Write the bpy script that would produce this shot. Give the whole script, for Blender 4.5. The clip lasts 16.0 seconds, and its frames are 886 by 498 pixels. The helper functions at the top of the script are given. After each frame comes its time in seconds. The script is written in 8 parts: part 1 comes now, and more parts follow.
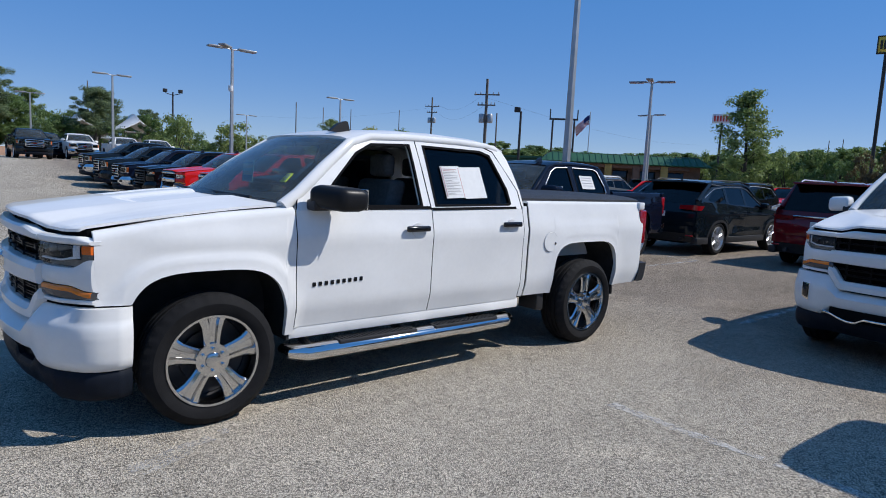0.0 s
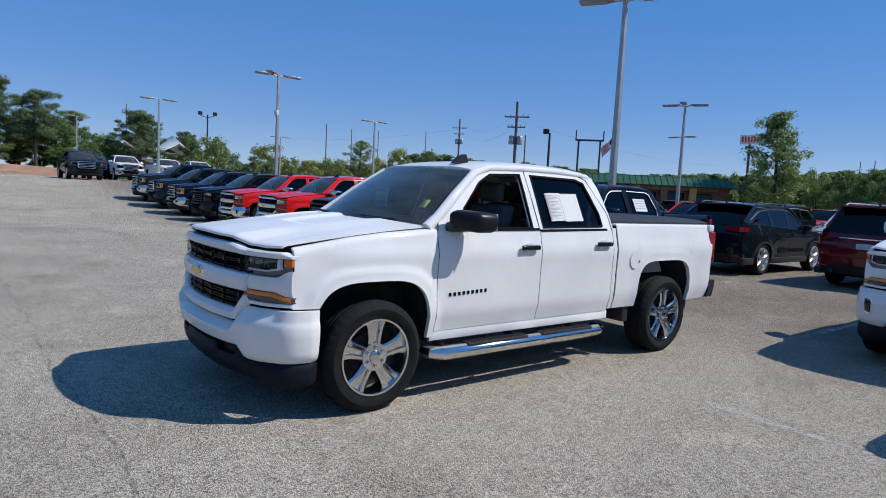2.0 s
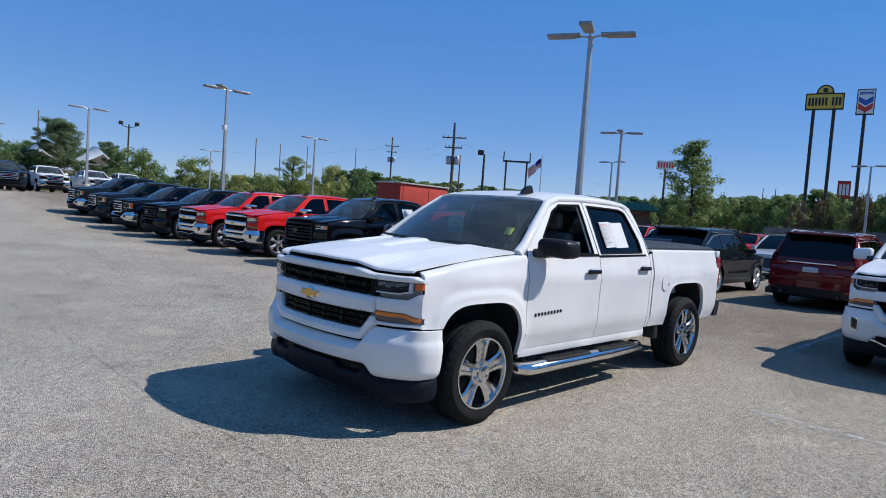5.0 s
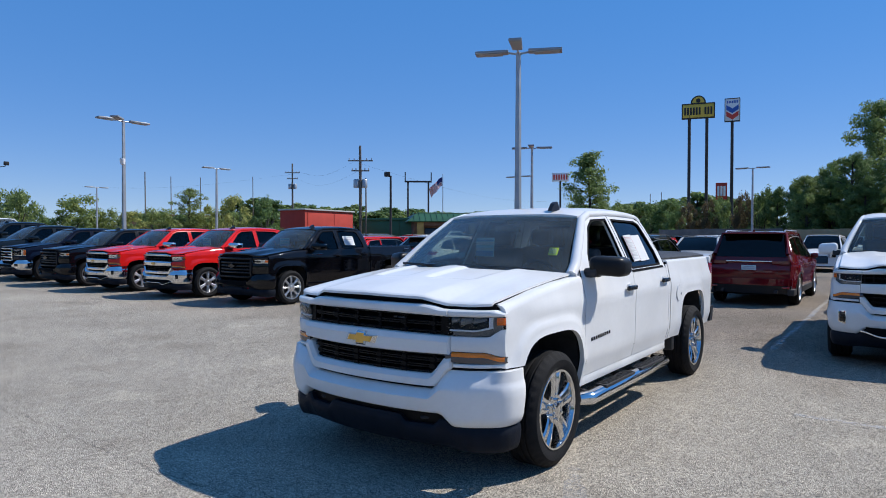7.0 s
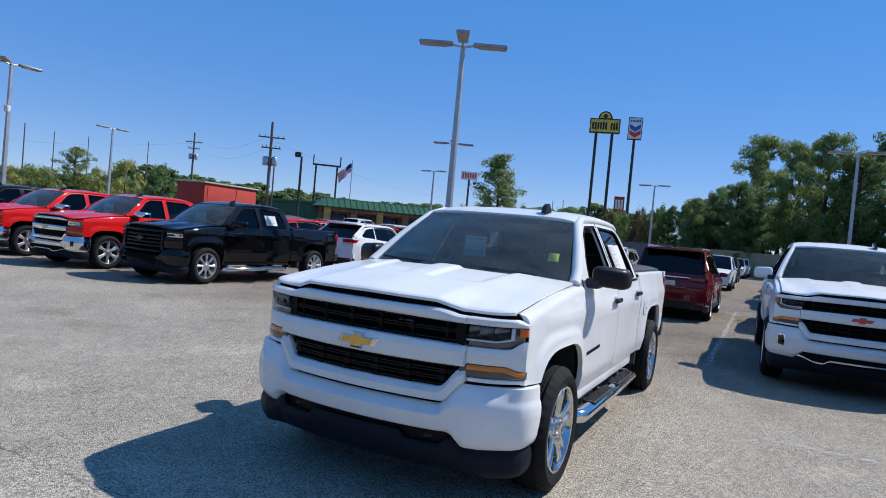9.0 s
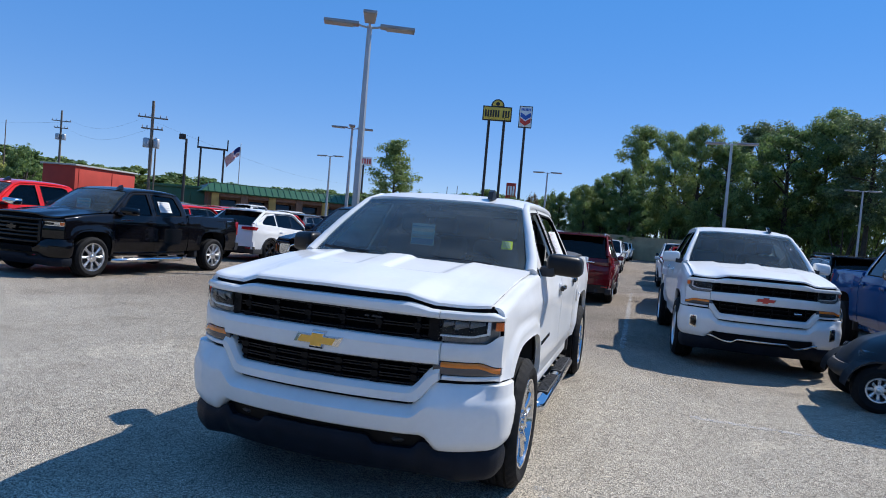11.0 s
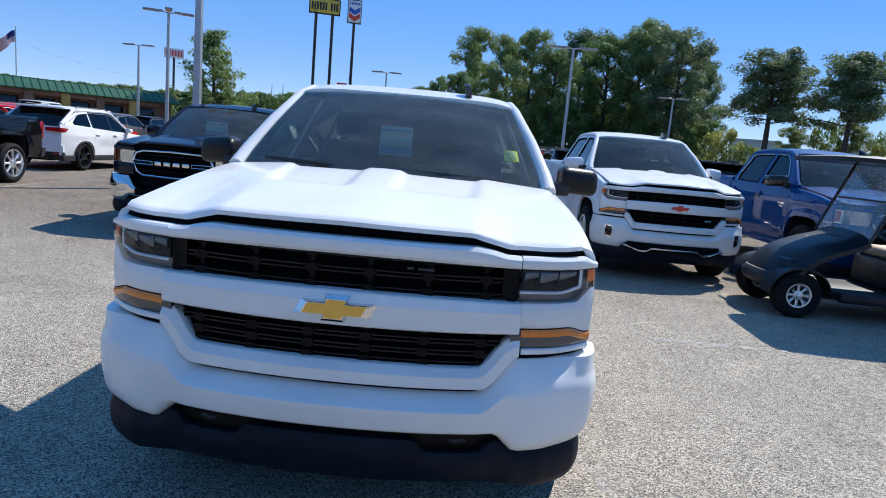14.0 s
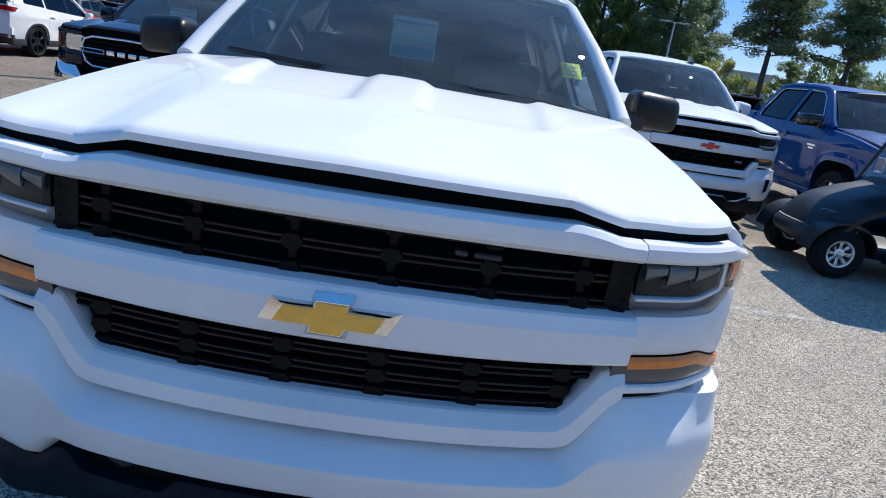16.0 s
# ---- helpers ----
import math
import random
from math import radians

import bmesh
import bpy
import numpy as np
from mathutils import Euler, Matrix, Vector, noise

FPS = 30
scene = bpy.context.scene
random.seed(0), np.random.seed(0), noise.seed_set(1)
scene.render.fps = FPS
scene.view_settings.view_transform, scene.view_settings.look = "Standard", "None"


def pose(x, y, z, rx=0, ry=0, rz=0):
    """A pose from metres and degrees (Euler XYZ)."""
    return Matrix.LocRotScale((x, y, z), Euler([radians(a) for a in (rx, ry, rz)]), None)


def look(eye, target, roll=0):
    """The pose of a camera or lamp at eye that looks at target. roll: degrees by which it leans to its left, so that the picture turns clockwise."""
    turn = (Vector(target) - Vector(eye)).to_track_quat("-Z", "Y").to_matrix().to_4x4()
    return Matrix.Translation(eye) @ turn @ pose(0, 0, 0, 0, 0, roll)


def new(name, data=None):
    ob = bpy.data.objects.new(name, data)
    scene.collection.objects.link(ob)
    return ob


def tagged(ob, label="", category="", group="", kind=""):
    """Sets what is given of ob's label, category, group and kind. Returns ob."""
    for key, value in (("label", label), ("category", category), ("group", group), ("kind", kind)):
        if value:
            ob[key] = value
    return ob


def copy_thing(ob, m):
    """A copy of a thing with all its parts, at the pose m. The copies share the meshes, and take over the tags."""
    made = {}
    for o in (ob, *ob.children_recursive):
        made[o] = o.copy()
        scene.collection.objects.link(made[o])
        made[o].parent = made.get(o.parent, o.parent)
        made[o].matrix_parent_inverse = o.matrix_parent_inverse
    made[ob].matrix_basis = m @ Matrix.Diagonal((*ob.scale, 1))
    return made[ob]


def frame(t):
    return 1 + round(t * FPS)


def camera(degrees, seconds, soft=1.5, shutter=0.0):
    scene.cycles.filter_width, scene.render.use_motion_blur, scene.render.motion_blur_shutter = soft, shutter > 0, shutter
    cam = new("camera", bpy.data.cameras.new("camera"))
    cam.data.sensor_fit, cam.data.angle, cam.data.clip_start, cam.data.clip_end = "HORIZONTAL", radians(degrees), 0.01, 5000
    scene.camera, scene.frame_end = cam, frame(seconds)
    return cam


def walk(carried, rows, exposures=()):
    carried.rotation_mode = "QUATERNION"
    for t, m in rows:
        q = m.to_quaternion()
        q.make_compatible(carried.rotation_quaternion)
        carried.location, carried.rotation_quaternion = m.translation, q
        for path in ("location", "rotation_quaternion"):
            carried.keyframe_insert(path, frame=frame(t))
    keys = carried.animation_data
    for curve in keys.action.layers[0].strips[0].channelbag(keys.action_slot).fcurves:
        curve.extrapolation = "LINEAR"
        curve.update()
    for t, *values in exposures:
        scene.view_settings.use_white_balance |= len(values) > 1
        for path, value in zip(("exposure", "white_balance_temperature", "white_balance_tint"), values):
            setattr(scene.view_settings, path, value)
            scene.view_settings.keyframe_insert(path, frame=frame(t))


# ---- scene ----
cam = camera(69.8, 16.0, soft=0.95)
PATH = [
    (0, (-1.382, -4.725, 1.58), (-0.092, -3.215, 1.34), 2.9),
    (0.5, (-1.611, -4.769, 1.597), (-0.237, -3.327, 1.419), 5.9),
    (1, (-1.813, -4.909, 1.577), (-0.454, -3.466, 1.312), 5.2),
    (1.5, (-2.034, -4.949, 1.61), (-0.717, -3.459, 1.398), 3.9),
    (2, (-2.43, -4.805, 1.595), (-1.193, -3.244, 1.414), 3.0),
    (2.5, (-2.73, -4.618, 1.609), (-1.609, -2.973, 1.418), 4.3),
    (3, (-2.907, -4.409, 1.603), (-1.673, -2.846, 1.42), 3.9),
    (3.2, (-2.982, -4.366, 1.599), (-1.619, -2.909, 1.448), 4.1),
    (5.3, (-3.874, -4.124, 1.609), (-2.447, -2.727, 1.509), 3.5),
    (5.5, (-3.958, -4.003, 1.612), (-2.528, -2.607, 1.55), 2.7),
    (6, (-4.033, -3.679, 1.597), (-2.621, -2.268, 1.477), 4.7),
    (6.5, (-4.049, -3.317, 1.614), (-2.59, -1.949, 1.573), 5.1),
    (7, (-4.115, -3.005, 1.599), (-2.498, -1.827, 1.564), 0.1),
    (7.5, (-4.22, -2.718, 1.607), (-2.542, -1.633, 1.526), 1.7),
    (8, (-4.192, -2.463, 1.586), (-2.525, -1.361, 1.512), 4.5),
    (8.5, (-4.108, -2.257, 1.615), (-2.404, -1.21, 1.583), 4.0),
    (9, (-4.093, -2.13, 1.593), (-2.313, -1.219, 1.545), 5.2),
    (9.2, (-4.114, -2.092, 1.594), (-2.27, -1.318, 1.589), 4.6),
    (11.3, (-3.96, -1.521, 1.569), (-2.053, -0.923, 1.505), 4.9),
    (11.5, (-3.903, -1.438, 1.57), (-2.006, -0.81, 1.483), 4.8),
    (12, (-3.766, -1.187, 1.527), (-1.858, -0.631, 1.307), 5.8),
    (12.5, (-3.694, -0.856, 1.534), (-1.753, -0.474, 1.238), 5.0),
    (13, (-3.504, -0.687, 1.514), (-1.559, -0.359, 1.181), 6.3),
    (13.5, (-3.269, -0.578, 1.524), (-1.31, -0.345, 1.197), 5.9),
    (14, (-3.089, -0.409, 1.507), (-1.114, -0.363, 1.191), 5.1),
    (14.5, (-2.928, -0.208, 1.478), (-1.003, -0.246, 0.936), 6.0),
    (15, (-2.781, -0.151, 1.458), (-0.867, -0.196, 0.879), 6.5),
    (15.5, (-2.479, -0.174, 1.469), (-0.558, -0.188, 0.915), 7.1),
    (16, (-2.144, -0.172, 1.448), (-0.225, -0.228, 0.886), 9.1),
]
walk(cam, [(t, look(eye, target, roll)) for t, eye, target, roll in PATH], [(0, -0.02, 6350, 11), (6, 0.13, 6350, 11), (9, 0.24, 6350, 11), (11.5, 0.36, 6350, 11), (14, 0.49, 6350, 11), (16, 0.50, 6350, 11)])

# ---- world, sun, exposure ----
SUN = Vector((0.73, -0.60, 1.03)).normalized()
world = bpy.data.worlds.new("sky")
scene.world = world
world.use_nodes = True
wn = world.node_tree
sky = wn.nodes.new("ShaderNodeTexSky")
sky.sky_type, sky.sun_disc = "NISHITA", False
sky.sun_elevation = math.asin(SUN.z)
sky.sun_rotation = math.atan2(SUN.x, SUN.y)
sky.altitude, sky.air_density, sky.dust_density, sky.ozone_density = 1000, 0.85, 0.0, 1.6
vivid = wn.nodes.new("ShaderNodeHueSaturation")
vivid.inputs["Saturation"].default_value = 1.42
vivid.inputs["Hue"].default_value = 0.519
vivid.inputs["Value"].default_value = 1.60
wn.links.new(sky.outputs[0], vivid.inputs["Color"])
even = wn.nodes.new("ShaderNodeGamma")
even.inputs[1].default_value = 0.66
wn.links.new(vivid.outputs[0], even.inputs[0])
deep = wn.nodes.new("ShaderNodeHueSaturation")
deep.inputs["Saturation"].default_value = 1.08
wn.links.new(even.outputs[0], deep.inputs["Color"])
haze = wn.nodes.new("ShaderNodeMix")
haze.data_type = "RGBA"
haze.inputs[0].default_value = 0.50
haze.inputs[7].default_value = (0.72, 1.85, 4.30, 1)
wn.links.new(deep.outputs[0], haze.inputs[6])
wn.links.new(haze.outputs[2], wn.nodes["Background"].inputs[0])
wn.nodes["Background"].inputs[1].default_value = 0.150
sun = new("sun", bpy.data.lights.new("sun", "SUN"))
sun.data.energy, sun.data.angle, sun.data.color = 4.25, radians(0.55), (1.0, 0.965, 0.90)
sun.matrix_world = look(SUN * 60, (0, 0, 0))
scene.view_settings.exposure = 0.0


# ---- materials ----
def mat(name, color, rough=0.5, metal=0.0, coat=0.0, spec=0.5, noise_amt=0.0, scale=6.0, bump=0.0, bscale=80.0, fine=0.0, color2=None):
    """Principled material with two scales of colour variation and a fine relief."""
    m = bpy.data.materials.new(name)
    m.use_nodes = True
    nt = m.node_tree
    b = nt.nodes["Principled BSDF"]
    b.inputs["Base Color"].default_value = (*color, 1)
    b.inputs["Roughness"].default_value = rough
    b.inputs["Metallic"].default_value = metal
    b.inputs["Coat Weight"].default_value = coat
    b.inputs["Coat Roughness"].default_value = 0.04
    b.inputs["Specular IOR Level"].default_value = spec
    tc = nt.nodes.new("ShaderNodeTexCoord")
    if noise_amt or color2:
        n1 = nt.nodes.new("ShaderNodeTexNoise")
        n1.inputs["Scale"].default_value, n1.inputs["Detail"].default_value = scale, 6
        nt.links.new(tc.outputs["Object"], n1.inputs["Vector"])
        r = nt.nodes.new("ShaderNodeValToRGB")
        lo = color2 or tuple(c * (1 - noise_amt) for c in color)
        hi = color if color2 else tuple(min(1, c * (1 + noise_amt)) for c in color)
        r.color_ramp.elements[0].color, r.color_ramp.elements[1].color = (*lo, 1), (*hi, 1)
        r.color_ramp.elements[0].position, r.color_ramp.elements[1].position = 0.3, 0.7
        nt.links.new(n1.outputs["Fac"], r.inputs[0])
        out = r.outputs[0]
        if fine:
            n2 = nt.nodes.new("ShaderNodeTexNoise")
            n2.inputs["Scale"].default_value, n2.inputs["Detail"].default_value = scale * 14, 3
            nt.links.new(tc.outputs["Object"], n2.inputs["Vector"])
            mr = nt.nodes.new("ShaderNodeMapRange")
            mr.inputs[3].default_value, mr.inputs[4].default_value = 1 - fine, 1 + fine
            nt.links.new(n2.outputs["Fac"], mr.inputs[0])
            mx = nt.nodes.new("ShaderNodeMix")
            mx.data_type, mx.blend_type = "RGBA", "MULTIPLY"
            mx.inputs[0].default_value = 1
            nt.links.new(out, mx.inputs[6])
            nt.links.new(mr.outputs[0], mx.inputs[7])
            out = mx.outputs[2]
        nt.links.new(out, b.inputs["Base Color"])
    if bump:
        n3 = nt.nodes.new("ShaderNodeTexNoise")
        n3.inputs["Scale"].default_value, n3.inputs["Detail"].default_value = bscale, 4
        nt.links.new(tc.outputs["Object"], n3.inputs["Vector"])
        bp = nt.nodes.new("ShaderNodeBump")
        bp.inputs["Strength"].default_value, bp.inputs["Distance"].default_value = bump, 0.01
        nt.links.new(n3.outputs["Fac"], bp.inputs["Height"])
        nt.links.new(bp.outputs[0], b.inputs["Normal"])
    return m


def paint(name, color, flake=0.0, coat=1.0):
    """Car paint under clear coat, with a faint film of dust."""
    m = mat(name, color, rough=0.55, metal=flake * 0.4, coat=coat, spec=0.02, noise_amt=0.05, scale=2.5, fine=0.03)
    return m


def glass(name, tint, rough=0.0, base=0.035, film=0.0):
    """Tinted pane: see-through, with mirror gloss by Fresnel and a pale film for dust and reflected haze."""
    m = bpy.data.materials.new(name)
    m.use_nodes = True
    nt = m.node_tree
    nt.nodes.remove(nt.nodes["Principled BSDF"])
    tr, gl = nt.nodes.new("ShaderNodeBsdfTransparent"), nt.nodes.new("ShaderNodeBsdfGlossy")
    tr.inputs[0].default_value = (*tint, 1)
    gl.inputs["Roughness"].default_value = rough
    lw, mx = nt.nodes.new("ShaderNodeLayerWeight"), nt.nodes.new("ShaderNodeMixShader")
    pw, sc = nt.nodes.new("ShaderNodeMath"), nt.nodes.new("ShaderNodeMath")
    pw.operation, sc.operation = "POWER", "MULTIPLY_ADD"
    lw.inputs[0].default_value = 0.5
    pw.inputs[1].default_value, sc.inputs[1].default_value, sc.inputs[2].default_value = 5.0, 0.90, base
    nt.links.new(lw.outputs["Facing"], pw.inputs[0])
    nt.links.new(pw.outputs[0], sc.inputs[0])
    nt.links.new(sc.outputs[0], mx.inputs[0])
    nt.links.new(tr.outputs[0], mx.inputs[1])
    nt.links.new(gl.outputs[0], mx.inputs[2])
    out = mx.outputs[0]
    if film:
        df, fm = nt.nodes.new("ShaderNodeBsdfDiffuse"), nt.nodes.new("ShaderNodeMixShader")
        df.inputs[0].default_value = (0.75, 0.76, 0.74, 1)
        ns, fr = nt.nodes.new("ShaderNodeTexNoise"), nt.nodes.new("ShaderNodeMapRange")
        ns.inputs["Scale"].default_value, ns.inputs["Detail"].default_value = 5.0, 5
        fr.inputs[1].default_value, fr.inputs[2].default_value = 0.3, 0.7
        fr.inputs[3].default_value, fr.inputs[4].default_value = film * 0.6, film * 1.4
        nt.links.new(ns.outputs["Fac"], fr.inputs[0])
        nt.links.new(fr.outputs[0], fm.inputs[0])
        nt.links.new(out, fm.inputs[1])
        nt.links.new(df.outputs[0], fm.inputs[2])
        out = fm.outputs[0]
    nt.links.new(out, nt.nodes["Material Output"].inputs[0])
    return m


M = {
    "white": paint("white_paint", (0.755, 0.75, 0.735), 0.0, 0.6),
    "red": paint("red_paint", (0.62, 0.012, 0.010)),
    "maroon": paint("maroon_paint", (0.15, 0.006, 0.010), 0.2),
    "black": paint("black_paint", (0.0025, 0.0025, 0.004), 0, 0.8),
    "navy": paint("navy_paint", (0.003, 0.005, 0.015), 0.0, 0.6),
    "charcoal": paint("charcoal_paint", (0.006, 0.010, 0.014), 0.1, 0.75),
    "blue": paint("blue_paint", (0.002, 0.046, 0.175), 0.1, 0.7),
    "silver": paint("silver_paint", (0.42, 0.43, 0.44), 0.5),
    "grey": paint("grey_paint", (0.10, 0.11, 0.12), 0.4),
    "plastic": mat("black_plastic", (0.018, 0.018, 0.020), 0.55, noise_amt=0.15, scale=9, bump=0.15, bscale=350),
    "gloss_black": mat("gloss_black_plastic", (0.010, 0.010, 0.011), 0.12, noise_amt=0.1, scale=8),
    "satin_black": mat("satin_black_plastic", (0.012, 0.012, 0.013), 0.36, spec=0.22, noise_amt=0.1, scale=8, bump=0.05, bscale=300),
    "slat": mat("grille_slat_black", (0.0075, 0.0080, 0.0100), 0.34, spec=0.28, noise_amt=0.15, scale=9),
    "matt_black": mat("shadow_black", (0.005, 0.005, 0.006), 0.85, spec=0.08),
    "pipe": mat("light_pipe_white", (0.78, 0.79, 0.80), 0.25, coat=0.4),
    "valance": mat("valance_black", (0.0095, 0.0125, 0.0195), 0.50, spec=0.10, noise_amt=0.2, scale=8, bump=0.15, bscale=300),
    "liner": mat("wheel_liner_felt", (0.030, 0.030, 0.031), 0.95, spec=0.1, noise_amt=0.2, scale=10),
    "rubber": mat("tyre_rubber", (0.0085, 0.0085, 0.0095), 0.8, spec=0.22, noise_amt=0.25, scale=12, bump=0.25, bscale=160),
    "net": mat("grille_black", (0.003, 0.003, 0.004), 0.45, spec=0.14, noise_amt=0.15, scale=9),
    "chrome": mat("chrome", (0.72, 0.715, 0.71), 0.09, 1.0, noise_amt=0.03, scale=6),
    "bright_alloy": mat("polished_alloy", (0.64, 0.635, 0.63), 0.13, 1.0, noise_amt=0.06, scale=5),
    "alloy": mat("machined_alloy", (0.78, 0.78, 0.79), 0.34, 1.0),
    "dark_metal": mat("dark_metal", (0.05, 0.05, 0.055), 0.5, 0.7, noise_amt=0.2, scale=15),
    "amber": mat("amber_lens", (0.74, 0.19, 0.010), 0.2, coat=0.5, noise_amt=0.12, scale=30),
    "amber_deep": mat("deep_amber_lens", (0.95, 0.17, 0.01), 0.3, coat=0.15),
    "red_lens": mat("red_lens", (0.30, 0.005, 0.008), 0.12, coat=1.0, noise_amt=0.15, scale=30),
    "dark_lens": mat("smoked_red_lens", (0.14, 0.004, 0.006), 0.15, coat=0.6, noise_amt=0.15, scale=30),
    "reflector": mat("lamp_reflector", (0.18, 0.185, 0.19), 0.28, 0.55, noise_amt=0.15, scale=40),
    "lamp_inside": mat("lamp_bowl", (0.10, 0.10, 0.11), 0.25, 0.6),
    "gold": mat("gold_emblem", (0.78, 0.43, 0.06), 0.3, 0.3, coat=0.6, noise_amt=0.08, scale=40),
    "paper": mat("white_paper", (0.66, 0.66, 0.65), 0.7, noise_amt=0.04, scale=20),
    "card": mat("pale_blue_card", (0.34, 0.62, 0.72), 0.6, noise_amt=0.05, scale=20),
    "print_grey": mat("grey_print", (0.50, 0.485, 0.49), 0.7),
    "print_red": mat("red_print", (0.56, 0.34, 0.32), 0.7),
    "print_blue": mat("blue_print", (0.05, 0.28, 0.52), 0.6),
    "sticker": mat("yellow_green_sticker", (0.62, 0.72, 0.05), 0.5),
    "seat": mat("grey_seat_cloth", (0.07, 0.07, 0.072), 0.9, noise_amt=0.2, scale=40),
    "dash": mat("dark_dash", (0.115, 0.12, 0.118), 0.8, noise_amt=0.1, scale=20),
    "headliner": mat("light_headliner", (0.42, 0.42, 0.40), 0.9),
    "vinyl": mat("black_vinyl_cover", (0.022, 0.022, 0.024), 0.6, noise_amt=0.25, scale=5, bump=0.4, bscale=90),
    "pane": glass("windscreen_glass", (0.70, 0.76, 0.74), 0.02, 0.035, 0.009),
    "dust_haze_pane": glass("dust_haze_windscreen_glass", (0.70, 0.77, 0.745), 0.0, 0.035, 0.035),
    "dark_pane": glass("privacy_glass", (0.15, 0.16, 0.17)),
    # Strong pale film stands in for sky reflected in the cart's sheet.
    "clear_sheet": glass("clear_plastic_sheet", (0.80, 0.84, 0.86), 0.02, 0.06, 0.10),
    "lens": glass("clear_lens", (0.93, 0.94, 0.95), 0.0, 0.008),
    "pole": mat("galvanised_pole", (0.42, 0.43, 0.44), 0.45, 0.6, noise_amt=0.12, scale=3, fine=0.08),
    "lamp_head": mat("lamp_head_paint", (0.30, 0.31, 0.32), 0.4, 0.3, noise_amt=0.1, scale=4),
    "wood_pole": mat("weathered_pole_wood", (0.15, 0.125, 0.10), 0.9, noise_amt=0.3, scale=3, fine=0.25),
    "dark_pole": mat("dark_painted_steel", (0.036, 0.032, 0.030), 0.6, 0.2, noise_amt=0.2, scale=2),
    "bark": mat("bark", (0.065, 0.052, 0.042), 0.95, noise_amt=0.35, scale=4, fine=0.3),
    "soil": mat("red_clay_bank", (0.36, 0.20, 0.12), 0.95, noise_amt=0.3, scale=0.5, fine=0.25),
    "grass": mat("grass", (0.12, 0.15, 0.04), 0.95, noise_amt=0.35, scale=0.3, fine=0.3),
    "roof_green": mat("green_metal_roof", (0.026, 0.100, 0.044), 0.5, 0.1, noise_amt=0.15, scale=0.6, fine=0.1),
    "brick_wall": mat("brown_brick_wall", (0.20, 0.11, 0.07), 0.9, noise_amt=0.25, scale=1.2, fine=0.2),
    "yellow_wall": mat("ochre_stucco", (0.48, 0.30, 0.09), 0.9, noise_amt=0.2, scale=1.0, fine=0.15),
    "red_wall": mat("red_painted_wall", (0.44, 0.045, 0.028), 0.8, noise_amt=0.15, scale=0.5, fine=0.1),
    "cream": mat("cream_wall", (0.60, 0.55, 0.45), 0.9, noise_amt=0.1, scale=1, fine=0.1),
    "white_roof": mat("white_fabric_roof", (0.80, 0.80, 0.78), 0.8, noise_amt=0.08, scale=0.6, fine=0.05),
    "fence": mat("grey_board_fence", (0.16, 0.15, 0.14), 0.9, noise_amt=0.3, scale=1, fine=0.2),
    "tan_fence": mat("tan_board_fence", (0.42, 0.30, 0.17), 0.9, noise_amt=0.2, scale=1, fine=0.2),
    "sign_yellow": mat("yellow_sign_face", (0.68, 0.46, 0.06), 0.5, noise_amt=0.08, scale=1, fine=0.05),
    "sign_black": mat("black_sign_paint", (0.02, 0.017, 0.012), 0.5),
    "sign_white": mat("white_sign_face", (0.78, 0.78, 0.78), 0.5, noise_amt=0.05, scale=1),
    "sign_red": mat("red_sign_face", (0.62, 0.05, 0.03), 0.5),
    "sign_blue": mat("blue_sign_face", (0.02, 0.10, 0.42), 0.5),
    "flag_red": mat("flag_red_cloth", (0.45, 0.03, 0.04), 0.9),
    "flag_white": mat("flag_white_cloth", (0.72, 0.72, 0.72), 0.9),
    "flag_blue": mat("flag_blue_cloth", (0.02, 0.03, 0.14), 0.9),
    "cart": mat("dark_teal_cart_body", (0.009, 0.012, 0.017), 0.5, spec=0.3, coat=0.15, noise_amt=0.15, scale=4),
    "tan_vinyl": mat("tan_vinyl_seat", (0.50, 0.38, 0.26), 0.6, noise_amt=0.1, scale=8, bump=0.2, bscale=60),
}


def leaf_mat(name, dark, light):
    """Foliage: colour varies leaf by leaf and in larger drifts; some light passes through."""
    m = bpy.data.materials.new(name)
    m.use_nodes = True
    nt = m.node_tree
    b = nt.nodes["Principled BSDF"]
    b.inputs["Roughness"].default_value = 0.6
    g, r = nt.nodes.new("ShaderNodeNewGeometry"), nt.nodes.new("ShaderNodeValToRGB")
    r.color_ramp.elements[0].color, r.color_ramp.elements[1].color = (*dark, 1), (*light, 1)
    nt.links.new(g.outputs["Random Per Island"], r.inputs[0])
    nt.links.new(r.outputs[0], b.inputs["Base Color"])
    t, mx = nt.nodes.new("ShaderNodeBsdfTranslucent"), nt.nodes.new("ShaderNodeMixShader")
    nt.links.new(r.outputs[0], t.inputs[0])
    mx.inputs[0].default_value = 0.50
    nt.links.new(b.outputs[0], mx.inputs[1])
    nt.links.new(t.outputs[0], mx.inputs[2])
    nt.links.new(mx.outputs[0], nt.nodes["Material Output"].inputs[0])
    return m


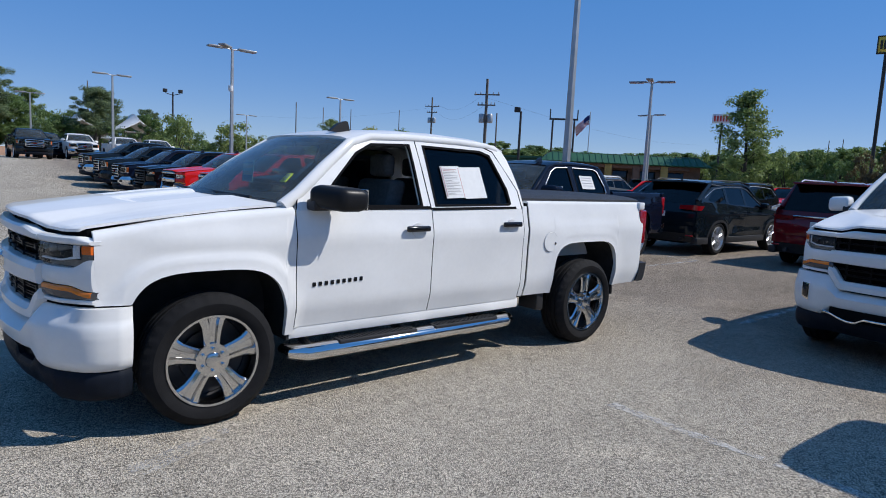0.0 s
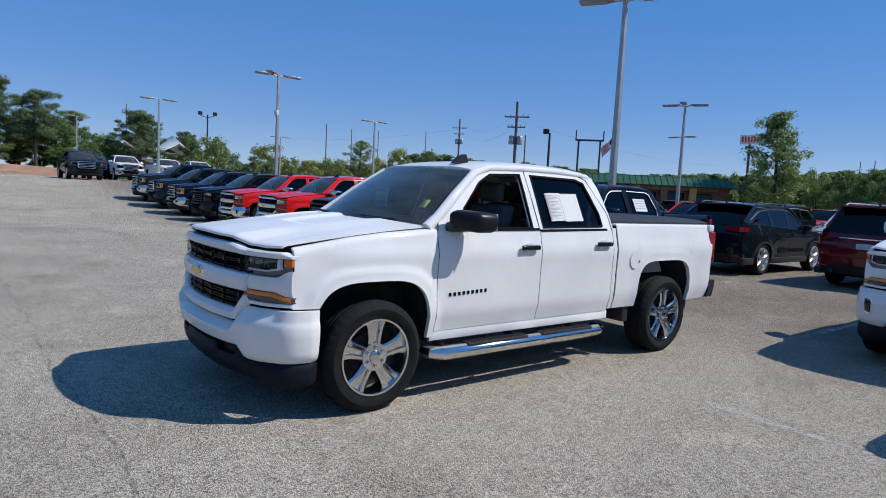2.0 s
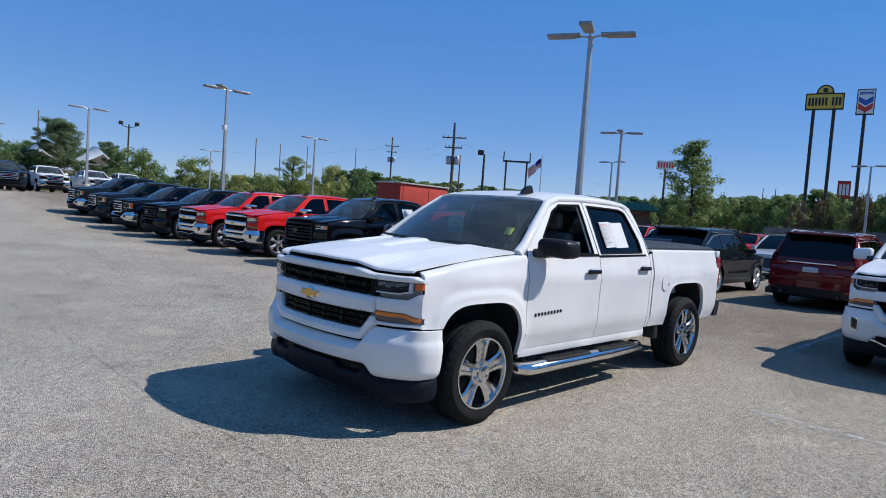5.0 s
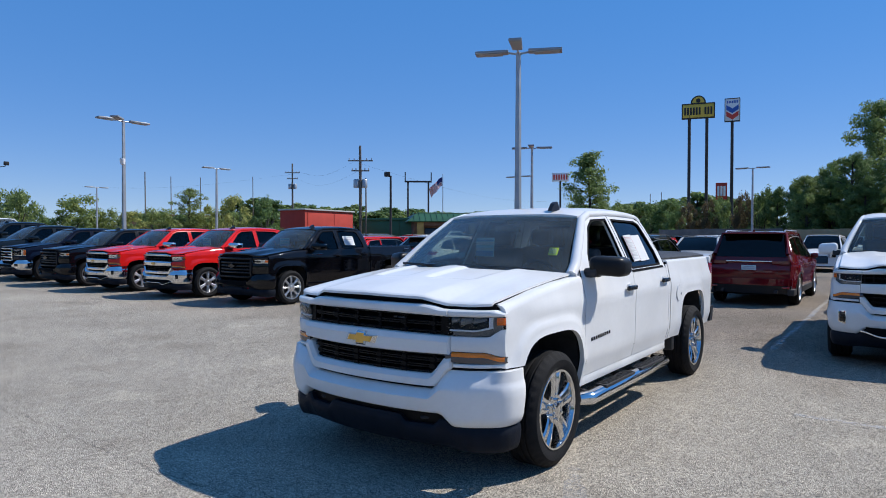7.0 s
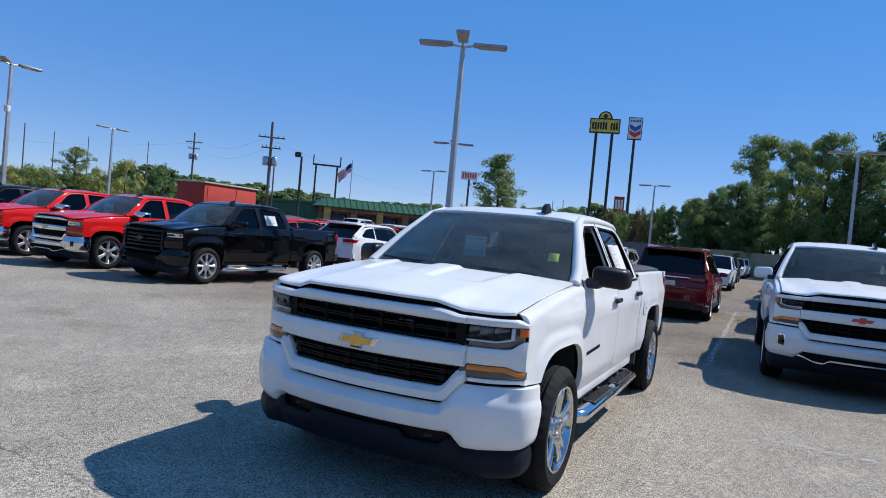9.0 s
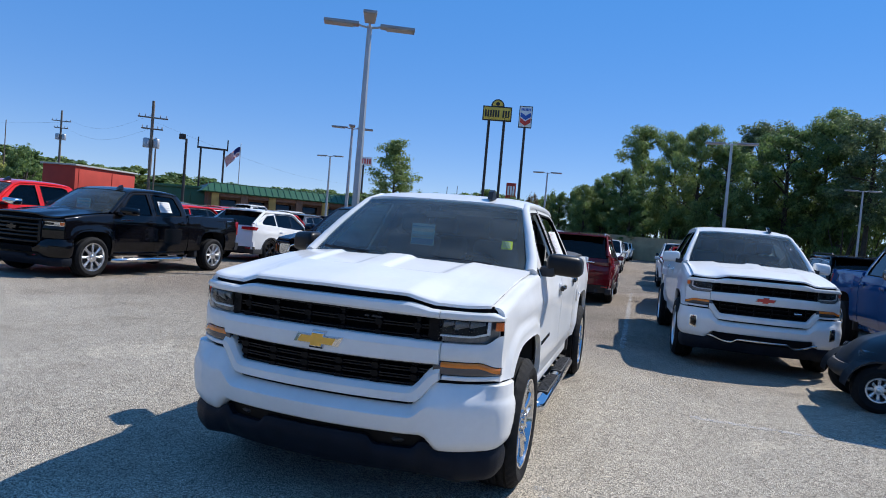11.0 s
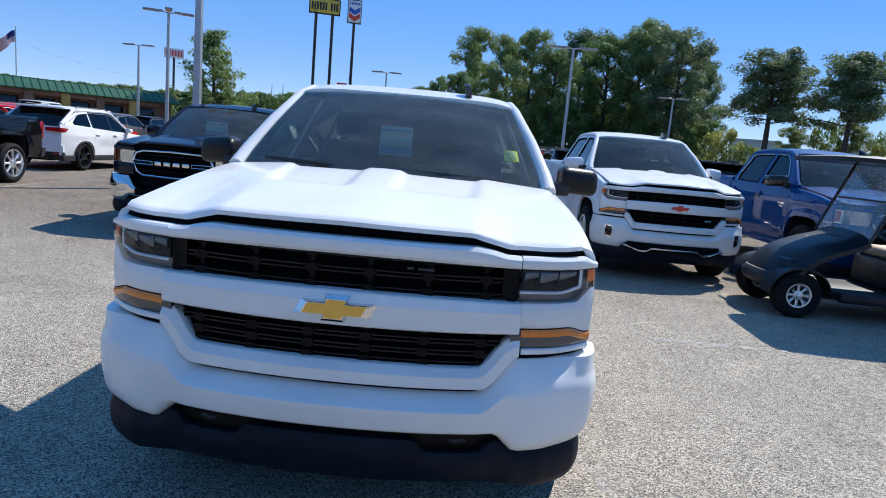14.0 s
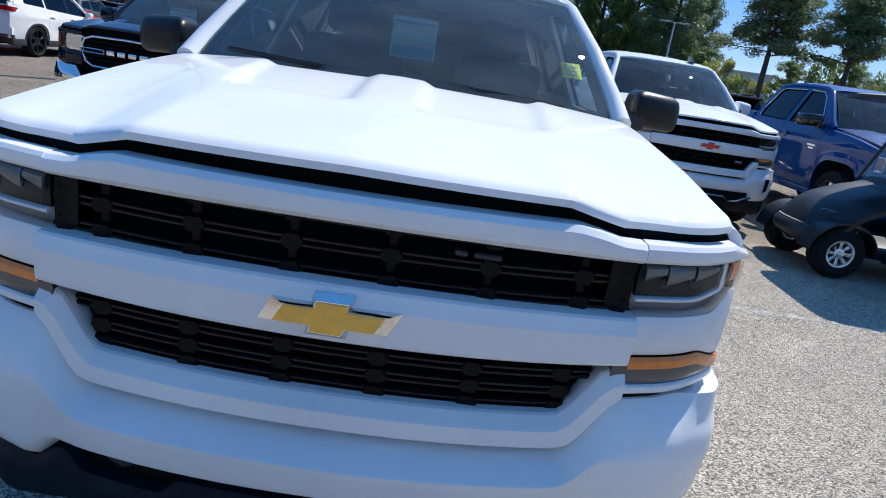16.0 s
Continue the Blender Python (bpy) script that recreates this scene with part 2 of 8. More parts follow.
def worn(name, color, cover, scale=9.0):
    """Worn paint or filler: the ground shows through in grains and patches."""
    m = bpy.data.materials.new(name)
    m.use_nodes = True
    nt = m.node_tree
    b = nt.nodes["Principled BSDF"]
    b.inputs["Base Color"].default_value, b.inputs["Roughness"].default_value = (*color, 1), 0.9
    geo, tr, mx = nt.nodes.new("ShaderNodeNewGeometry"), nt.nodes.new("ShaderNodeBsdfTransparent"), nt.nodes.new("ShaderNodeMixShader")
    last = None
    for k in (scale, scale * 9):
        n = nt.nodes.new("ShaderNodeTexNoise")
        n.inputs["Scale"].default_value, n.inputs["Detail"].default_value = k, 4
        nt.links.new(geo.outputs["Position"], n.inputs["Vector"])
        r = nt.nodes.new("ShaderNodeMapRange")
        r.inputs[1].default_value, r.inputs[2].default_value = 0.36, 0.64
        r.inputs[3].default_value, r.inputs[4].default_value = 0.25, 1.0
        nt.links.new(n.outputs["Fac"], r.inputs[0])
        if last:
            mu = nt.nodes.new("ShaderNodeMath")
            mu.operation = "MULTIPLY"
            nt.links.new(last, mu.inputs[0])
            nt.links.new(r.outputs[0], mu.inputs[1])
            last = mu.outputs[0]
        else:
            last = r.outputs[0]
    sc = nt.nodes.new("ShaderNodeMath")
    sc.operation = "MULTIPLY"
    sc.inputs[1].default_value = cover
    nt.links.new(last, sc.inputs[0])
    nt.links.new(sc.outputs[0], mx.inputs[0])
    nt.links.new(tr.outputs[0], mx.inputs[1])
    nt.links.new(b.outputs[0], mx.inputs[2])
    nt.links.new(mx.outputs[0], nt.nodes["Material Output"].inputs[0])
    return m


M["line"] = worn("worn_line_paint", (0.60, 0.59, 0.56), 0.95)
M["faint_line"] = worn("faint_line_paint", (0.62, 0.60, 0.56), 0.80)
M["scuff"] = worn("pale_scuff", (0.60, 0.58, 0.54), 0.42)
M["crack"] = worn("crack_filler", (0.085, 0.08, 0.075), 0.6, 5.0)

LEAF = {
    "broad": leaf_mat("broadleaf", (0.096, 0.150, 0.042), (0.310, 0.390, 0.125)),
    "pine": leaf_mat("pine_needles", (0.070, 0.112, 0.055), (0.217, 0.279, 0.124)),
    "dark": leaf_mat("dark_broadleaf", (0.074, 0.131, 0.043), (0.232, 0.333, 0.101)),
    "yellow": leaf_mat("spring_yellow_leaf", (0.195, 0.227, 0.052), (0.546, 0.533, 0.169)),
    "spring": leaf_mat("fresh_spring_leaf", (0.125, 0.175, 0.045), (0.36, 0.41, 0.125)),
    "dry": leaf_mat("brown_scrub", (0.09, 0.065, 0.03), (0.20, 0.15, 0.07)),
}


def asphalt():
    m = bpy.data.materials.new("chip_seal_asphalt")
    m.use_nodes = True
    nt = m.node_tree
    b = nt.nodes["Principled BSDF"]
    b.inputs["Roughness"].default_value = 0.9
    b.inputs["Specular IOR Level"].default_value = 0.06
    geo = nt.nodes.new("ShaderNodeNewGeometry")
    pos = geo.outputs["Position"]

    def tex(kind, scale, detail=4):
        n = nt.nodes.new(kind)
        n.inputs["Scale"].default_value = scale
        if kind == "ShaderNodeTexNoise":
            n.inputs["Detail"].default_value = detail
        nt.links.new(pos, n.inputs["Vector"])
        return n

    def ramp(src, a, b_, ca, cb):
        r = nt.nodes.new("ShaderNodeValToRGB")
        r.color_ramp.elements[0].position, r.color_ramp.elements[1].position = a, b_
        r.color_ramp.elements[0].color, r.color_ramp.elements[1].color = ca, cb
        nt.links.new(src, r.inputs[0])
        return r.outputs[0]

    def mix(fac, a, b_, mode="MIX"):
        x = nt.nodes.new("ShaderNodeMix")
        x.data_type, x.blend_type = "RGBA", mode
        if isinstance(fac, float):
            x.inputs[0].default_value = fac
        else:
            nt.links.new(fac, x.inputs[0])
        nt.links.new(a, x.inputs[6])
        nt.links.new(b_, x.inputs[7])
        return x.outputs[2]

    lane = ramp(tex("ShaderNodeTexNoise", 0.35, 6).outputs["Fac"], 0.30, 0.72, (0.335, 0.298, 0.243, 1), (0.458, 0.410, 0.337, 1))
    bay = ramp(tex("ShaderNodeTexNoise", 0.5, 6).outputs["Fac"], 0.30, 0.72, (0.205, 0.172, 0.138, 1), (0.292, 0.247, 0.200, 1))
    # Bays lie past x = 4, with a wandering border to the lighter lane.
    sep = nt.nodes.new("ShaderNodeSeparateXYZ")
    nt.links.new(pos, sep.inputs[0])
    wob = tex("ShaderNodeTexNoise", 0.4, 5)
    add = nt.nodes.new("ShaderNodeMath")
    add.operation = "MULTIPLY_ADD"
    nt.links.new(wob.outputs["Fac"], add.inputs[0])
    add.inputs[1].default_value = 4.0
    nt.links.new(sep.outputs[0], add.inputs[2])
    mr = nt.nodes.new("ShaderNodeMapRange")
    mr.inputs[1].default_value, mr.inputs[2].default_value = 5.2, 8.6
    nt.links.new(add.outputs[0], mr.inputs[0])
    col = mix(mr.outputs[0], lane, bay)
    # Aggregate: light and dark chips.
    v = tex("ShaderNodeTexVoronoi", 165)
    chips = ramp(v.outputs["Color"], 0.24, 0.78, (0.28, 0.28, 0.29, 1), (1.66, 1.64, 1.60, 1))
    col = mix(1.0, col, chips, "MULTIPLY")
    v2 = tex("ShaderNodeTexNoise", 14, 3)
    col = mix(1.0, col, ramp(v2.outputs["Fac"], 0.32, 0.68, (0.90, 0.90, 0.90, 1), (1.10, 1.10, 1.10, 1)), "MULTIPLY")
    # Oil and tyre stains, and pale scuffs.
    st = tex("ShaderNodeTexNoise", 1.1, 8)
    col = mix(1.0, col, ramp(st.outputs["Fac"], 0.30, 0.46, (0.82, 0.81, 0.80, 1), (1, 1, 1, 1)), "MULTIPLY")
    sc = tex("ShaderNodeTexNoise", 0.9, 9)
    sc.inputs["Distortion"].default_value = 1.2
    col = mix(1.0, col, ramp(sc.outputs["Fac"], 0.58, 0.72, (1, 1, 1, 1), (1.22, 1.21, 1.19, 1)), "MULTIPLY")
    nt.links.new(col, b.inputs["Base Color"])
    bp = nt.nodes.new("ShaderNodeBump")
    bp.inputs["Strength"].default_value, bp.inputs["Distance"].default_value = 0.85, 0.007
    nt.links.new(v.outputs["Distance"], bp.inputs["Height"])
    nt.links.new(bp.outputs[0], b.inputs["Normal"])
    return m


M["asphalt"] = asphalt()


# ---- mesh helpers ----
def part(name, bm, material, parent=None, label="", angle=32):
    bmesh.ops.recalc_face_normals(bm, faces=bm.faces[:])
    me = bpy.data.meshes.new(name)
    bm.to_mesh(me)
    bm.free()
    for ma in material if isinstance(material, (list, tuple)) else [material]:
        me.materials.append(ma)
    me.polygons.foreach_set("use_smooth", [True] * len(me.polygons))
    me.set_sharp_from_angle(angle=radians(angle))
    ob = new(name, me)
    if parent:
        ob.parent = parent
    if label:
        ob["label"] = label
    return ob


def shell(bm, p, nu, nv, off, us=None, vs=None):
    """A solid sheet: p(u, v) outside, moved by off (vector or function of the point) inside, with a rim."""
    us = us or [i / nu for i in range(nu + 1)]
    vs = vs or [j / nv for j in range(nv + 1)]
    move = off if callable(off) else (lambda q: Vector(off))
    out = [[bm.verts.new(p(u, v)) for v in vs] for u in us]
    inn = [[bm.verts.new(q.co + move(q.co)) for q in row] for row in out]
    a, b = len(us) - 1, len(vs) - 1
    for i in range(a):
        for j in range(b):
            bm.faces.new((out[i][j], out[i + 1][j], out[i + 1][j + 1], out[i][j + 1]))
            bm.faces.new((inn[i][j], inn[i][j + 1], inn[i + 1][j + 1], inn[i + 1][j]))
    for i in range(a):
        bm.faces.new((out[i][0], inn[i][0], inn[i + 1][0], out[i + 1][0]))
        bm.faces.new((out[i][b], out[i + 1][b], inn[i + 1][b], inn[i][b]))
    for j in range(b):
        bm.faces.new((out[0][j], out[0][j + 1], inn[0][j + 1], inn[0][j]))
        bm.faces.new((out[a][j], inn[a][j], inn[a][j + 1], out[a][j + 1]))
    return bm


def box(bm, x0, x1, y0, y1, z0, z1, bevel=0.0, seg=2, taper=None):
    vs = [bm.verts.new((x, y, z)) for x in (x0, x1) for y in (y0, y1) for z in (z0, z1)]
    fs = [bm.faces.new([vs[i] for i in f]) for f in ((0, 1, 3, 2), (4, 6, 7, 5), (0, 4, 5, 1), (2, 3, 7, 6), (0, 2, 6, 4), (1, 5, 7, 3))]
    if taper:
        for v in vs:
            v.co = taper(v.co.copy())
    if bevel:
        es = list({e for f in fs for e in f.edges})
        bmesh.ops.bevel(bm, geom=es, offset=bevel, segments=seg, affect="EDGES", profile=0.5)
    return bm


def lathe(bm, prof, seg=40, c=(0, 0, 0), axis="y"):
    """Turns a profile of (radius, along) about an axis through c; a closed profile makes a solid ring."""
    rings = []
    for k in range(seg):
        a = 2 * math.pi * k / seg
        row = []
        for r, s in prof:
            if axis == "y":
                q = (c[0] + r * math.cos(a), c[1] + s, c[2] + r * math.sin(a))
            elif axis == "z":
                q = (c[0] + r * math.cos(a), c[1] + r * math.sin(a), c[2] + s)
            else:
                q = (c[0] + s, c[1] + r * math.cos(a), c[2] + r * math.sin(a))
            row.append(bm.verts.new(q))
        rings.append(row)
    n = len(prof)
    for k in range(seg):
        a, b = rings[k], rings[(k + 1) % seg]
        for j in range(n):
            bm.faces.new((a[j], a[(j + 1) % n], b[(j + 1) % n], b[j]))
    return bm


def tube(bm, pts, r, seg=8, squash=1.0):
    """A solid pipe along points; r is a number or one radius a point."""
    pts = [Vector(q) for q in pts]
    rings = []
    for i, q in enumerate(pts):
        d = (pts[min(i + 1, len(pts) - 1)] - pts[max(i - 1, 0)]).normalized()
        side = d.cross(Vector((0, 0, 1)))
        side = side.normalized() if side.length > 1e-3 else Vector((1, 0, 0))
        up = side.cross(d)
        rr = r[i] if isinstance(r, (list, tuple)) else r
        rings.append([bm.verts.new(q + side * rr * math.cos(2 * math.pi * k / seg) + up * rr * squash * math.sin(2 * math.pi * k / seg)) for k in range(seg)])
    for a, b in zip(rings, rings[1:]):
        for k in range(seg):
            bm.faces.new((a[k], a[(k + 1) % seg], b[(k + 1) % seg], b[k]))
    bm.faces.new(rings[0][::-1])
    bm.faces.new(rings[-1])
    return bm


def ray_poly(c, th, poly):
    """Distance from c in direction th to the outline of a polygon."""
    dx, dz = math.cos(th), math.sin(th)
    best = 0.0
    for (ax, az), (bx, bz) in zip(poly, poly[1:] + poly[:1]):
        ex, ez = bx - ax, bz - az
        den = dx * ez - dz * ex
        if abs(den) < 1e-9:
            continue
        t = ((ax - c[0]) * ez - (az - c[1]) * ex) / den
        s = ((ax - c[0]) * dz - (az - c[1]) * dx) / den
        if t > 0 and -1e-6 <= s <= 1 + 1e-6:
            best = max(best, t)
    return best


def ring_panel(bm, c, outer, inner, surf, off, n=72):
    """A frame between two outlines (x, z); surf gives the outer point, off the way to the inner skin."""
    ths = sorted([2 * math.pi * k / n for k in range(n)] + [math.atan2(q[1] - c[1], q[0] - c[0]) % (2 * math.pi) for q in outer])
    rows = []
    for th in ths:
        ro, ri = ray_poly(c, th, outer), ray_poly(c, th, inner)
        q = [surf(c[0] + r * math.cos(th), c[1] + r * math.sin(th)) for r in (ro, ri)]
        rows.append([bm.verts.new(v) for v in (q[0], q[1], q[1] + Vector(off), q[0] + Vector(off))])
    for a, b in zip(rows, rows[1:] + rows[:1]):
        for j in range(4):
            bm.faces.new((a[j], a[(j + 1) % 4], b[(j + 1) % 4], b[j]))
    return bm


def pane_poly(bm, c, outline, surf, off, n=48, grow=1.0):
    ths = sorted([2 * math.pi * k / n for k in range(n)] + [math.atan2(q[1] - c[1], q[0] - c[0]) % (2 * math.pi) for q in outline])
    a, b = [], []
    for th in ths:
        r = ray_poly(c, th, outline) * grow
        q = surf(c[0] + r * math.cos(th), c[1] + r * math.sin(th))
        a.append(bm.verts.new(q))
        b.append(bm.verts.new(q + Vector(off)))
    bm.faces.new(a)
    bm.faces.new(b[::-1])
    for i in range(len(a)):
        j = (i + 1) % len(a)
        bm.faces.new((a[i], b[i], b[j], a[j]))
    return bm


def lerp(a, b, t):
    return a + (b - a) * t


def smooth(t):
    t = max(0.0, min(1.0, t))
    return t * t * (3 - 2 * t)


def table(xs, ys):
    return lambda x: float(np.interp(x, xs, ys))


def lot_height(x, y):
    """The lot falls a little towards the lane and climbs towards its far +y end."""
    return 1.15 * smooth((y - 20) / 24.0) - 0.030 * smooth((4.2 - x) / 4.6)


# ---- vehicles ----
def wheel(parent, x, y, side, r=0.408, rim=0.288, style="five", rim_mat=None, width=0.27, detail=1, drop=0.0):
    """A wheel at hub (x, y), turned out to side (-1 or 1): tyre > rim, spokes, cap."""
    rim_mat = rim_mat or M["alloy"]
    seg = 144 if detail > 1 else 24
    h = width / 2
    zc = r - drop
    bm = bmesh.new()
    shoulder = 0.030
    prof = [(rim - 0.012, -h + 0.02), (rim + 0.02, -h), (r - 0.055, -h - 0.004), (r - shoulder, -h + 0.012), (r - 0.004, -h + 0.035)]
    grooves = [-0.075, -0.025, 0.025, 0.075] if detail > 1 else [-0.03, 0.03]
    for g in grooves:
        prof += [(r, g - 0.010), (r - 0.012, g - 0.006), (r - 0.012, g + 0.006), (r, g + 0.010)]
    prof += [(r - 0.004, h - 0.035), (r - shoulder, h - 0.012), (r - 0.055, h + 0.004), (rim + 0.02, h), (rim - 0.012, h - 0.02)]
    lathe(bm, prof, seg, (x, y, zc))
    if detail > 1:
        # Notched tread shoulders.
        for v in bm.verts:
            rr = math.hypot(v.co.x - x, v.co.z - zc)
            if rr > r - 0.022 and abs(v.co.y - y) > h - 0.05:
                k = int((math.atan2(v.co.z - zc, v.co.x - x) / (2 * math.pi) * seg) % seg + 0.5)
                if k % 4 == 0:
                    f = (rr - 0.012) / rr
                    v.co.x, v.co.z = x + (v.co.x - x) * f, zc + (v.co.z - zc) * f
    tyre = part("tyre", bm, M["rubber"], parent)
    s = side
    bm = bmesh.new()
    o = y + s * (h - 0.018)
    lathe(bm, [(rim, 0.0), (rim - 0.006, s * 0.012), (rim - 0.02, s * 0.010), (rim - 0.035, -s * 0.03), (rim - 0.045, -s * 0.16), (rim - 0.03, -s * 0.16), (rim - 0.01, -s * 0.03)], seg, (x, o, zc))
    part("rim", bm, rim_mat, tyre)
    bm = bmesh.new()
    lathe(bm, [(0.001, 0), (rim - 0.045, 0), (rim - 0.045, -s * 0.01), (0.001, -s * 0.01)], 32 if detail > 1 else 12, (x, y - s * 0.02, zc))
    lathe(bm, [(0.05, 0.0), (0.165, 0.0), (0.165, s * 0.012), (0.05, s * 0.012)], 32 if detail > 1 else 12, (x, y - s * 0.005, zc))
    part("brake_disc", bm, M["dark_metal"], tyre)
    n = {"five": 5, "multi": 8, "six": 6}[style]
    bms = bmesh.new()
    for k in range(n):
        a = 2 * math.pi * k / n + math.pi / 2
        ca, sa = math.cos(a), math.sin(a)

        def put(bm2, q):
            u, w, d = q
            return bm2.verts.new((x + u * ca - w * sa, o + s * d, zc + u * sa + w * ca))

        bm = bms if detail < 2 else bmesh.new()
        if style == "five":
            rows = [(0.045, 0.040, -0.026), (0.10, 0.052, -0.020), (0.14, 0.054, -0.015), (0.20, 0.064, -0.010), (0.235, 0.078, -0.010), (rim - 0.020, 0.102, -0.012)]
        elif style == "six":
            rows = [(0.045, 0.028, -0.022), (0.12, 0.030, -0.012), (0.18, 0.036, -0.012), (rim - 0.028, 0.050, -0.014)]
        else:
            rows = [(0.045, 0.014, -0.02), (0.12, 0.018, -0.012), (0.18, 0.022, -0.012), (rim - 0.028, 0.030, -0.014)]
        grid = []
        for u, w, d in rows:
            # A raised rib down each edge of the spoke and a shallow valley between.
            if style == "five":
                sec = ((-w, d - 0.034), (-w, d - 0.006), (-w * 0.80, d + 0.006), (-w * 0.40, d + 0.010), (-w * 0.26, d - 0.008), (w * 0.26, d - 0.008), (w * 0.40, d + 0.010), (w * 0.80, d + 0.006), (w, d - 0.006), (w, d - 0.034))
            else:
                sec = ((-w, d - 0.03), (-w, d), (-w * 0.55, d + 0.008), (-w * 0.2, d - 0.006), (w * 0.2, d - 0.006), (w * 0.55, d + 0.008), (w, d), (w, d - 0.03))
            grid.append([put(bm, (u, *q)) for q in sec])
        for ga, gb in zip(grid, grid[1:]):
            for j in range(len(sec)):
                bm.faces.new((ga[j], ga[(j + 1) % len(sec)], gb[(j + 1) % len(sec)], gb[j]))
        bm.faces.new(grid[0][::-1])
        bm.faces.new(grid[-1])
        if detail > 1:
            part("spoke", bm, rim_mat, tyre, angle=24)
    if detail < 2:
        part("spoke_ring", bms, rim_mat, tyre, angle=24)
    else:
        bms.free()
    bm = bmesh.new()
    hs = rim / 0.288
    lathe(bm, [(0.001, -s * 0.03), (0.108 * hs, -s * 0.03), (0.103 * hs, -s * 0.012), (0.050 * hs, -s * 0.008), (0.046 * hs, s * 0.004), (0.030 * hs, s * 0.010), (0.001, s * 0.011)], 24, (x, o, zc))
    part("hub_cap", bm, rim_mat, tyre)
    if detail > 1:
        for k in range(6):
            a = 2 * math.pi * k / 6
            bm = bmesh.new()
            lathe(bm, [(0.020, -s * 0.02), (0.020, -s * 0.0095), (0.0135, -s * 0.0095), (0.012, s * 0.010), (0.001, s * 0.012)], 10, (x + 0.069 * math.cos(a + 0.52), o, zc + 0.069 * math.sin(a + 0.52)))
            part("lug_nut", bm, M["chrome"], tyre)
    return tyre


def wheel_well(parent, cx, r, side, yin, yout, zc, rise):
    bm = bmesh.new()

    def p(u, v):
        a = math.pi * 0.95 * u
        c, q = math.cos(a), math.sin(a)
        return Vector((cx + r * math.copysign(abs(c) ** 0.6, c), side * lerp(yin, yout, v), zc + rise * abs(q) ** 0.6))

    shell(bm, p, 24, 1, lambda q: Vector((q.x - cx, 0, q.z - zc + 0.01)).normalized() * 0.02)
    box(bm, cx - r, cx + r, side * yin - 0.01, side * yin + 0.01, zc - 0.1, zc + rise)
    part("wheel_liner", bm, M["liner"], parent)


def bowtie(bm, x, y, z, w, h, d, wide=1.05, high=1.12):
    """A flat cross-shaped badge facing -x."""
    a = [(-w, -h * 0.55), (-w * 0.30, -h * 0.55), (-w * 0.34, -h), (w * 0.24, -h), (w * 0.28, -h * 0.55), (w * 0.82, -h * 0.55), (w, h * 0.55), (w * 0.30, h * 0.55), (w * 0.34, h), (-w * 0.24, h), (-w * 0.28, h * 0.55), (-w * 0.82, h * 0.55)]
    f = [bm.verts.new((x - d, y - q[0], z + q[1])) for q in a]
    m = [bm.verts.new((x + 0.006, y - q[0] * wide, z + q[1] * high)) for q in a]
    b = [bm.verts.new((x + 0.05, y - q[0] * wide, z + q[1] * high)) for q in a]
    bm.faces.new(f)
    bm.faces.new(b[::-1])
    for i in range(12):
        j = (i + 1) % 12
        bm.faces.new((f[i], m[i], m[j], f[j]))
        bm.faces.new((m[i], b[i], b[j], m[j]))
    return bm


def nose(y, grow=0.0):
    """Plan of the front: x of the fascia at y."""
    a = abs(y)
    return -0.895 + 0.135 * (a / 0.8) ** 2.2 + 0.085 * max(0.0, (a - 0.75) / 0.22) ** 2 - grow


def band(bm, y0, y1, zb, zt, grow=0.0, bulge=0.012, depth=0.05, n=24, rows=5, lean=0.0, prof=None):
    """A strip that follows the nose from y0 to y1 between the heights zb(y) and zt(y), with softly rounded edges."""
    zb = zb if callable(zb) else (lambda y, q=zb: q)
    zt = zt if callable(zt) else (lambda y, q=zt: q)

    def p(u, v):
        y = lerp(y0, y1, u)
        z = lerp(zb(y), zt(y), v)
        e = prof(v) if prof else bulge * (1 - abs(2 * v - 1) ** 4)
        return Vector((nose(y, grow) - e + lean * (v - 0.5), y, z))

    vs = [0, 0.05, 0.12, 0.30, 0.50, 0.62, 0.70, 0.80, 0.90, 0.96, 1.0] if prof else None
    return shell(bm, p, n, rows, Vector((depth, 0, 0)), vs=vs)


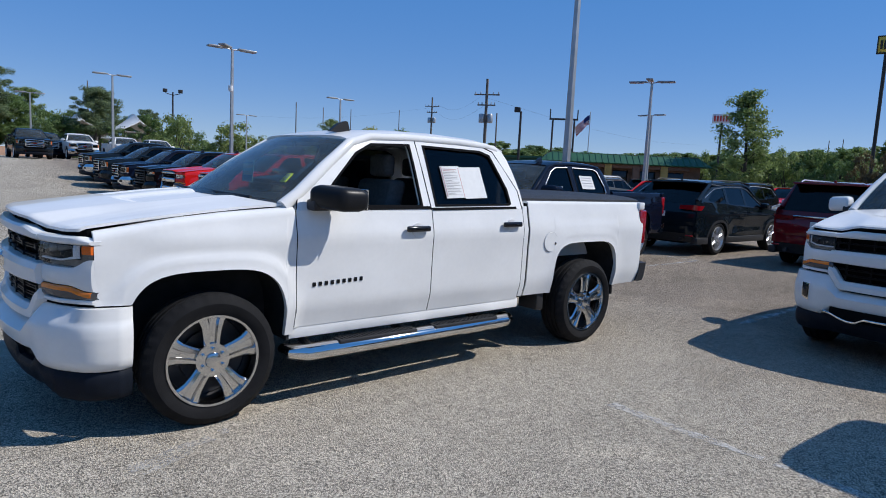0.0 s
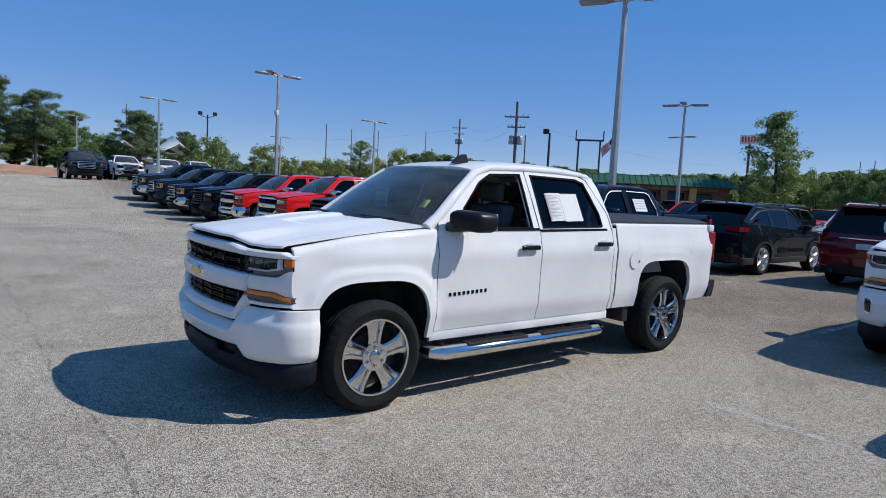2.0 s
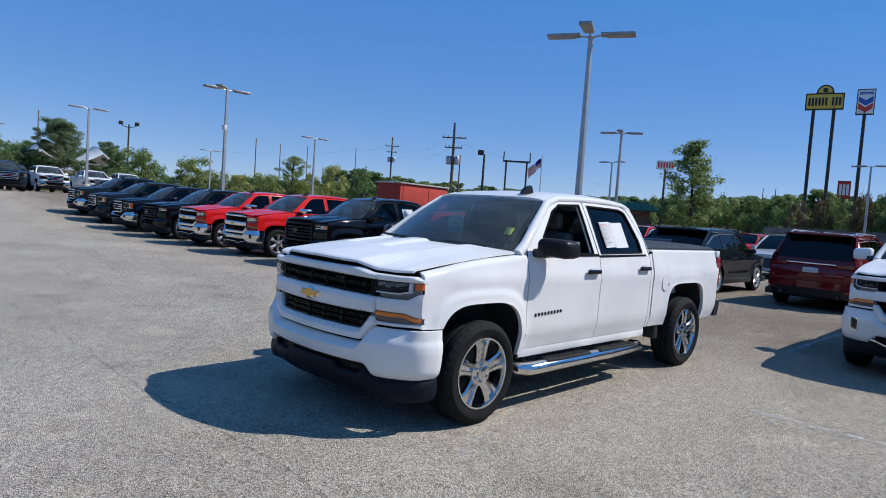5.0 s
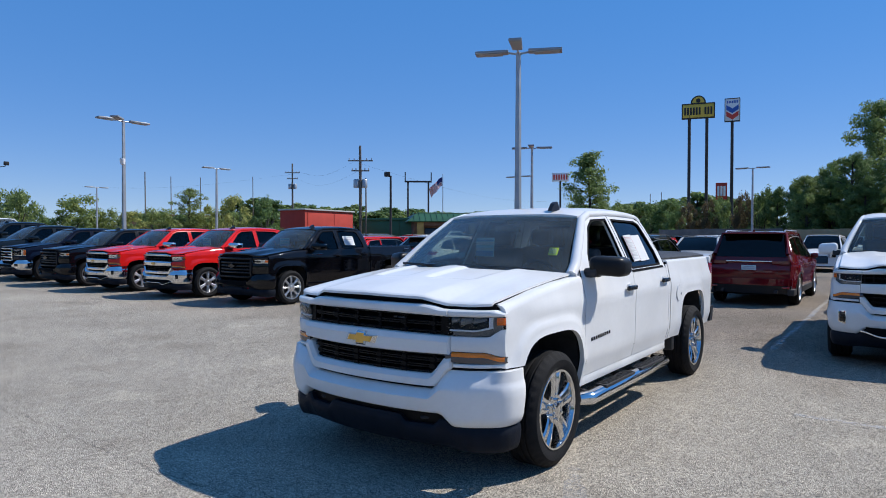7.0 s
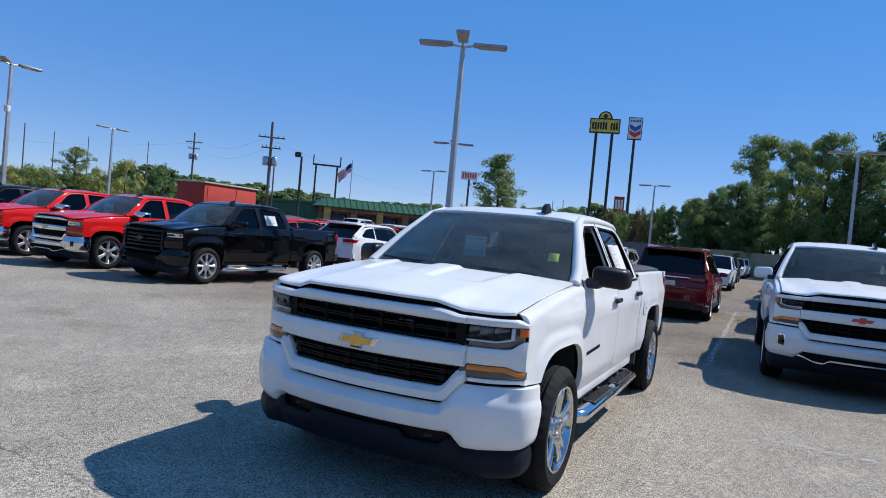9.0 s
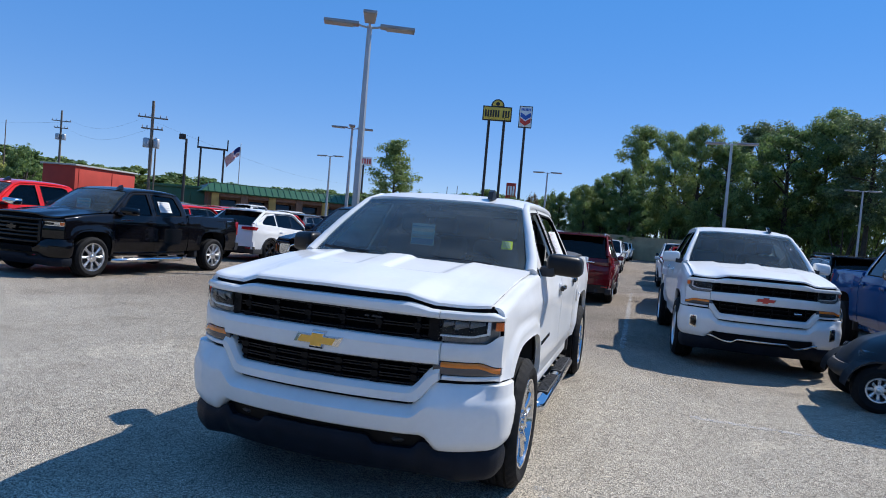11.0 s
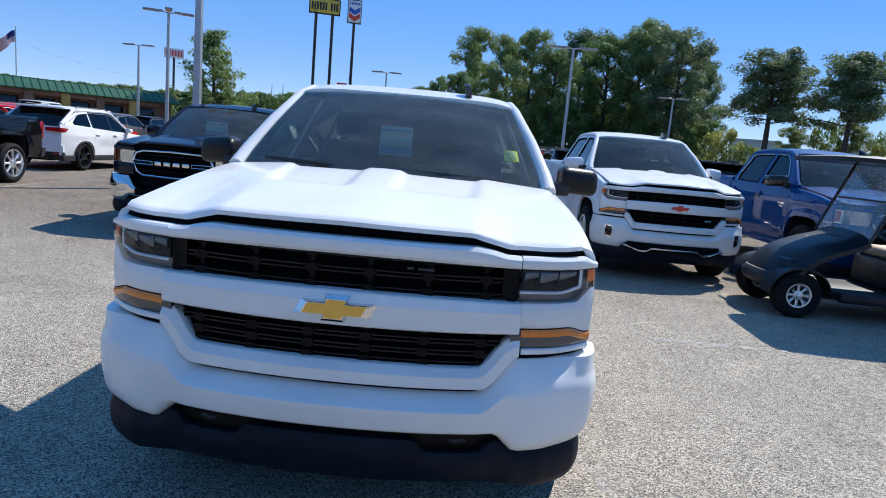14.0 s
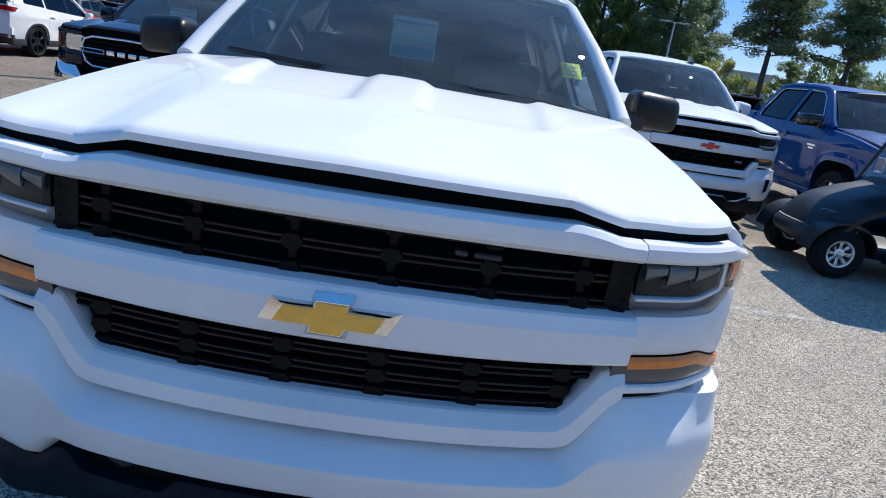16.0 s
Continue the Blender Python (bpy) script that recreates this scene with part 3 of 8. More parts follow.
def pickup(name, label, at, turn, color, front="bars", rim="alloy", style="six", cover=False, boards=True, detail=1, bar=None, chrome_bumper=False, mirror=None, trim_handle=None, wb=3.645, length_bed=0.0, category="pickup truck", group="", mid=0.0, stand=1.0, sag=(0.0, 0.0)):
    P = M[color]
    car = tagged(new(name), label, category, group)
    bar = M[bar] if bar else P
    fine = detail > 1
    nx = 2 if fine else 1
    mirror = M[mirror] if mirror else P
    handle_mat = M[trim_handle] if trim_handle else P
    RA = wb  # rear axle
    BE = RA + 0.96 + length_bed  # bed end
    CAB = 2.76  # back of the cab

    def arch(x):
        best = 0.0
        for cx, w, top, e in ((0.012, 0.485, 0.93, 3.6), (RA, 0.49, 0.985, 4.8)):
            d = abs(x - cx) / w
            if d < 1:
                best = max(best, 0.42 + (top - 0.42) * (1 - d ** e) ** (1 / e))
        return best

    def ys(x, z):
        """Half width of the body side."""
        y = table([0.3, 0.5, 0.57, 0.63, 0.75, 1.0, 1.15, 1.25, 1.32, 1.40], [0.90, 0.938, 0.953, 0.974, 0.977, 0.98, 0.972, 0.955, 0.940, 0.92])(z)
        if x < 0.2:
            y -= 0.021 * ((0.2 - x) / 0.815) ** 2
        if x > RA + 0.4:
            y -= 0.02 * ((x - RA - 0.4) / 0.6) ** 2
        for cx, w, top, e, f in ((0.012, 0.485, 0.93, 3.6, 0.024), (RA, 0.49, 0.985, 4.8, 0.012)):
            d = ((abs(x - cx) / w) ** e + (max(0, z - 0.42) / (top - 0.42)) ** e) ** (1 / e)
            if d >= 0.98:
                y += f * (1 - smooth((d - 1.11) / 0.12)) + 0.008 * math.exp(-(((d - 1.0) / 0.04) ** 2))
        # A crease above the wheels.
        y += 0.012 * math.exp(-(((z - 1.10) / 0.07) ** 2)) * smooth((x + 0.55) / 0.4)
        return y

    def yt(z):
        return 0.945 - 0.48 * (z - 1.28) - 0.10 * max(0, z - 1.6) ** 1.5

    def side_panel(pname, x0, x1, low, top, s, roll=0.0, mat_=P, rows=16, extra=()):
        rows = rows if fine else rows * 5 // 8
        xs = sorted(set([round(lerp(x0, x1, i / (14 * nx)), 4) for i in range(14 * nx + 1)] + [round(q, 4) for q in extra if x0 < q < x1]))
        us = [(q - x0) / (x1 - x0) for q in xs]
        zl = low if callable(low) else (lambda x: low)
        zt_ = top if callable(top) else (lambda x: top)
        bm = bmesh.new()

        def p(u, v):
            x = lerp(x0, x1, u)
            a, b = max(zl(x), arch(x)), zt_(x)
            if roll:
                if v < 0.75:
                    z = lerp(a, b - roll, v / 0.75)
                    return Vector((x, s * ys(x, z), z))
                t = (v - 0.75) / 0.25 * math.pi / 2
                return Vector((x, s * (ys(x, b - roll) - roll * (1 - math.cos(t))), b - roll + roll * math.sin(t)))
            z = lerp(a, b, v)
            return Vector((x, s * ys(x, z), z))

        shell(bm, p, 0, rows, Vector((0, -s * 0.035, 0)), us=us)
        return part(pname, bm, mat_, car)

    na = 26 if fine else 16
    arch_pts = [cx + w * math.copysign(abs(math.cos(math.pi * k / na)) ** 0.55, math.cos(math.pi * k / na)) for cx, w in ((0.012, 0.485), (RA, 0.49)) for k in range(na + 1)]
    crest = table([-0.72, -0.5, -0.2, 0.1, 0.56], [1.150, 1.185, 1.235, 1.270, 1.305])
    g = 0.004
    for s in (-1, 1):
        side_panel("fender", -0.616, 0.565 - g, lambda x: 0.762 if x < -0.3 else 0.46, crest, s, roll=0.05, extra=arch_pts)
        dr = side_panel("front_door", 0.565 + g, 1.715 - g, 0.50, 1.285, s)
        rr = side_panel("rear_door", 1.715 + g, 2.735 - g, 0.50, 1.295, s)
        side_panel("cab_corner", 2.735 + g, CAB + 0.03, 0.52, 1.32, s, rows=8)
        side_panel("bedside", CAB + 0.055, BE, 0.52, 1.365, s, roll=0.03, extra=arch_pts)
        # Rocker below the doors.
        bm = bmesh.new()
        box(bm, 0.52, CAB, s * 0.80, s * 0.935, 0.42, 0.505, 0.012)
        part("rocker_panel", bm, P, car)
        surf = lambda x, z, s=s: Vector((x, s * yt(z), z))
        fo = [(0.575, 1.285), (0.60, 1.365), (0.86, 1.588), (1.12, 1.768), (1.30, 1.818), (1.713, 1.832), (1.713, 1.285)]
        fi = [(0.79, 1.316), (0.90, 1.47), (1.14, 1.685), (1.29, 1.755), (1.645, 1.772), (1.63, 1.318)]
        ro = [(1.719, 1.290), (1.719, 1.825), (2.42, 1.815), (2.56, 1.77), (2.735, 1.45), (2.735, 1.297)]
        ri = [(1.775, 1.322), (1.79, 1.772), (2.40, 1.765), (2.50, 1.735), (2.60, 1.46), (2.60, 1.345), (2.57, 1.333)]
        for owner, c, oo, ii, pm in ((dr, (1.30, 1.50), fo, fi, "pane" if fine else "dark_pane"), (rr, (2.15, 1.52), ro, ri, "dark_pane")):
            bm = bmesh.new()
            ring_panel(bm, c, oo, ii, surf, (0, -s * 0.04, 0))
            part("window_frame", bm, P, owner)
            bm = bmesh.new()
            big = [(c[0] + (q[0] - c[0]) * 1.035, c[1] + (q[1] - c[1]) * 1.05) for q in ii]
            ring_panel(bm, c, big, [(c[0] + (q[0] - c[0]) * 0.985, c[1] + (q[1] - c[1]) * 0.975) for q in ii], lambda x, z, s=s: Vector((x, s * (yt(z) + 0.004), z)), (0, -s * 0.02, 0))
            part("window_seal", bm, M["matt_black"], owner)
            if fine:
                bm = bmesh.new()
                xa, xb = (0.76, 1.712) if owner is dr else (1.72, 2.66)
                shell(bm, lambda u, v, s=s: Vector((lerp(xa, xb, u), s * (yt(lerp(1.284, 1.304, v) + 0.012 * u) + 0.010), lerp(1.284, 1.304, v) + 0.012 * u)), 10, 2, Vector((0, -s * 0.02, 0)))
                part("belt_moulding", bm, M["matt_black"], owner)
            if fine and s < 0 and owner is dr:
                continue  # this window is wound down
            bm = bmesh.new()
            pane_poly(bm, c, [(c[0] + (q[0] - c[0]) * 1.01, c[1] + (q[1] - c[1]) * 1.01) for q in ii], lambda x, z, s=s: Vector((x, s * (yt(z) - 0.012), z)), (0, -s * 0.006, 0))
            part("window_pane", bm, M[pm], owner)
        if front == "cross":
            for owner, oo in ((dr, ((0.80, 1.318), (0.91, 1.475), (1.145, 1.69), (1.30, 1.762), (1.648, 1.778))), (rr, ((1.79, 1.778), (2.40, 1.772), (2.51, 1.738), (2.612, 1.46), (2.612, 1.345), (2.575, 1.328)))):
                bm = bmesh.new()
                tube(bm, [(q[0], s * (yt(q[1]) + 0.006), q[1]) for q in oo], 0.009, 5)
                part("window_moulding", bm, M["alloy"], owner)
        # Pillar skin between door frame and rear wall, roof rail, windscreen pillar.
        bm = bmesh.new()
        xf = table([1.29, 1.45, 1.77, 1.83], [2.739, 2.739, 2.566, 2.44])
        xr = table([1.29, 1.45, 1.60, 1.72, 1.80, 1.84], [2.80, 2.80, 2.775, 2.745, 2.70, 2.64])
        shell(bm, lambda u, v: Vector((lerp(xf(lerp(1.29, 1.835, v)), xr(lerp(1.29, 1.835, v)), u), s * (yt(lerp(1.29, 1.835, v)) - 0.03 * u * u), lerp(1.29, 1.835, v))), 5, 14, Vector((0, -s * 0.05, 0)))
        part("rear_pillar", bm, P, car)
        bm = bmesh.new()
        tube(bm, [(0.50, s * 0.885, 1.305), (0.62, s * 0.865, 1.385), (0.85, s * 0.789, 1.57), (1.12, s * 0.693, 1.760), (1.30, s * 0.667, 1.812), (1.7, s * 0.657, 1.830), (2.2, s * 0.657, 1.830), (2.52, s * 0.659, 1.814), (2.64, s * 0.661, 1.79)], [0.045, 0.045, 0.042, 0.038, 0.034, 0.033, 0.033, 0.033, 0.028], 12)
        part("roof_rail", bm, P, car)
        # Mirror: arm, housing, glass.
        bm = bmesh.new()
        box(bm, 0.65, 0.79, min(s * 0.92, s * 1.03), max(s * 0.92, s * 1.03), 1.285, 1.36, 0.02)
        arm = part("mirror_arm", bm, M["plastic"], car)
        bm = bmesh.new()
        lo, hi = sorted((s * 0.965, s * 1.215))
        box(bm, 0.61, 0.83, lo, hi, 1.286, 1.462, 0.052, 4, taper=lambda q: Vector((q.x + (0.15 if abs(q.y) > 1.1 else 0.02), q.y, q.z + (0.02 if abs(q.y) < 1.1 and q.z < 1.3 else 0) - (0.018 if abs(q.y) > 1.1 and q.z > 1.4 else 0))))
        part("mirror_housing", bm, M["plastic"] if mirror is P and fine else mirror, arm)
        bm = bmesh.new()
        box(bm, 0.833, 0.838, lo + 0.03, hi - 0.03, 1.30, 1.44, 0.002, 1, taper=lambda q: Vector((q.x + 0.02 + 0.13 * (abs(q.y) - 0.965) / 0.25, q.y, q.z)))
        part("mirror_glass", bm, M["chrome"], arm)
        # Handles: dark recess with a bar.
        for hx, hz, owner in ((1.555, 1.150, dr), (2.575, 1.168, rr)):
            bm = bmesh.new()
            y0 = ys(hx, hz)
            lo, hi = sorted((s * (y0 + 0.012), s * (y0 + 0.045)))
            box(bm, hx - 0.115, hx + 0.105, lo, hi, hz - 0.022, hz + 0.022, 0.015, 3)
            hnd = part("door_handle", bm, handle_mat, owner)
            bm = bmesh.new()
            lathe(bm, [(0.001, 0), (0.052, 0), (0.052, -s * 0.02), (0.001, -s * 0.02)], 20, (hx, s * (y0 + 0.014), hz - 0.01))
            part("handle_recess", bm, P, hnd)
        if boards:
            bm = bmesh.new()
            tube(bm, [(0.545, s * 0.84, 0.330), (0.575, s * 0.93, 0.328), (0.65, s * 0.982, 0.327), (1.5, s * 0.985, 0.329), (2.54, s * 0.982, 0.332), (2.63, s * 0.93, 0.332), (2.66, s * 0.84, 0.334)], [0.046, 0.060, 0.066, 0.066, 0.066, 0.060, 0.046], 20, squash=0.86)
            bd = part("running_board", bm, M["chrome"], car, "chrome oval running board")
            for a, b in ((0.88, 1.56), (1.74, 2.42)):
                bm = bmesh.new()
                box(bm, a, b, s * 0.985 - 0.050, s * 0.985 + 0.050, 0.360, 0.393, 0.010, 2)
                if fine:
                    k = a + 0.03
                    while k < b - 0.02:
                        box(bm, k, k + 0.012, s * 0.985 - 0.042, s * 0.985 + 0.042, 0.392, 0.398)
                        k += 0.03
                part("step_pad", bm, M["plastic"], bd, "black ribbed step pad")
            for bx in (0.70, 1.5, 2.3):
                bm = bmesh.new()
                tube(bm, [(bx, s * 0.60, 0.46), (bx, s * 0.85, 0.37), (bx, s * 0.96, 0.34)], 0.028, 8)
                part("step_bracket", bm, M["dark_metal"], bd)
        for cx in (0.012, RA):
            wheel_well(car, cx + 0.01, 0.495, s, 0.60, 0.945, 0.42, 0.545 if cx < 1 else 0.60)
            wheel(car, cx, s * 0.892, s, style=style, rim_mat=M[rim], detail=detail, drop=sag[0] if cx < 1 else sag[1])
        # Tail lamp.
        bm = bmesh.new()
        lo, hi = sorted((s * 0.80, s * 0.962))
        box(bm, BE - 0.05, BE + 0.075, lo, hi, 0.93, 1.285, 0.02, 2)
        tl = part("tail_lamp", bm, M["red_lens"], car)
        for z0 in (1.03, 1.15):
            bm = bmesh.new()
            box(bm, BE + 0.074, BE + 0.082, lo + 0.03, hi - 0.03, z0, z0 + 0.05, 0.01, 1)
            part("lamp_cell", bm, M["lamp_inside"] if z0 < 1.1 else M["red_lens"], tl)
        bm = bmesh.new()
        box(bm, BE - 0.06, BE + 0.035, min(s * 0.86, s * 0.95), max(s * 0.86, s * 0.95), 1.288, 1.365, 0.012)
        part("bed_corner", bm, P, car)
        bm = bmesh.new()
        box(bm, BE - 0.06, BE + 0.03, min(s * 0.86, s * 0.945), max(s * 0.86, s * 0.945), 0.70, 0.928, 0.012)
        part("bed_corner", bm, P, car)
        # Mud flap edge and tow of the rear.
        bm = bmesh.new()
        box(bm, RA - 0.62, RA - 0.53, min(s * 0.70, s * 0.93), max(s * 0.70, s * 0.93), 0.36, 0.55, 0.01)
        part("mud_flap", bm, M["plastic"], car)

    # Fuel door on the driver's bedside.
    if fine:
        bm = bmesh.new()
        yy = ys(3.10, 1.0)
        lathe(bm, [(0.001, -0.006), (0.088, -0.006), (0.090, 0.0), (0.088, 0.004), (0.001, 0.004)], 32, (3.10, -yy - 0.002, 1.0))
        fuel = part("fuel_door", bm, P, car)
        bm = bmesh.new()
        lathe(bm, [(0.001, -0.012), (0.012, -0.010), (0.014, 0.0), (0.014, 0.006), (0.001, 0.006)], 12, (3.158, -yy - 0.003, 0.985))
        part("fuel_door_lock", bm, M["chrome"], fuel)
        for s in (-1, 1):
            # Black strips stand in for the shade in the panel gaps and before the bed.
            for gx, z0, z1, hw in ((0.565, 0.505, 1.285, 0.005), (1.715, 0.505, 1.285, 0.005), (2.735, 0.525, 1.29, 0.005), (-0.612, 0.775, 1.12, 0.005), (CAB + 0.043, 0.56, 1.345, 0.016)):
                bm = bmesh.new()
                deep = 0.003 if hw < 0.01 else 0.010
                shell(bm, lambda u, v: Vector((gx + lerp(-hw, hw, u), s * (ys(gx, lerp(z0, z1, v)) - deep), lerp(z0, z1, v))), 1, 14, Vector((0, -s * 0.02, 0)))
                part("bed_seal" if hw > 0.01 else "panel_gap", bm, M["matt_black"], car)
            for line in (((0.572, 1.29), (0.598, 1.368), (0.86, 1.592), (1.12, 1.772), (1.30, 1.822), (1.716, 1.836), (2.42, 1.820), (2.56, 1.776), (2.737, 1.452), (2.737, 1.30)), ((1.716, 1.29), (1.716, 1.56), (1.716, 1.83))):
                bm = bmesh.new()
                tube(bm, [(q[0], s * (yt(q[1]) + 0.0005), q[1]) for q in line], 0.0045, 5)
                part("door_gap", bm, M["matt_black"], car)
        bm = bmesh.new()
        lathe(bm, [(0.0905, -0.004), (0.093, -0.004), (0.093, 0.003), (0.0905, 0.003)], 32, (3.10, -yy - 0.001, 1.0))
        part("fuel_door_gap", bm, M["print_grey"], fuel)
        # Model badge: one plain bar a letter.
        for k in range(9):
            bm = bmesh.new()
            bx = 0.685 + k * 0.0465
            yy = ys(bx, 0.80)
            box(bm, bx, bx + 0.026, -yy - 0.006, -yy + 0.004, 0.774 + 0.002 * k, 0.803 + 0.002 * k, 0.003, 1)
            part("door_badge", bm, M["gloss_black"], car)

    if not fine and front in ("nineteen", "cross"):
        for s in (-1, 1):
            for k, (bx, bz, w) in enumerate(((0.66, 1.045, 0.20), (0.70, 1.005, 0.12)) if front == "cross" else ((0.70, 1.17, 0.34), (BE - 0.42, 1.27, 0.20))):
                bm = bmesh.new()
                yy = ys(bx, bz)
                box(bm, bx, bx + w, min(s * (yy - 0.002), s * (yy + 0.006)), max(s * (yy - 0.002), s * (yy + 0.006)), bz, bz + 0.026, 0.002, 1)
                part("side_badge", bm, M["chrome"], car)

    # Hood, with two scooped fields before the windscreen.
    lip = table([0, 0.46, 0.60, 0.74, 0.885], [1.232, 1.225, 1.184, 1.181, 1.190])
    back_z = table([0, 0.5, 0.885], [1.372, 1.358, 1.322])

    def hood(u, v):
        y = lerp(-0.885, 0.885, v)
        a = abs(y)
        edge = nose(y) + 0.004 + 0.05 * smooth((a - 0.45) / 0.2) - 0.03 * smooth((a - 0.7) / 0.15)
        back = 0.50 - 0.30 * (1 - (a / 0.885) ** 2)
        t = u ** 1.15
        x = lerp(edge, back, t)
        f = lip(a) + (lip(a) * 0 + 0.0)
        if a < 0.66:
            # Soften the step of the lip as it runs back.
            k = smooth(t / 0.75)
            f = lerp(f, lerp(1.215, 1.185, smooth((a - 0.30) / 0.5)), k)
        z = lerp(f, back_z(a), 1 - (1 - t) ** 1.35)
        field = smooth((a - 0.075) / 0.05) * (1 - smooth((a - 0.40 - 0.06 * t) / 0.06))
        z -= 0.017 * field * smooth((t - 0.47) / 0.10)
        z -= 0.010 * max(0, 1 - t / 0.03) ** 2
        return Vector((x, y, z))

    bm = bmesh.new()
    shell(bm, hood, 34 * nx, 44 * nx, Vector((0.0, 0, -0.016)))
    part("hood", bm, P, car, angle=50)
    # Black sheets below the hood's edges, giving its open gaps their shade.
    bm = bmesh.new()
    band(bm, -0.89, 0.89, 1.10, lambda y: lip(abs(y)) - 0.020, grow=-0.055, bulge=0, depth=0.03)
    for s in (-1, 1):
        shell(bm, lambda u, v: Vector((lerp(-0.66, 0.52, u), s * lerp(0.872, 0.905, v), crest(lerp(-0.66, 0.52, u)) - 0.028)), 16, 1, Vector((0, 0, -0.02)))
    part("hood_seal", bm, M["matt_black"], car)
    # Cowl and wipers below the windscreen.
    bm = bmesh.new()
    shell(bm, lambda u, v: Vector((lerp(0.16, 0.30, u) + 0.27 * abs(lerp(-0.86, 0.86, v) / 0.86) ** 2, lerp(-0.86, 0.86, v), 1.318 + 0.012 * (1 - abs(2 * v - 1)))), 2, 16, Vector((0, 0, -0.04)))
    part("cowl", bm, M["plastic"], car)
    for y0, y1 in ((-0.62, 0.06), (0.02, 0.66)) if fine else ():
        bm = bmesh.new()
        tube(bm, [(0.40, y0, 1.350), (0.30, lerp(y0, y1, 0.5), 1.362), (0.31, y1, 1.372)], 0.011, 6)
        part("wiper", bm, M["plastic"], car)

    # Windscreen and roof.
    def ws(u, v, d=0.0):
        y = lerp(-1, 1, u)
        b = Vector((0.50 - 0.26 * (1 - y * y), y * 0.845, 1.325 + 0.022 * (1 - y * y)))
        t = Vector((1.095 - 0.10 * (1 - y * y), y * 0.668, 1.780 + 0.022 * (1 - y * y)))
        q = b.lerp(t, v)
        q += Vector((-0.5, 0, 0.8)) * (0.02 * math.sin(math.pi * v) + d)
        return q

    bm = bmesh.new()
    shell(bm, ws, 20, 8, Vector((0.006, 0, -0.004)))
    # The film is dust, and on parked trucks also imitates reflected sky haze.
    part("windscreen", bm, M["dust_haze_pane"], car)
    bm = bmesh.new()
    for (u0, u1, v0, v1) in ((0, 1, 0.93, 1.0), (0, 1, 0, 0.05), (0, 0.03, 0.05, 0.93), (0.97, 1, 0.05, 0.93)):
        shell(bm, lambda u, v: ws(lerp(u0, u1, u), lerp(v0, v1, v), -0.010), 10, 3, Vector((0.004, 0, -0.003)))
    part("windscreen_border", bm, M["matt_black"], car)

    def roof(u, v):
        y = lerp(-0.667, 0.667, v)
        a = abs(y) / 0.667
        x = lerp(1.10 - 0.085 * (1 - a * a), 2.72, u)
        z = table([1.0, 1.1, 1.3, 1.6, 2.0, 2.4, 2.6, 2.72], [1.795, 1.814, 1.856, 1.882, 1.889, 1.877, 1.853, 1.815])(x) + 0.018 * (1 - a ** 2) - 0.022 * a ** 8
        z -= 0.006 * math.exp(-(((abs(y) - 0.36) / 0.05) ** 2)) * smooth((x - 1.3) * 3)
        return Vector((x, y, z))

    bm = bmesh.new()
    shell(bm, roof, 22, 24, Vector((0, 0, -0.035)))
    part("roof", bm, P, car)
    bm = bmesh.new()
    shell(bm, lambda u, v: roof(lerp(0.03, 0.97, u), lerp(0.05, 0.95, v)) + Vector((0, 0, -0.05)), 8, 8, Vector((0, 0, -0.01)))
    part("headliner", bm, M["headliner"], car)
    # Rear wall of the cab with its window.
    bm = bmesh.new()
    box(bm, CAB - 0.06, CAB, -0.90, 0.90, 0.55, 1.33, 0.01)
    for s in (-1, 1):
        box(bm, CAB - 0.07, CAB - 0.01, min(s * 0.55, s * 0.655), max(s * 0.55, s * 0.655), 1.33, 1.77, 0.01)
    box(bm, CAB - 0.12, CAB - 0.06, -0.64, 0.64, 1.74, 1.81, 0.01)
    part("cab_rear_wall", bm, P, car)
    bm = bmesh.new()
    box(bm, CAB - 0.05, CAB - 0.04, -0.63, 0.63, 1.33, 1.765)
    part("rear_window", bm, M["dark_pane"], car)
    # Aerial fin and third brake lamp.
    bm = bmesh.new()
    pts = [(1.11, 1.845), (1.20, 1.915), (1.262, 1.936), (1.282, 1.932), (1.295, 1.850)]
    pane_poly(bm, (1.23, 1.880), pts, lambda x, z: Vector((x, -0.38 - 0.010 - 0.02 * (1.94 - z) / 0.09, z)), (0, 0.040, 0), n=16)
    part("aerial_fin", bm, M["satin_black"] if fine else M["gloss_black"], car)

    # Bed: floor, front wall, tailgate, bumper.
    bm = bmesh.new()
    box(bm, CAB + 0.06, BE, -0.585, 0.585, 0.72, 0.80)
    box(bm, CAB + 0.06, CAB + 0.11, -0.90, 0.90, 0.75, 1.36)
    for s in (-1, 1):
        box(bm, CAB + 0.1, BE, min(s * 0.58, s * 0.64), max(s * 0.58, s * 0.64), 0.80, 1.0)
        box(bm, CAB + 0.08, BE - 0.02, min(s * 0.80, s * 0.90), max(s * 0.80, s * 0.90), 1.32, 1.362, 0.01)
    part("bed", bm, P, car)
    bm = bmesh.new()
    box(bm, BE - 0.01, BE + 0.055, -0.795, 0.795, 0.72, 1.375, 0.02)
    tg = part("tailgate", bm, P, car)
    bm = bmesh.new()
    box(bm, BE + 0.052, BE + 0.075, -0.12, 0.12, 1.22, 1.29, 0.01)
    part("tailgate_handle", bm, M["plastic"], tg)
    bm = bmesh.new()
    shell(bm, lambda u, v: Vector((BE + 0.22 - 0.10 * abs(2 * u - 1) ** 6 - 0.05 * (1 - v) ** 2, lerp(-0.965, 0.965, u), lerp(0.53, 0.72, v))), 24, 6, Vector((-0.12, 0, 0)))
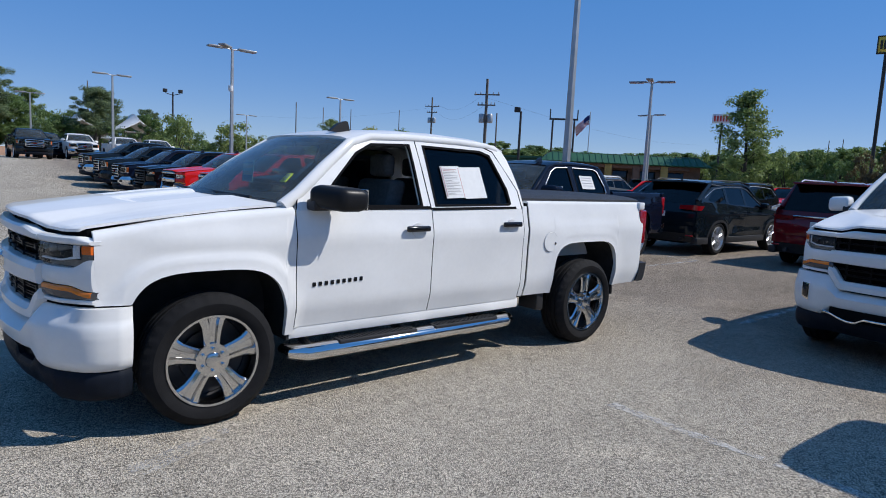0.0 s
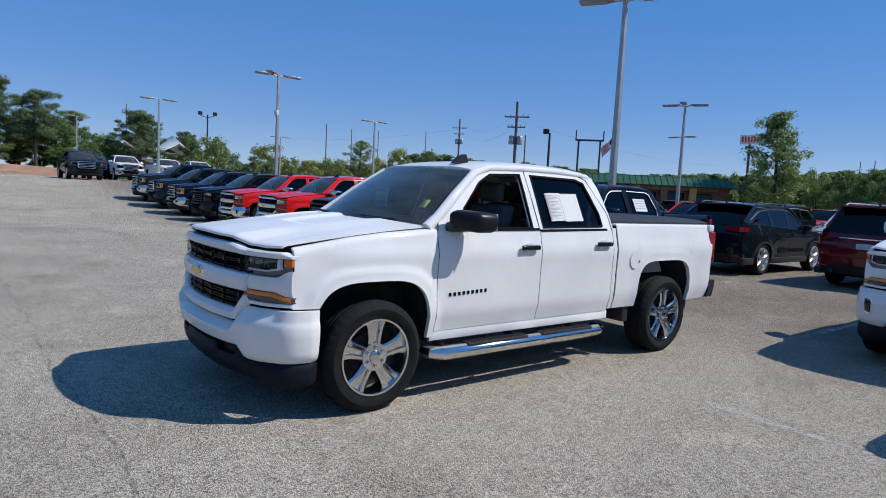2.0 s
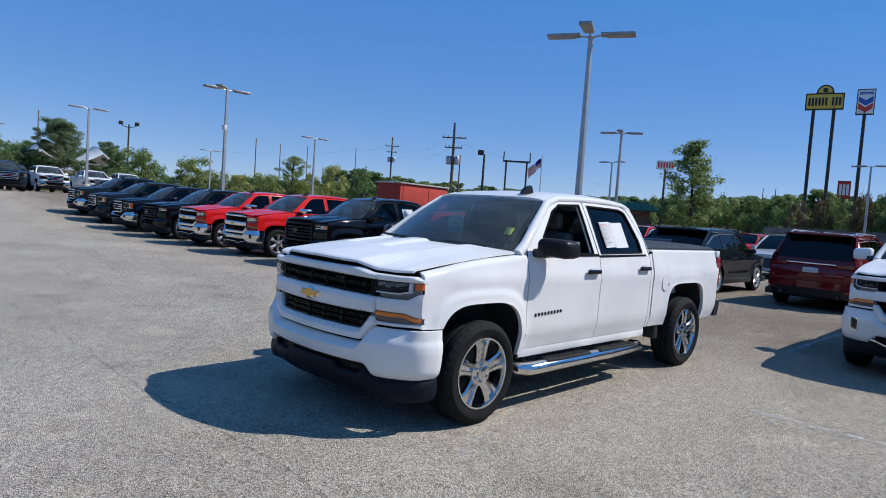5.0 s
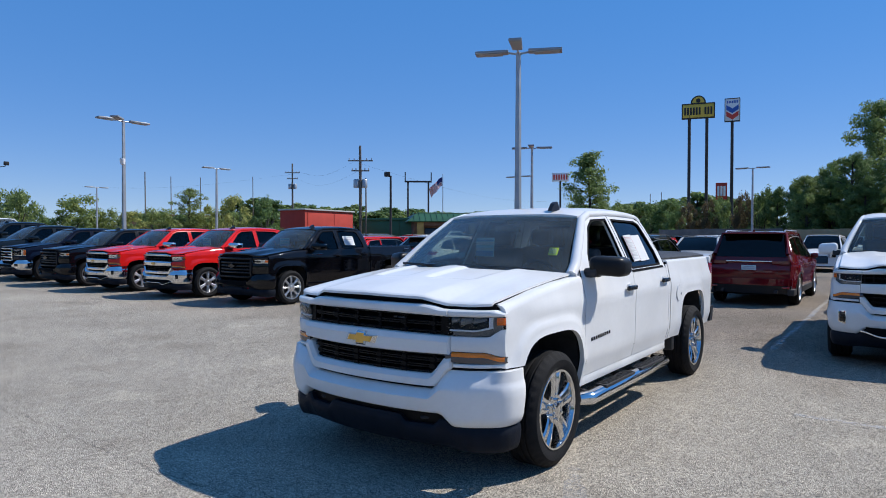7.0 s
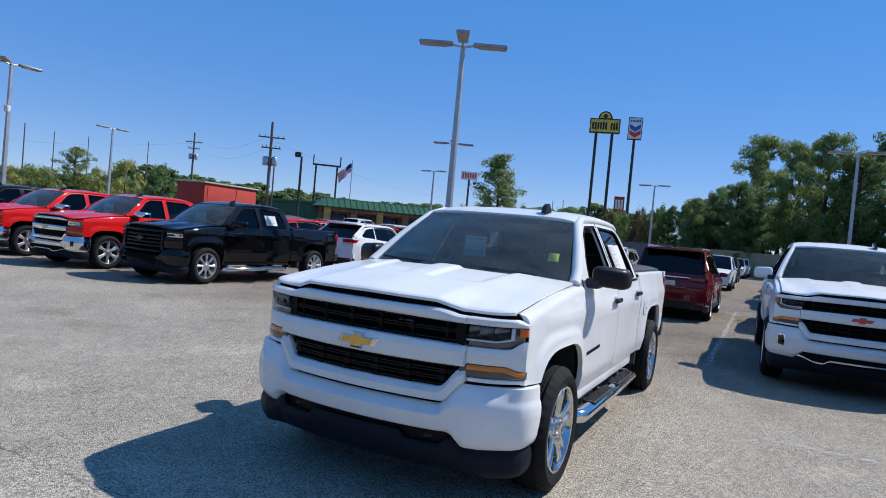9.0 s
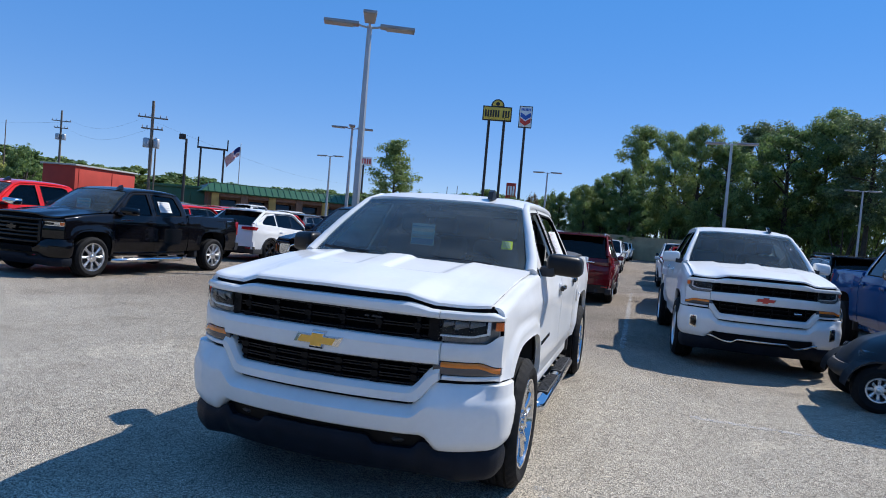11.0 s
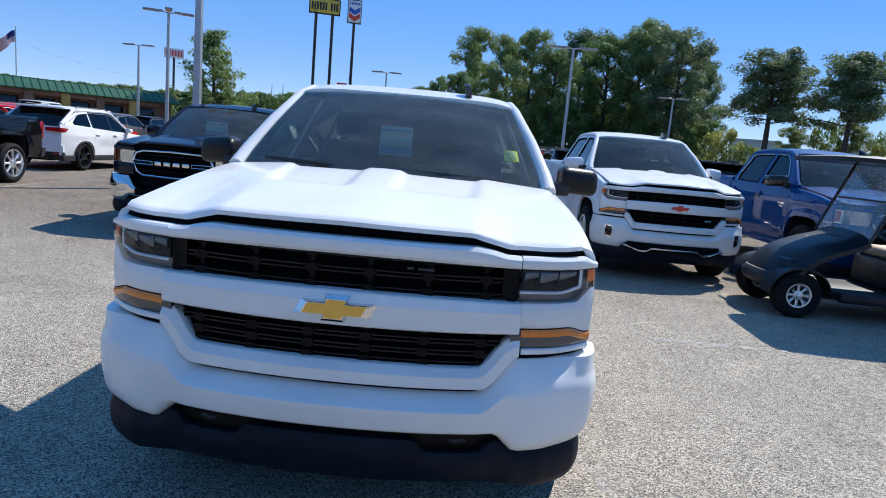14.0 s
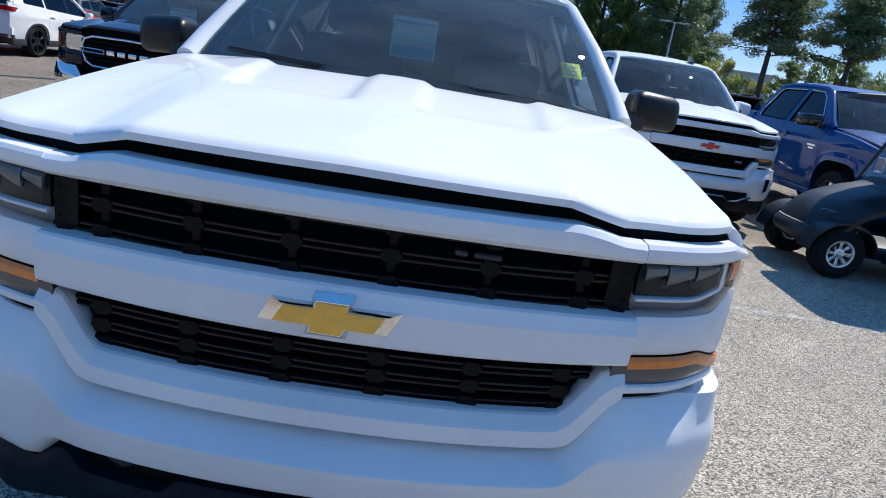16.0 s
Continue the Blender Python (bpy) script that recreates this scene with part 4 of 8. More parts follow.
    part("rear_bumper", bm, M["chrome"] if chrome_bumper else (M["plastic"] if front in ("nineteen", "plain") or fine else M["chrome"]), car)
    if cover:
        bm = bmesh.new()
        shell(bm, lambda u, v: Vector((lerp(CAB + 0.06, BE + 0.03, u), lerp(-0.86, 0.86, v), 1.405 + 0.022 * (1 - abs(2 * v - 1) ** 3) - 0.02 * abs(2 * v - 1) ** 12 + 0.004 * math.sin(u * 40) * (1 - abs(2 * v - 1)))), 40, 20, Vector((0, 0, -0.038)))
        part("tonneau_cover", bm, M["vinyl"], car, "black vinyl roll-up bed cover")

    # Chassis, sump and axles, dark below, with a black sheet in the bed gap.
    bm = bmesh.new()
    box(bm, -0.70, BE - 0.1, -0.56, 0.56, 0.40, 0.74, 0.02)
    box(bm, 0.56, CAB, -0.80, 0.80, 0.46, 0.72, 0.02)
    # Added black sheet, no chassis part: stands in for shade between cab and bed.
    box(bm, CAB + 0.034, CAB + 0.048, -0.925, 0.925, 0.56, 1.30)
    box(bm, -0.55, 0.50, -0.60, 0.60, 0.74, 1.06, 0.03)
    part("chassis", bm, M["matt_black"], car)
    for s in (-1, 1):
        # Splash shield ahead of each front wheel.
        bm = bmesh.new()
        shell(bm, lambda u, v: Vector((-0.585 + 0.05 * u + 0.05 * v, s * lerp(0.50, 0.83, u), lerp(0.265, 0.62, v))), 6, 4, Vector((0.012, 0, 0)))
        part("splash_shield", bm, M["liner"], car)
    for cx in (0.02, RA):
        bm = bmesh.new()
        tube(bm, [(cx, -0.84, 0.405), (cx, 0.84, 0.405)], 0.055, 10)
        lathe(bm, [(0.001, -0.13), (0.10, -0.12), (0.15, 0), (0.10, 0.12), (0.001, 0.13)], 16, (cx, 0, 0.40))
        part("axle", bm, M["dark_metal"], car)
    bm = bmesh.new()
    tube(bm, [(1.0, 0.42, 0.36), (2.6, 0.44, 0.36), (3.1, 0.5, 0.40), (BE - 0.2, 0.62, 0.48)], 0.035, 8)
    part("exhaust", bm, M["dark_metal"], car)

    # Cabin: floor, dash, wheel, seats.
    bm = bmesh.new()
    shell(bm, lambda u, v: Vector((lerp(0.42, 0.78, u), lerp(-0.80, 0.80, v), 1.295 + 0.03 * math.sin(math.pi * u) - 0.06 * u ** 4)), 6, 8, Vector((0, 0, -0.25)))
    dash = part("dashboard", bm, M["dash"], car)
    bm = bmesh.new()
    ring = [(0.93 + 0.185 * math.cos(2 * math.pi * k / 24) * -0.42, -0.40 + 0.185 * math.sin(2 * math.pi * k / 24), 1.235 + 0.185 * math.cos(2 * math.pi * k / 24) * 0.9) for k in range(25)]
    tube(bm, ring, 0.016, 6)
    tube(bm, [(0.76, -0.40, 1.19), (0.93, -0.40, 1.235)], 0.04, 8)
    box(bm, 0.90, 0.94, -0.47, -0.33, 1.19, 1.27, 0.012)
    part("steering_wheel", bm, M["gloss_black"], dash)
    for sx, sy in ((1.35, -0.42), (1.35, 0.42), (2.30, -0.42), (2.30, 0.42)):
        bm = bmesh.new()
        box(bm, sx - 0.35, sx + 0.15, sy - 0.26, sy + 0.26, 0.78, 0.98, 0.05, 3)
        seat = part("seat_cushion", bm, M["seat"], car)
        bm = bmesh.new()
        box(bm, sx + 0.06, sx + 0.22, sy - 0.25, sy + 0.25, 0.95, 1.50, 0.05, 3, taper=lambda q: Vector((q.x + 0.22 * (q.z - 0.95), q.y * 1.0, q.z)))
        part("seat_back", bm, M["seat"], seat)
        bm = bmesh.new()
        box(bm, sx + 0.20, sx + 0.30, sy - 0.13, sy + 0.13, 1.52, 1.70, 0.04, 3)
        part("headrest", bm, M["seat"], seat)
    bm = bmesh.new()
    box(bm, 1.02, 1.06, -0.13, 0.13, 1.655, 1.72, 0.015)
    tube(bm, [(1.04, 0, 1.70), (1.02, 0, 1.79)], 0.012, 6)
    part("interior_mirror", bm, M["gloss_black"], car)

    # ---- front end ----
    bm = bmesh.new()
    band(bm, -0.86, 0.86, 0.44, 1.13, grow=-0.085, bulge=0, depth=0.03)
    back = part("grille_backing", bm, M["matt_black"], car)
    bump_mat = M["chrome"] if chrome_bumper else (M["black"] if front == "nineteen" else P)

    def half(y0, y1, zb, zt, material, nm, parent=None, **k):
        for s in (-1, 1):
            bm2 = bmesh.new()
            band(bm2, s * y0, s * y1, zb, zt, **k)
            part(nm, bm2, material, parent or car)

    btop = lambda y: 0.634 + 0.131 * smooth((abs(y) - 0.53) / 0.13)
    bbot = lambda y: 0.470 - 0.075 * smooth((abs(y) - 0.60) / 0.10)
    side_path = [(nose(0.10 * k) - 0.045, 0.10 * k) for k in range(10)] + [(-0.675, 0.955), (-0.620, 0.984), (-0.560, 0.996), (-0.492, 1.001)]
    path = [(x, -y) for x, y in side_path[:0:-1]] + side_path
    arc = [0.0]
    for (ax, ay), (bx, by) in zip(path, path[1:]):
        arc.append(arc[-1] + math.hypot(bx - ax, by - ay))
    arc = [q / arc[-1] for q in arc]

    def along(u):
        """Point and outward normal of the bumper's plan at u."""
        px, py = (float(np.interp(u, arc, [q[k] for q in path])) for k in (0, 1))
        e = 0.02
        qa = [float(np.interp(max(0, u - e), arc, [q[k] for q in path])) for k in (0, 1)]
        qb = [float(np.interp(min(1, u + e), arc, [q[k] for q in path])) for k in (0, 1)]
        t = Vector((qb[0] - qa[0], qb[1] - qa[1], 0)).normalized()
        return Vector((px, py, 0)), Vector((-t.y, t.x, 0))

    def sweep(low, high, bulge, tuck, shrink=0.0, rows=10, n=84, depth=0.06, prof=None):
        bm2 = bmesh.new()

        def p(u, v):
            q, nn = along(u)
            z = lerp(low(q.y), high(q.y), v)
            e = lerp(prof(v), soft_lip(v), smooth((abs(q.y) - 0.58) / 0.25)) if prof else bulge * (1 - abs(2 * v - 1) ** 3) - tuck * (1 - v) ** 2 * lerp(1.0, 0.25, smooth((abs(q.y) - 0.6) / 0.25))
            if prof and v > 0.6 and e < 0.02:
                e = lerp(e, 0.02 - 0.012 * (v - 0.6) / 0.4, smooth((abs(q.y) - 0.84) / 0.13))
            q = q + nn * (e - shrink)
            return Vector((q.x, q.y, z))

        return shell(bm2, p, n, rows, lambda q: Vector((depth, -0.03 * q.y, 0)))

    soft_lip = table([0, 0.06, 0.16, 0.35, 0.55, 0.68, 0.76, 0.86, 0.96, 1.0], [-0.022, 0.0, 0.014, 0.024, 0.030, 0.028, 0.020, 0.000, -0.030, -0.046])
    lip = table([0, 0.05, 0.12, 0.35, 0.58, 0.667, 0.71, 0.80, 0.96, 1.0], [-0.022, 0.004, 0.015, 0.024, 0.031, 0.032, 0.024, 0.004, -0.036, -0.052])
    if fine:
        bm = sweep(lambda y: btop(y) - 0.03, lambda y: btop(y) + 0.006, 0.0, 0.0, shrink=0.056, rows=2, n=84, depth=0.03)
        part("bumper_seam", bm, M["matt_black"], car)
    bm = sweep(bbot, lambda y: btop(y) - 0.013, 0.022, 0.012, rows=24 if fine else 12, n=84 if fine else 44, prof=lip)
    part("front_bumper", bm, bump_mat, car, "white moulded front bumper" if color == "white" and not chrome_bumper else "", angle=34)
    # Black lower valance, with a recess for each tow hook.
    vtop = lambda y: bbot(y) - 0.004 - 0.028 * (1 - smooth((abs(y) - 0.60) / 0.06)) - 0.045 * (1 - smooth((abs(abs(y) - 0.46) - 0.10) / 0.05))
    bm = sweep(lambda y: vtop(y) - 0.01, lambda y: bbot(y) + 0.004, 0.0, 0.0, shrink=0.055, rows=3, n=84 if fine else 44)
    part("valance_ledge", bm, M["net"], car)
    bm = sweep(lambda y: 0.244 - 0.016 * smooth((abs(y) - 0.6) / 0.3), vtop, 0.018, 0.060, shrink=0.022, rows=10 if fine else 5, n=120 if fine else 60)
    va = part("front_valance", bm, M["valance"], car, "black plastic lower valance")
    for s in (-1, 1):
        bm = bmesh.new()
        tube(bm, [(-0.76, s * 0.40, 0.425), (-0.82, s * 0.41, 0.425), (-0.845, s * 0.46, 0.425), (-0.82, s * 0.51, 0.425), (-0.76, s * 0.52, 0.425)], 0.013, 8)
        part("tow_hook", bm, M["plastic"] if fine else M["red_lens"], va)

    if front in ("bars", "plain"):
        bm = bmesh.new()
        band(bm, -0.645, 0.645, lambda y: 1.108 - 0.012 * (abs(y) / 0.645) ** 2, lambda y: 1.168 - 0.030 * smooth((abs(y) - 0.48) / 0.14), grow=0.012, bulge=0.016)
        part("grille_top_bar", bm, bar, car)
        half(0.649, 0.958, 1.097, lambda y: 1.139 - 0.022 * smooth((abs(y) - 0.895) / 0.065), P, "headlamp_brow", grow=0.010, bulge=0.012, n=32)
        bm = bmesh.new()
        band(bm, -0.66, 0.66, lambda y: 0.852 + mid + 0.004 * abs(y), lambda y: 0.980 + mid * 0.6 - 0.010 * (abs(y) / 0.66) ** 2, grow=0.018, rows=8, prof=table([0, 0.05, 0.12, 0.70, 0.96, 1.0], [0.006, 0.018, 0.022, 0.026, 0.012, 0.004]))
        part("grille_mid_bar", bm, bar, car, angle=20)
        lamp_low = lambda y: 0.972 + 0.048 * smooth((abs(y) - 0.87) / 0.08)
        sig_top = lambda y: 0.869 - 0.030 * smooth((abs(y) - 0.85) / 0.10)
        # The lower bar dips under the grille and climbs at both ends.
        bm = bmesh.new()
        u_top = lambda y: 0.718 + 0.122 * smooth((abs(y) - 0.515) / 0.125)
        u_bot = lambda y: 0.640 + 0.132 * smooth((abs(y) - 0.545) / 0.135)
        band(bm, -0.668, 0.668, u_bot, u_top, grow=0.020, n=48, prof=table([0, 0.05, 0.12, 0.62, 0.96, 1.0], [0.000, 0.012, 0.016, 0.016, -0.012, -0.020]))
        part("grille_lower_bar", bm, bar, car, angle=20)
        half(0.664, 0.958, lambda y: sig_top(y) + 0.004, lambda y: lamp_low(y) - 0.004, P, "lamp_panel", grow=0.004, bulge=0.010)
        half(0.678, 0.958, 0.772, 0.796, P, "lamp_sill", grow=0.004, bulge=0.006)
        # Grille nets: slats and pegs in two openings.
        for z0, z1, w, rows_ in ((0.985 + mid * 0.6, 1.105, 0.645, 2), (0.722, 0.850 + mid, 0.60, 3)):
            bm = bmesh.new()
            for q in range(rows_ + 1):
                zz = lerp(z0, z1, q / rows_)
                ww = w if z0 > 0.9 else lerp(0.53, 0.62, smooth((zz - z0) / (z1 - z0)))
                if fine:
                    for dz in (-0.0075, 0.0075):
                        band(bm, -ww, ww, zz + dz - 0.0045, zz + dz + 0.0045, grow=-0.024, bulge=0.004, depth=0.02, rows=4)
                else:
                    band(bm, -ww, ww, zz - 0.008, zz + 0.008, grow=-0.024, bulge=0.005, depth=0.02, rows=4)
            uprights = []
            for k in (-0.525, -0.315, -0.105, 0.105, 0.315, 0.525, -0.62, 0.62):
                if z0 < 0.9 and abs(k) > 0.56:
                    continue
                x = nose(k)
                knots = bmesh.new() if fine else bm
                uprights.append(knots)
                box(knots, x + (0.030 if fine else 0.034), x + 0.060, k - 0.010, k + 0.010, z0, z1, 0.003, 1)
                if fine:
                    # Six-sided collars where the slats meet the uprights.
                    for q in range(rows_ + 1):
                        zq = lerp(z0, z1, q / rows_)
                        ring = [(-0.030, 0.0), (-0.017, -0.020), (0.017, -0.020), (0.030, 0.0), (0.017, 0.020), (-0.017, 0.020)]
                        f = [knots.verts.new((x + 0.014, k + a_ * 0.80, zq + c_ * 0.8)) for a_, c_ in ring]
                        g_ = [knots.verts.new((x + 0.042, k + a_ * 1.2, zq + c_ * 1.15)) for a_, c_ in ring]
                        knots.faces.new(f)
                        knots.faces.new(g_[::-1])
                        for i in range(6):
                            knots.faces.new((f[i], g_[i], g_[(i + 1) % 6], f[(i + 1) % 6]))
            net = part("grille_net", bm, M["slat"] if fine else M["net"], car)
            if fine:
                for knots in uprights:
                    part("grille_upright", knots, M["net"], net)
        if fine:
            half(0.585, 0.645, 0.985, 1.105, M["net"], "grille_end_plate", grow=-0.016, bulge=0.0, n=4)
            bm = bmesh.new()
            for a_, c_ in ((-0.335, -0.275), (-0.262, -0.235)):
                box(bm, nose(0.3) + 0.004, nose(0.3) + 0.03, a_, c_, 1.066, 1.078, 0.003, 1)
            part("grille_badge", bm, M["dark_metal"], car)
        bm = bmesh.new()
        bowtie(bm, -0.942, 0, 0.917 + mid, 0.120, 0.036, 0.012, *((1.24, 1.36) if fine else (1.08, 1.14)))
        em = part("emblem_rim", bm, M["chrome"], car)
        bm = bmesh.new()
        bowtie(bm, -0.947, 0, 0.917 + mid, 0.114, 0.033, 0.010)
        part("emblem", bm, M["gold"] if fine else (M["sign_red"] if chrome_bumper is False and front == "bars" and color == "white" else M["gold"]), em)
        for s in (-1, 1):
            # Headlamp: bowl, light pipe, projector, side marker, clear lens.
            bm = bmesh.new()
            band(bm, s * 0.648, s * 0.945, lamp_low, 1.094, grow=-0.035, bulge=0.0, depth=0.02)
            hl = part("headlamp", bm, M["reflector"], car)
            bm = bmesh.new()
            band(bm, s * 0.652, s * 0.886, 1.014, 1.094, grow=-0.012, bulge=0.0, depth=0.015)
            part("lamp_mask", bm, M["chrome"] if chrome_bumper else M["satin_black"], hl)
            if fine:
                for y0, y1, z0 in ((0.664, 0.716, 1.058), (0.722, 0.790, 1.050), (0.798, 0.866, 1.062)):
                    bm = bmesh.new()
                    band(bm, s * y0, s * y1, lambda y: z0 + 0.30 * (abs(y) - (y0 + y1) / 2), 1.088, grow=-0.006, bulge=0.008, depth=0.012, n=6)
                    part("reflector_facet", bm, M["reflector"], hl)
            bm = bmesh.new()
            band(bm, s * 0.652, s * 0.880, lambda y: 1.003 + 0.016 * smooth((abs(y) - 0.80) / 0.10), lambda y: 1.013 + 0.020 * smooth((abs(y) - 0.80) / 0.10), grow=0.0, bulge=0.004, depth=0.02)
            band(bm, s * 0.880, s * 0.893, 1.020, 1.092, grow=0.0, bulge=0.004, depth=0.02)
            part("light_pipe", bm, M["pipe"], hl)
            for py in (0.72, 0.80):
                bm = bmesh.new()
                lathe(bm, [(0.001, -0.014), (0.013, -0.010), (0.020, 0.0), (0.022, 0.02), (0.001, 0.02)], 16, (nose(py) + 0.018, s * py, 1.045), axis="x")
                part("projector", bm, M["gloss_black"], hl)
            bm = bmesh.new()
            band(bm, s * 0.918, s * 0.952, 1.044, 1.090, grow=0.003, bulge=0.003, depth=0.015)
            part("side_marker", bm, M["amber_deep"], hl)
            bm = bmesh.new()
            band(bm, s * 0.648, s * 0.958, lamp_low, 1.096, grow=0.006, bulge=0.012, depth=0.004)
            part("lamp_lens", bm, M["lens"], hl)
            bm = bmesh.new()
            band(bm, s * 0.632, s * 0.958, lambda y: 0.806 - 0.006 * abs(y), sig_top, grow=0.006, bulge=0.010, depth=0.03)
            tsig = part("turn_signal", bm, M["lamp_inside"], car)
            bm = bmesh.new()
            band(bm, s * 0.670, s * 0.956, lambda y: sig_top(y) - 0.033, sig_top, grow=0.010, bulge=0.008, depth=0.02)
            part("amber_lens", bm, M["amber"], tsig, "amber plastic lens")
        if not fine and not chrome_bumper:
            bm = bmesh.new()
            band(bm, -0.46, -0.36, 0.79, 0.815, grow=0.004, bulge=0.002, depth=0.02, n=3)
            part("grille_badge", bm, M["chrome"], car)
        if not fine:
            for s in (-1, 1):
                bm = bmesh.new()
                band(bm, s * 0.812, s * 0.892, lambda y: 0.500 + 0.25 * (abs(y) - 0.812), 0.655, grow=0.076, bulge=0.008, depth=0.05)
                fog = part("fog_lamp", bm, M["chrome"], car, "chrome-edged fog lamp")
                bm = bmesh.new()
                band(bm, s * 0.822, s * 0.882, lambda y: 0.516 + 0.25 * (abs(y) - 0.812), 0.643, grow=0.081, bulge=0.008, depth=0.05)
                part("fog_bezel", bm, M["gloss_black"], fog)
                bm = bmesh.new()
                lathe(bm, [(0.001, -0.012), (0.014, -0.010), (0.020, 0.0), (0.020, 0.02), (0.001, 0.02)], 12, (nose(0.850) - 0.086, s * 0.850, 0.590), axis="x")
                part("fog_bulb", bm, M["gloss_black"], fog)
            # Dark intake below the bumper and a bright line round it.
            bm = bmesh.new()
            band(bm, -0.60, 0.60, lambda y: 0.385 + 0.03 * smooth((abs(y) - 0.40) / 0.15), 0.482, grow=0.074, bulge=0.0, depth=0.05)
            part("bumper_intake", bm, M["matt_black"], car)
            bm = bmesh.new()
            zt_ = lambda y: 0.418 - 0.040 * smooth((abs(y) - 0.30) / 0.08) + 0.055 * smooth((abs(y) - 0.42) / 0.24)
            band(bm, -0.66, 0.66, lambda y: zt_(y) - 0.010, lambda y: zt_(y) + 0.010, grow=0.082, bulge=0.006, n=44)
            part("skid_trim", bm, M["chrome"], car)
    else:
        wide, z0, z1 = {"tall": (0.50, 0.76, 1.12), "cross": (0.55, 0.80, 1.10), "nineteen": (0.62, 0.70, 1.08)}[front]
        frame_mat = {"tall": M["chrome"], "cross": M["chrome"], "nineteen": M["slat"]}[front]
        bm = bmesh.new()
        band(bm, -wide, wide, z1, z1 + 0.045, grow=0.03, bulge=0.015)
        band(bm, -wide + 0.04, wide - 0.04, z0 - 0.045, z0, grow=0.03, bulge=0.015)
        for s in (-1, 1):
            band(bm, s * (wide - 0.05), s * wide, z0 - 0.01, z1 + 0.01, grow=0.03, bulge=0.01, n=3)
        if front == "cross":
            bm.free()
            bm = bmesh.new()
            ring = [(-0.40, 1.105), (0, 1.115), (0.40, 1.105), (0.50, 1.07), (0.555, 0.96), (0.50, 0.83), (0.40, 0.775), (0, 0.765), (-0.40, 0.775), (-0.50, 0.83), (-0.555, 0.96), (-0.50, 1.07)]
            tube(bm, [(nose(q) - 0.03, q, z) for q, z in ring + ring[:2]], 0.015, 8)
        part("grille_surround", bm, frame_mat, car)
        n = {"tall": 4, "cross": 6, "nineteen": 5}[front]
        for k in range(1, n):
            zz = lerp(z0, z1, k / n)
            bm = bmesh.new()
            thick = 0.018 if front != "cross" else 0.007
            band(bm, -wide + 0.05, wide - 0.05, zz - thick, zz + thick, grow=0.012, bulge=0.006)
            part("grille_slat", bm, frame_mat if front != "cross" else M["net"], car)
        if front == "cross":
            for k in range(4):
                bm = bmesh.new()
                band(bm, 0.19 - k * 0.127 - 0.045, 0.19 - k * 0.127 + 0.045, 0.920, 0.972, grow=0.026, bulge=0.004, n=4)
                part("grille_badge", bm, M["chrome"], car)
            for s in (-1, 1):
                bm = bmesh.new()
                slot = [(0.27, 0.924), (0.27, 0.966), (0.40, 0.968), (0.54, 0.968), (0.54, 0.926), (0.40, 0.924)]
                tube(bm, [(nose(q) - 0.026, s * q, z) for q, z in slot + slot[:2]], 0.007, 6)
                part("grille_slat", bm, M["chrome"], car)
        elif front == "tall":
            bm = bmesh.new()
            box(bm, -0.955, -0.91, -0.11, 0.11, 0.915, 0.962, 0.01)
            part("grille_badge", bm, M["dark_lens"], car)
        else:
            bm = bmesh.new()
            bowtie(bm, -0.945, 0, 0.93, 0.13, 0.05, 0.012)
            part("emblem", bm, M["gloss_black"], car)
        hz0, hz1 = {"tall": (0.90, 1.11), "cross": (0.92, 1.09), "nineteen": (1.00, 1.08)}[front]
        half(wide + 0.005, 0.945, hz1 + 0.004, 1.14, P, "headlamp_brow", grow=0.004, bulge=0.008)
        half(wide + 0.005, 0.955, 0.765, hz0 - 0.004, P if front != "nineteen" else M["black"], "lamp_panel", grow=0.004, bulge=0.01)
        for s in (-1, 1):
            bm = bmesh.new()
            band(bm, s * (wide + 0.01), s * 0.93, hz0, hz1, grow=-0.03, bulge=0, depth=0.02)
            hl = part("headlamp", bm, M["chrome"], car)
            bm = bmesh.new()
            band(bm, s * (wide + 0.03), s * 0.80, hz0 + 0.02, hz1 - 0.02, grow=-0.01, bulge=0, depth=0.015)
            part("lamp_mask", bm, M["bright_alloy"] if front == "cross" else M["gloss_black"], hl)
            bm = bmesh.new()
            band(bm, s * (wide + 0.01), s * 0.945, hz0, hz1, grow=0.008, bulge=0.012, depth=0.004)
            part("lamp_lens", bm, M["lens"], hl)
            bm = bmesh.new()
            band(bm, s * 0.895, s * 0.94, hz0 + 0.02, hz1 - 0.01, grow=0.002, bulge=0.002, depth=0.01)
            part("side_marker", bm, M["amber_deep"], hl)
            bm = bmesh.new()
            band(bm, s * 0.66, s * 0.80, 0.53, 0.62, grow=0.078, bulge=0.004, depth=0.04)
            part("fog_lamp", bm, M["lens"] if front == "cross" else M["gloss_black"], car)
        bm = bmesh.new()
        band(bm, -0.50, 0.50, 0.50, 0.59, grow=0.078, bulge=0.004, depth=0.04)
        part("bumper_opening", bm, M["matt_black"], car)

    car.matrix_world = pose(at[0], at[1], 0 if fine else lot_height(*at), 0, 0, turn) @ Matrix.Diagonal((1, 1, stand, 1))
    return car



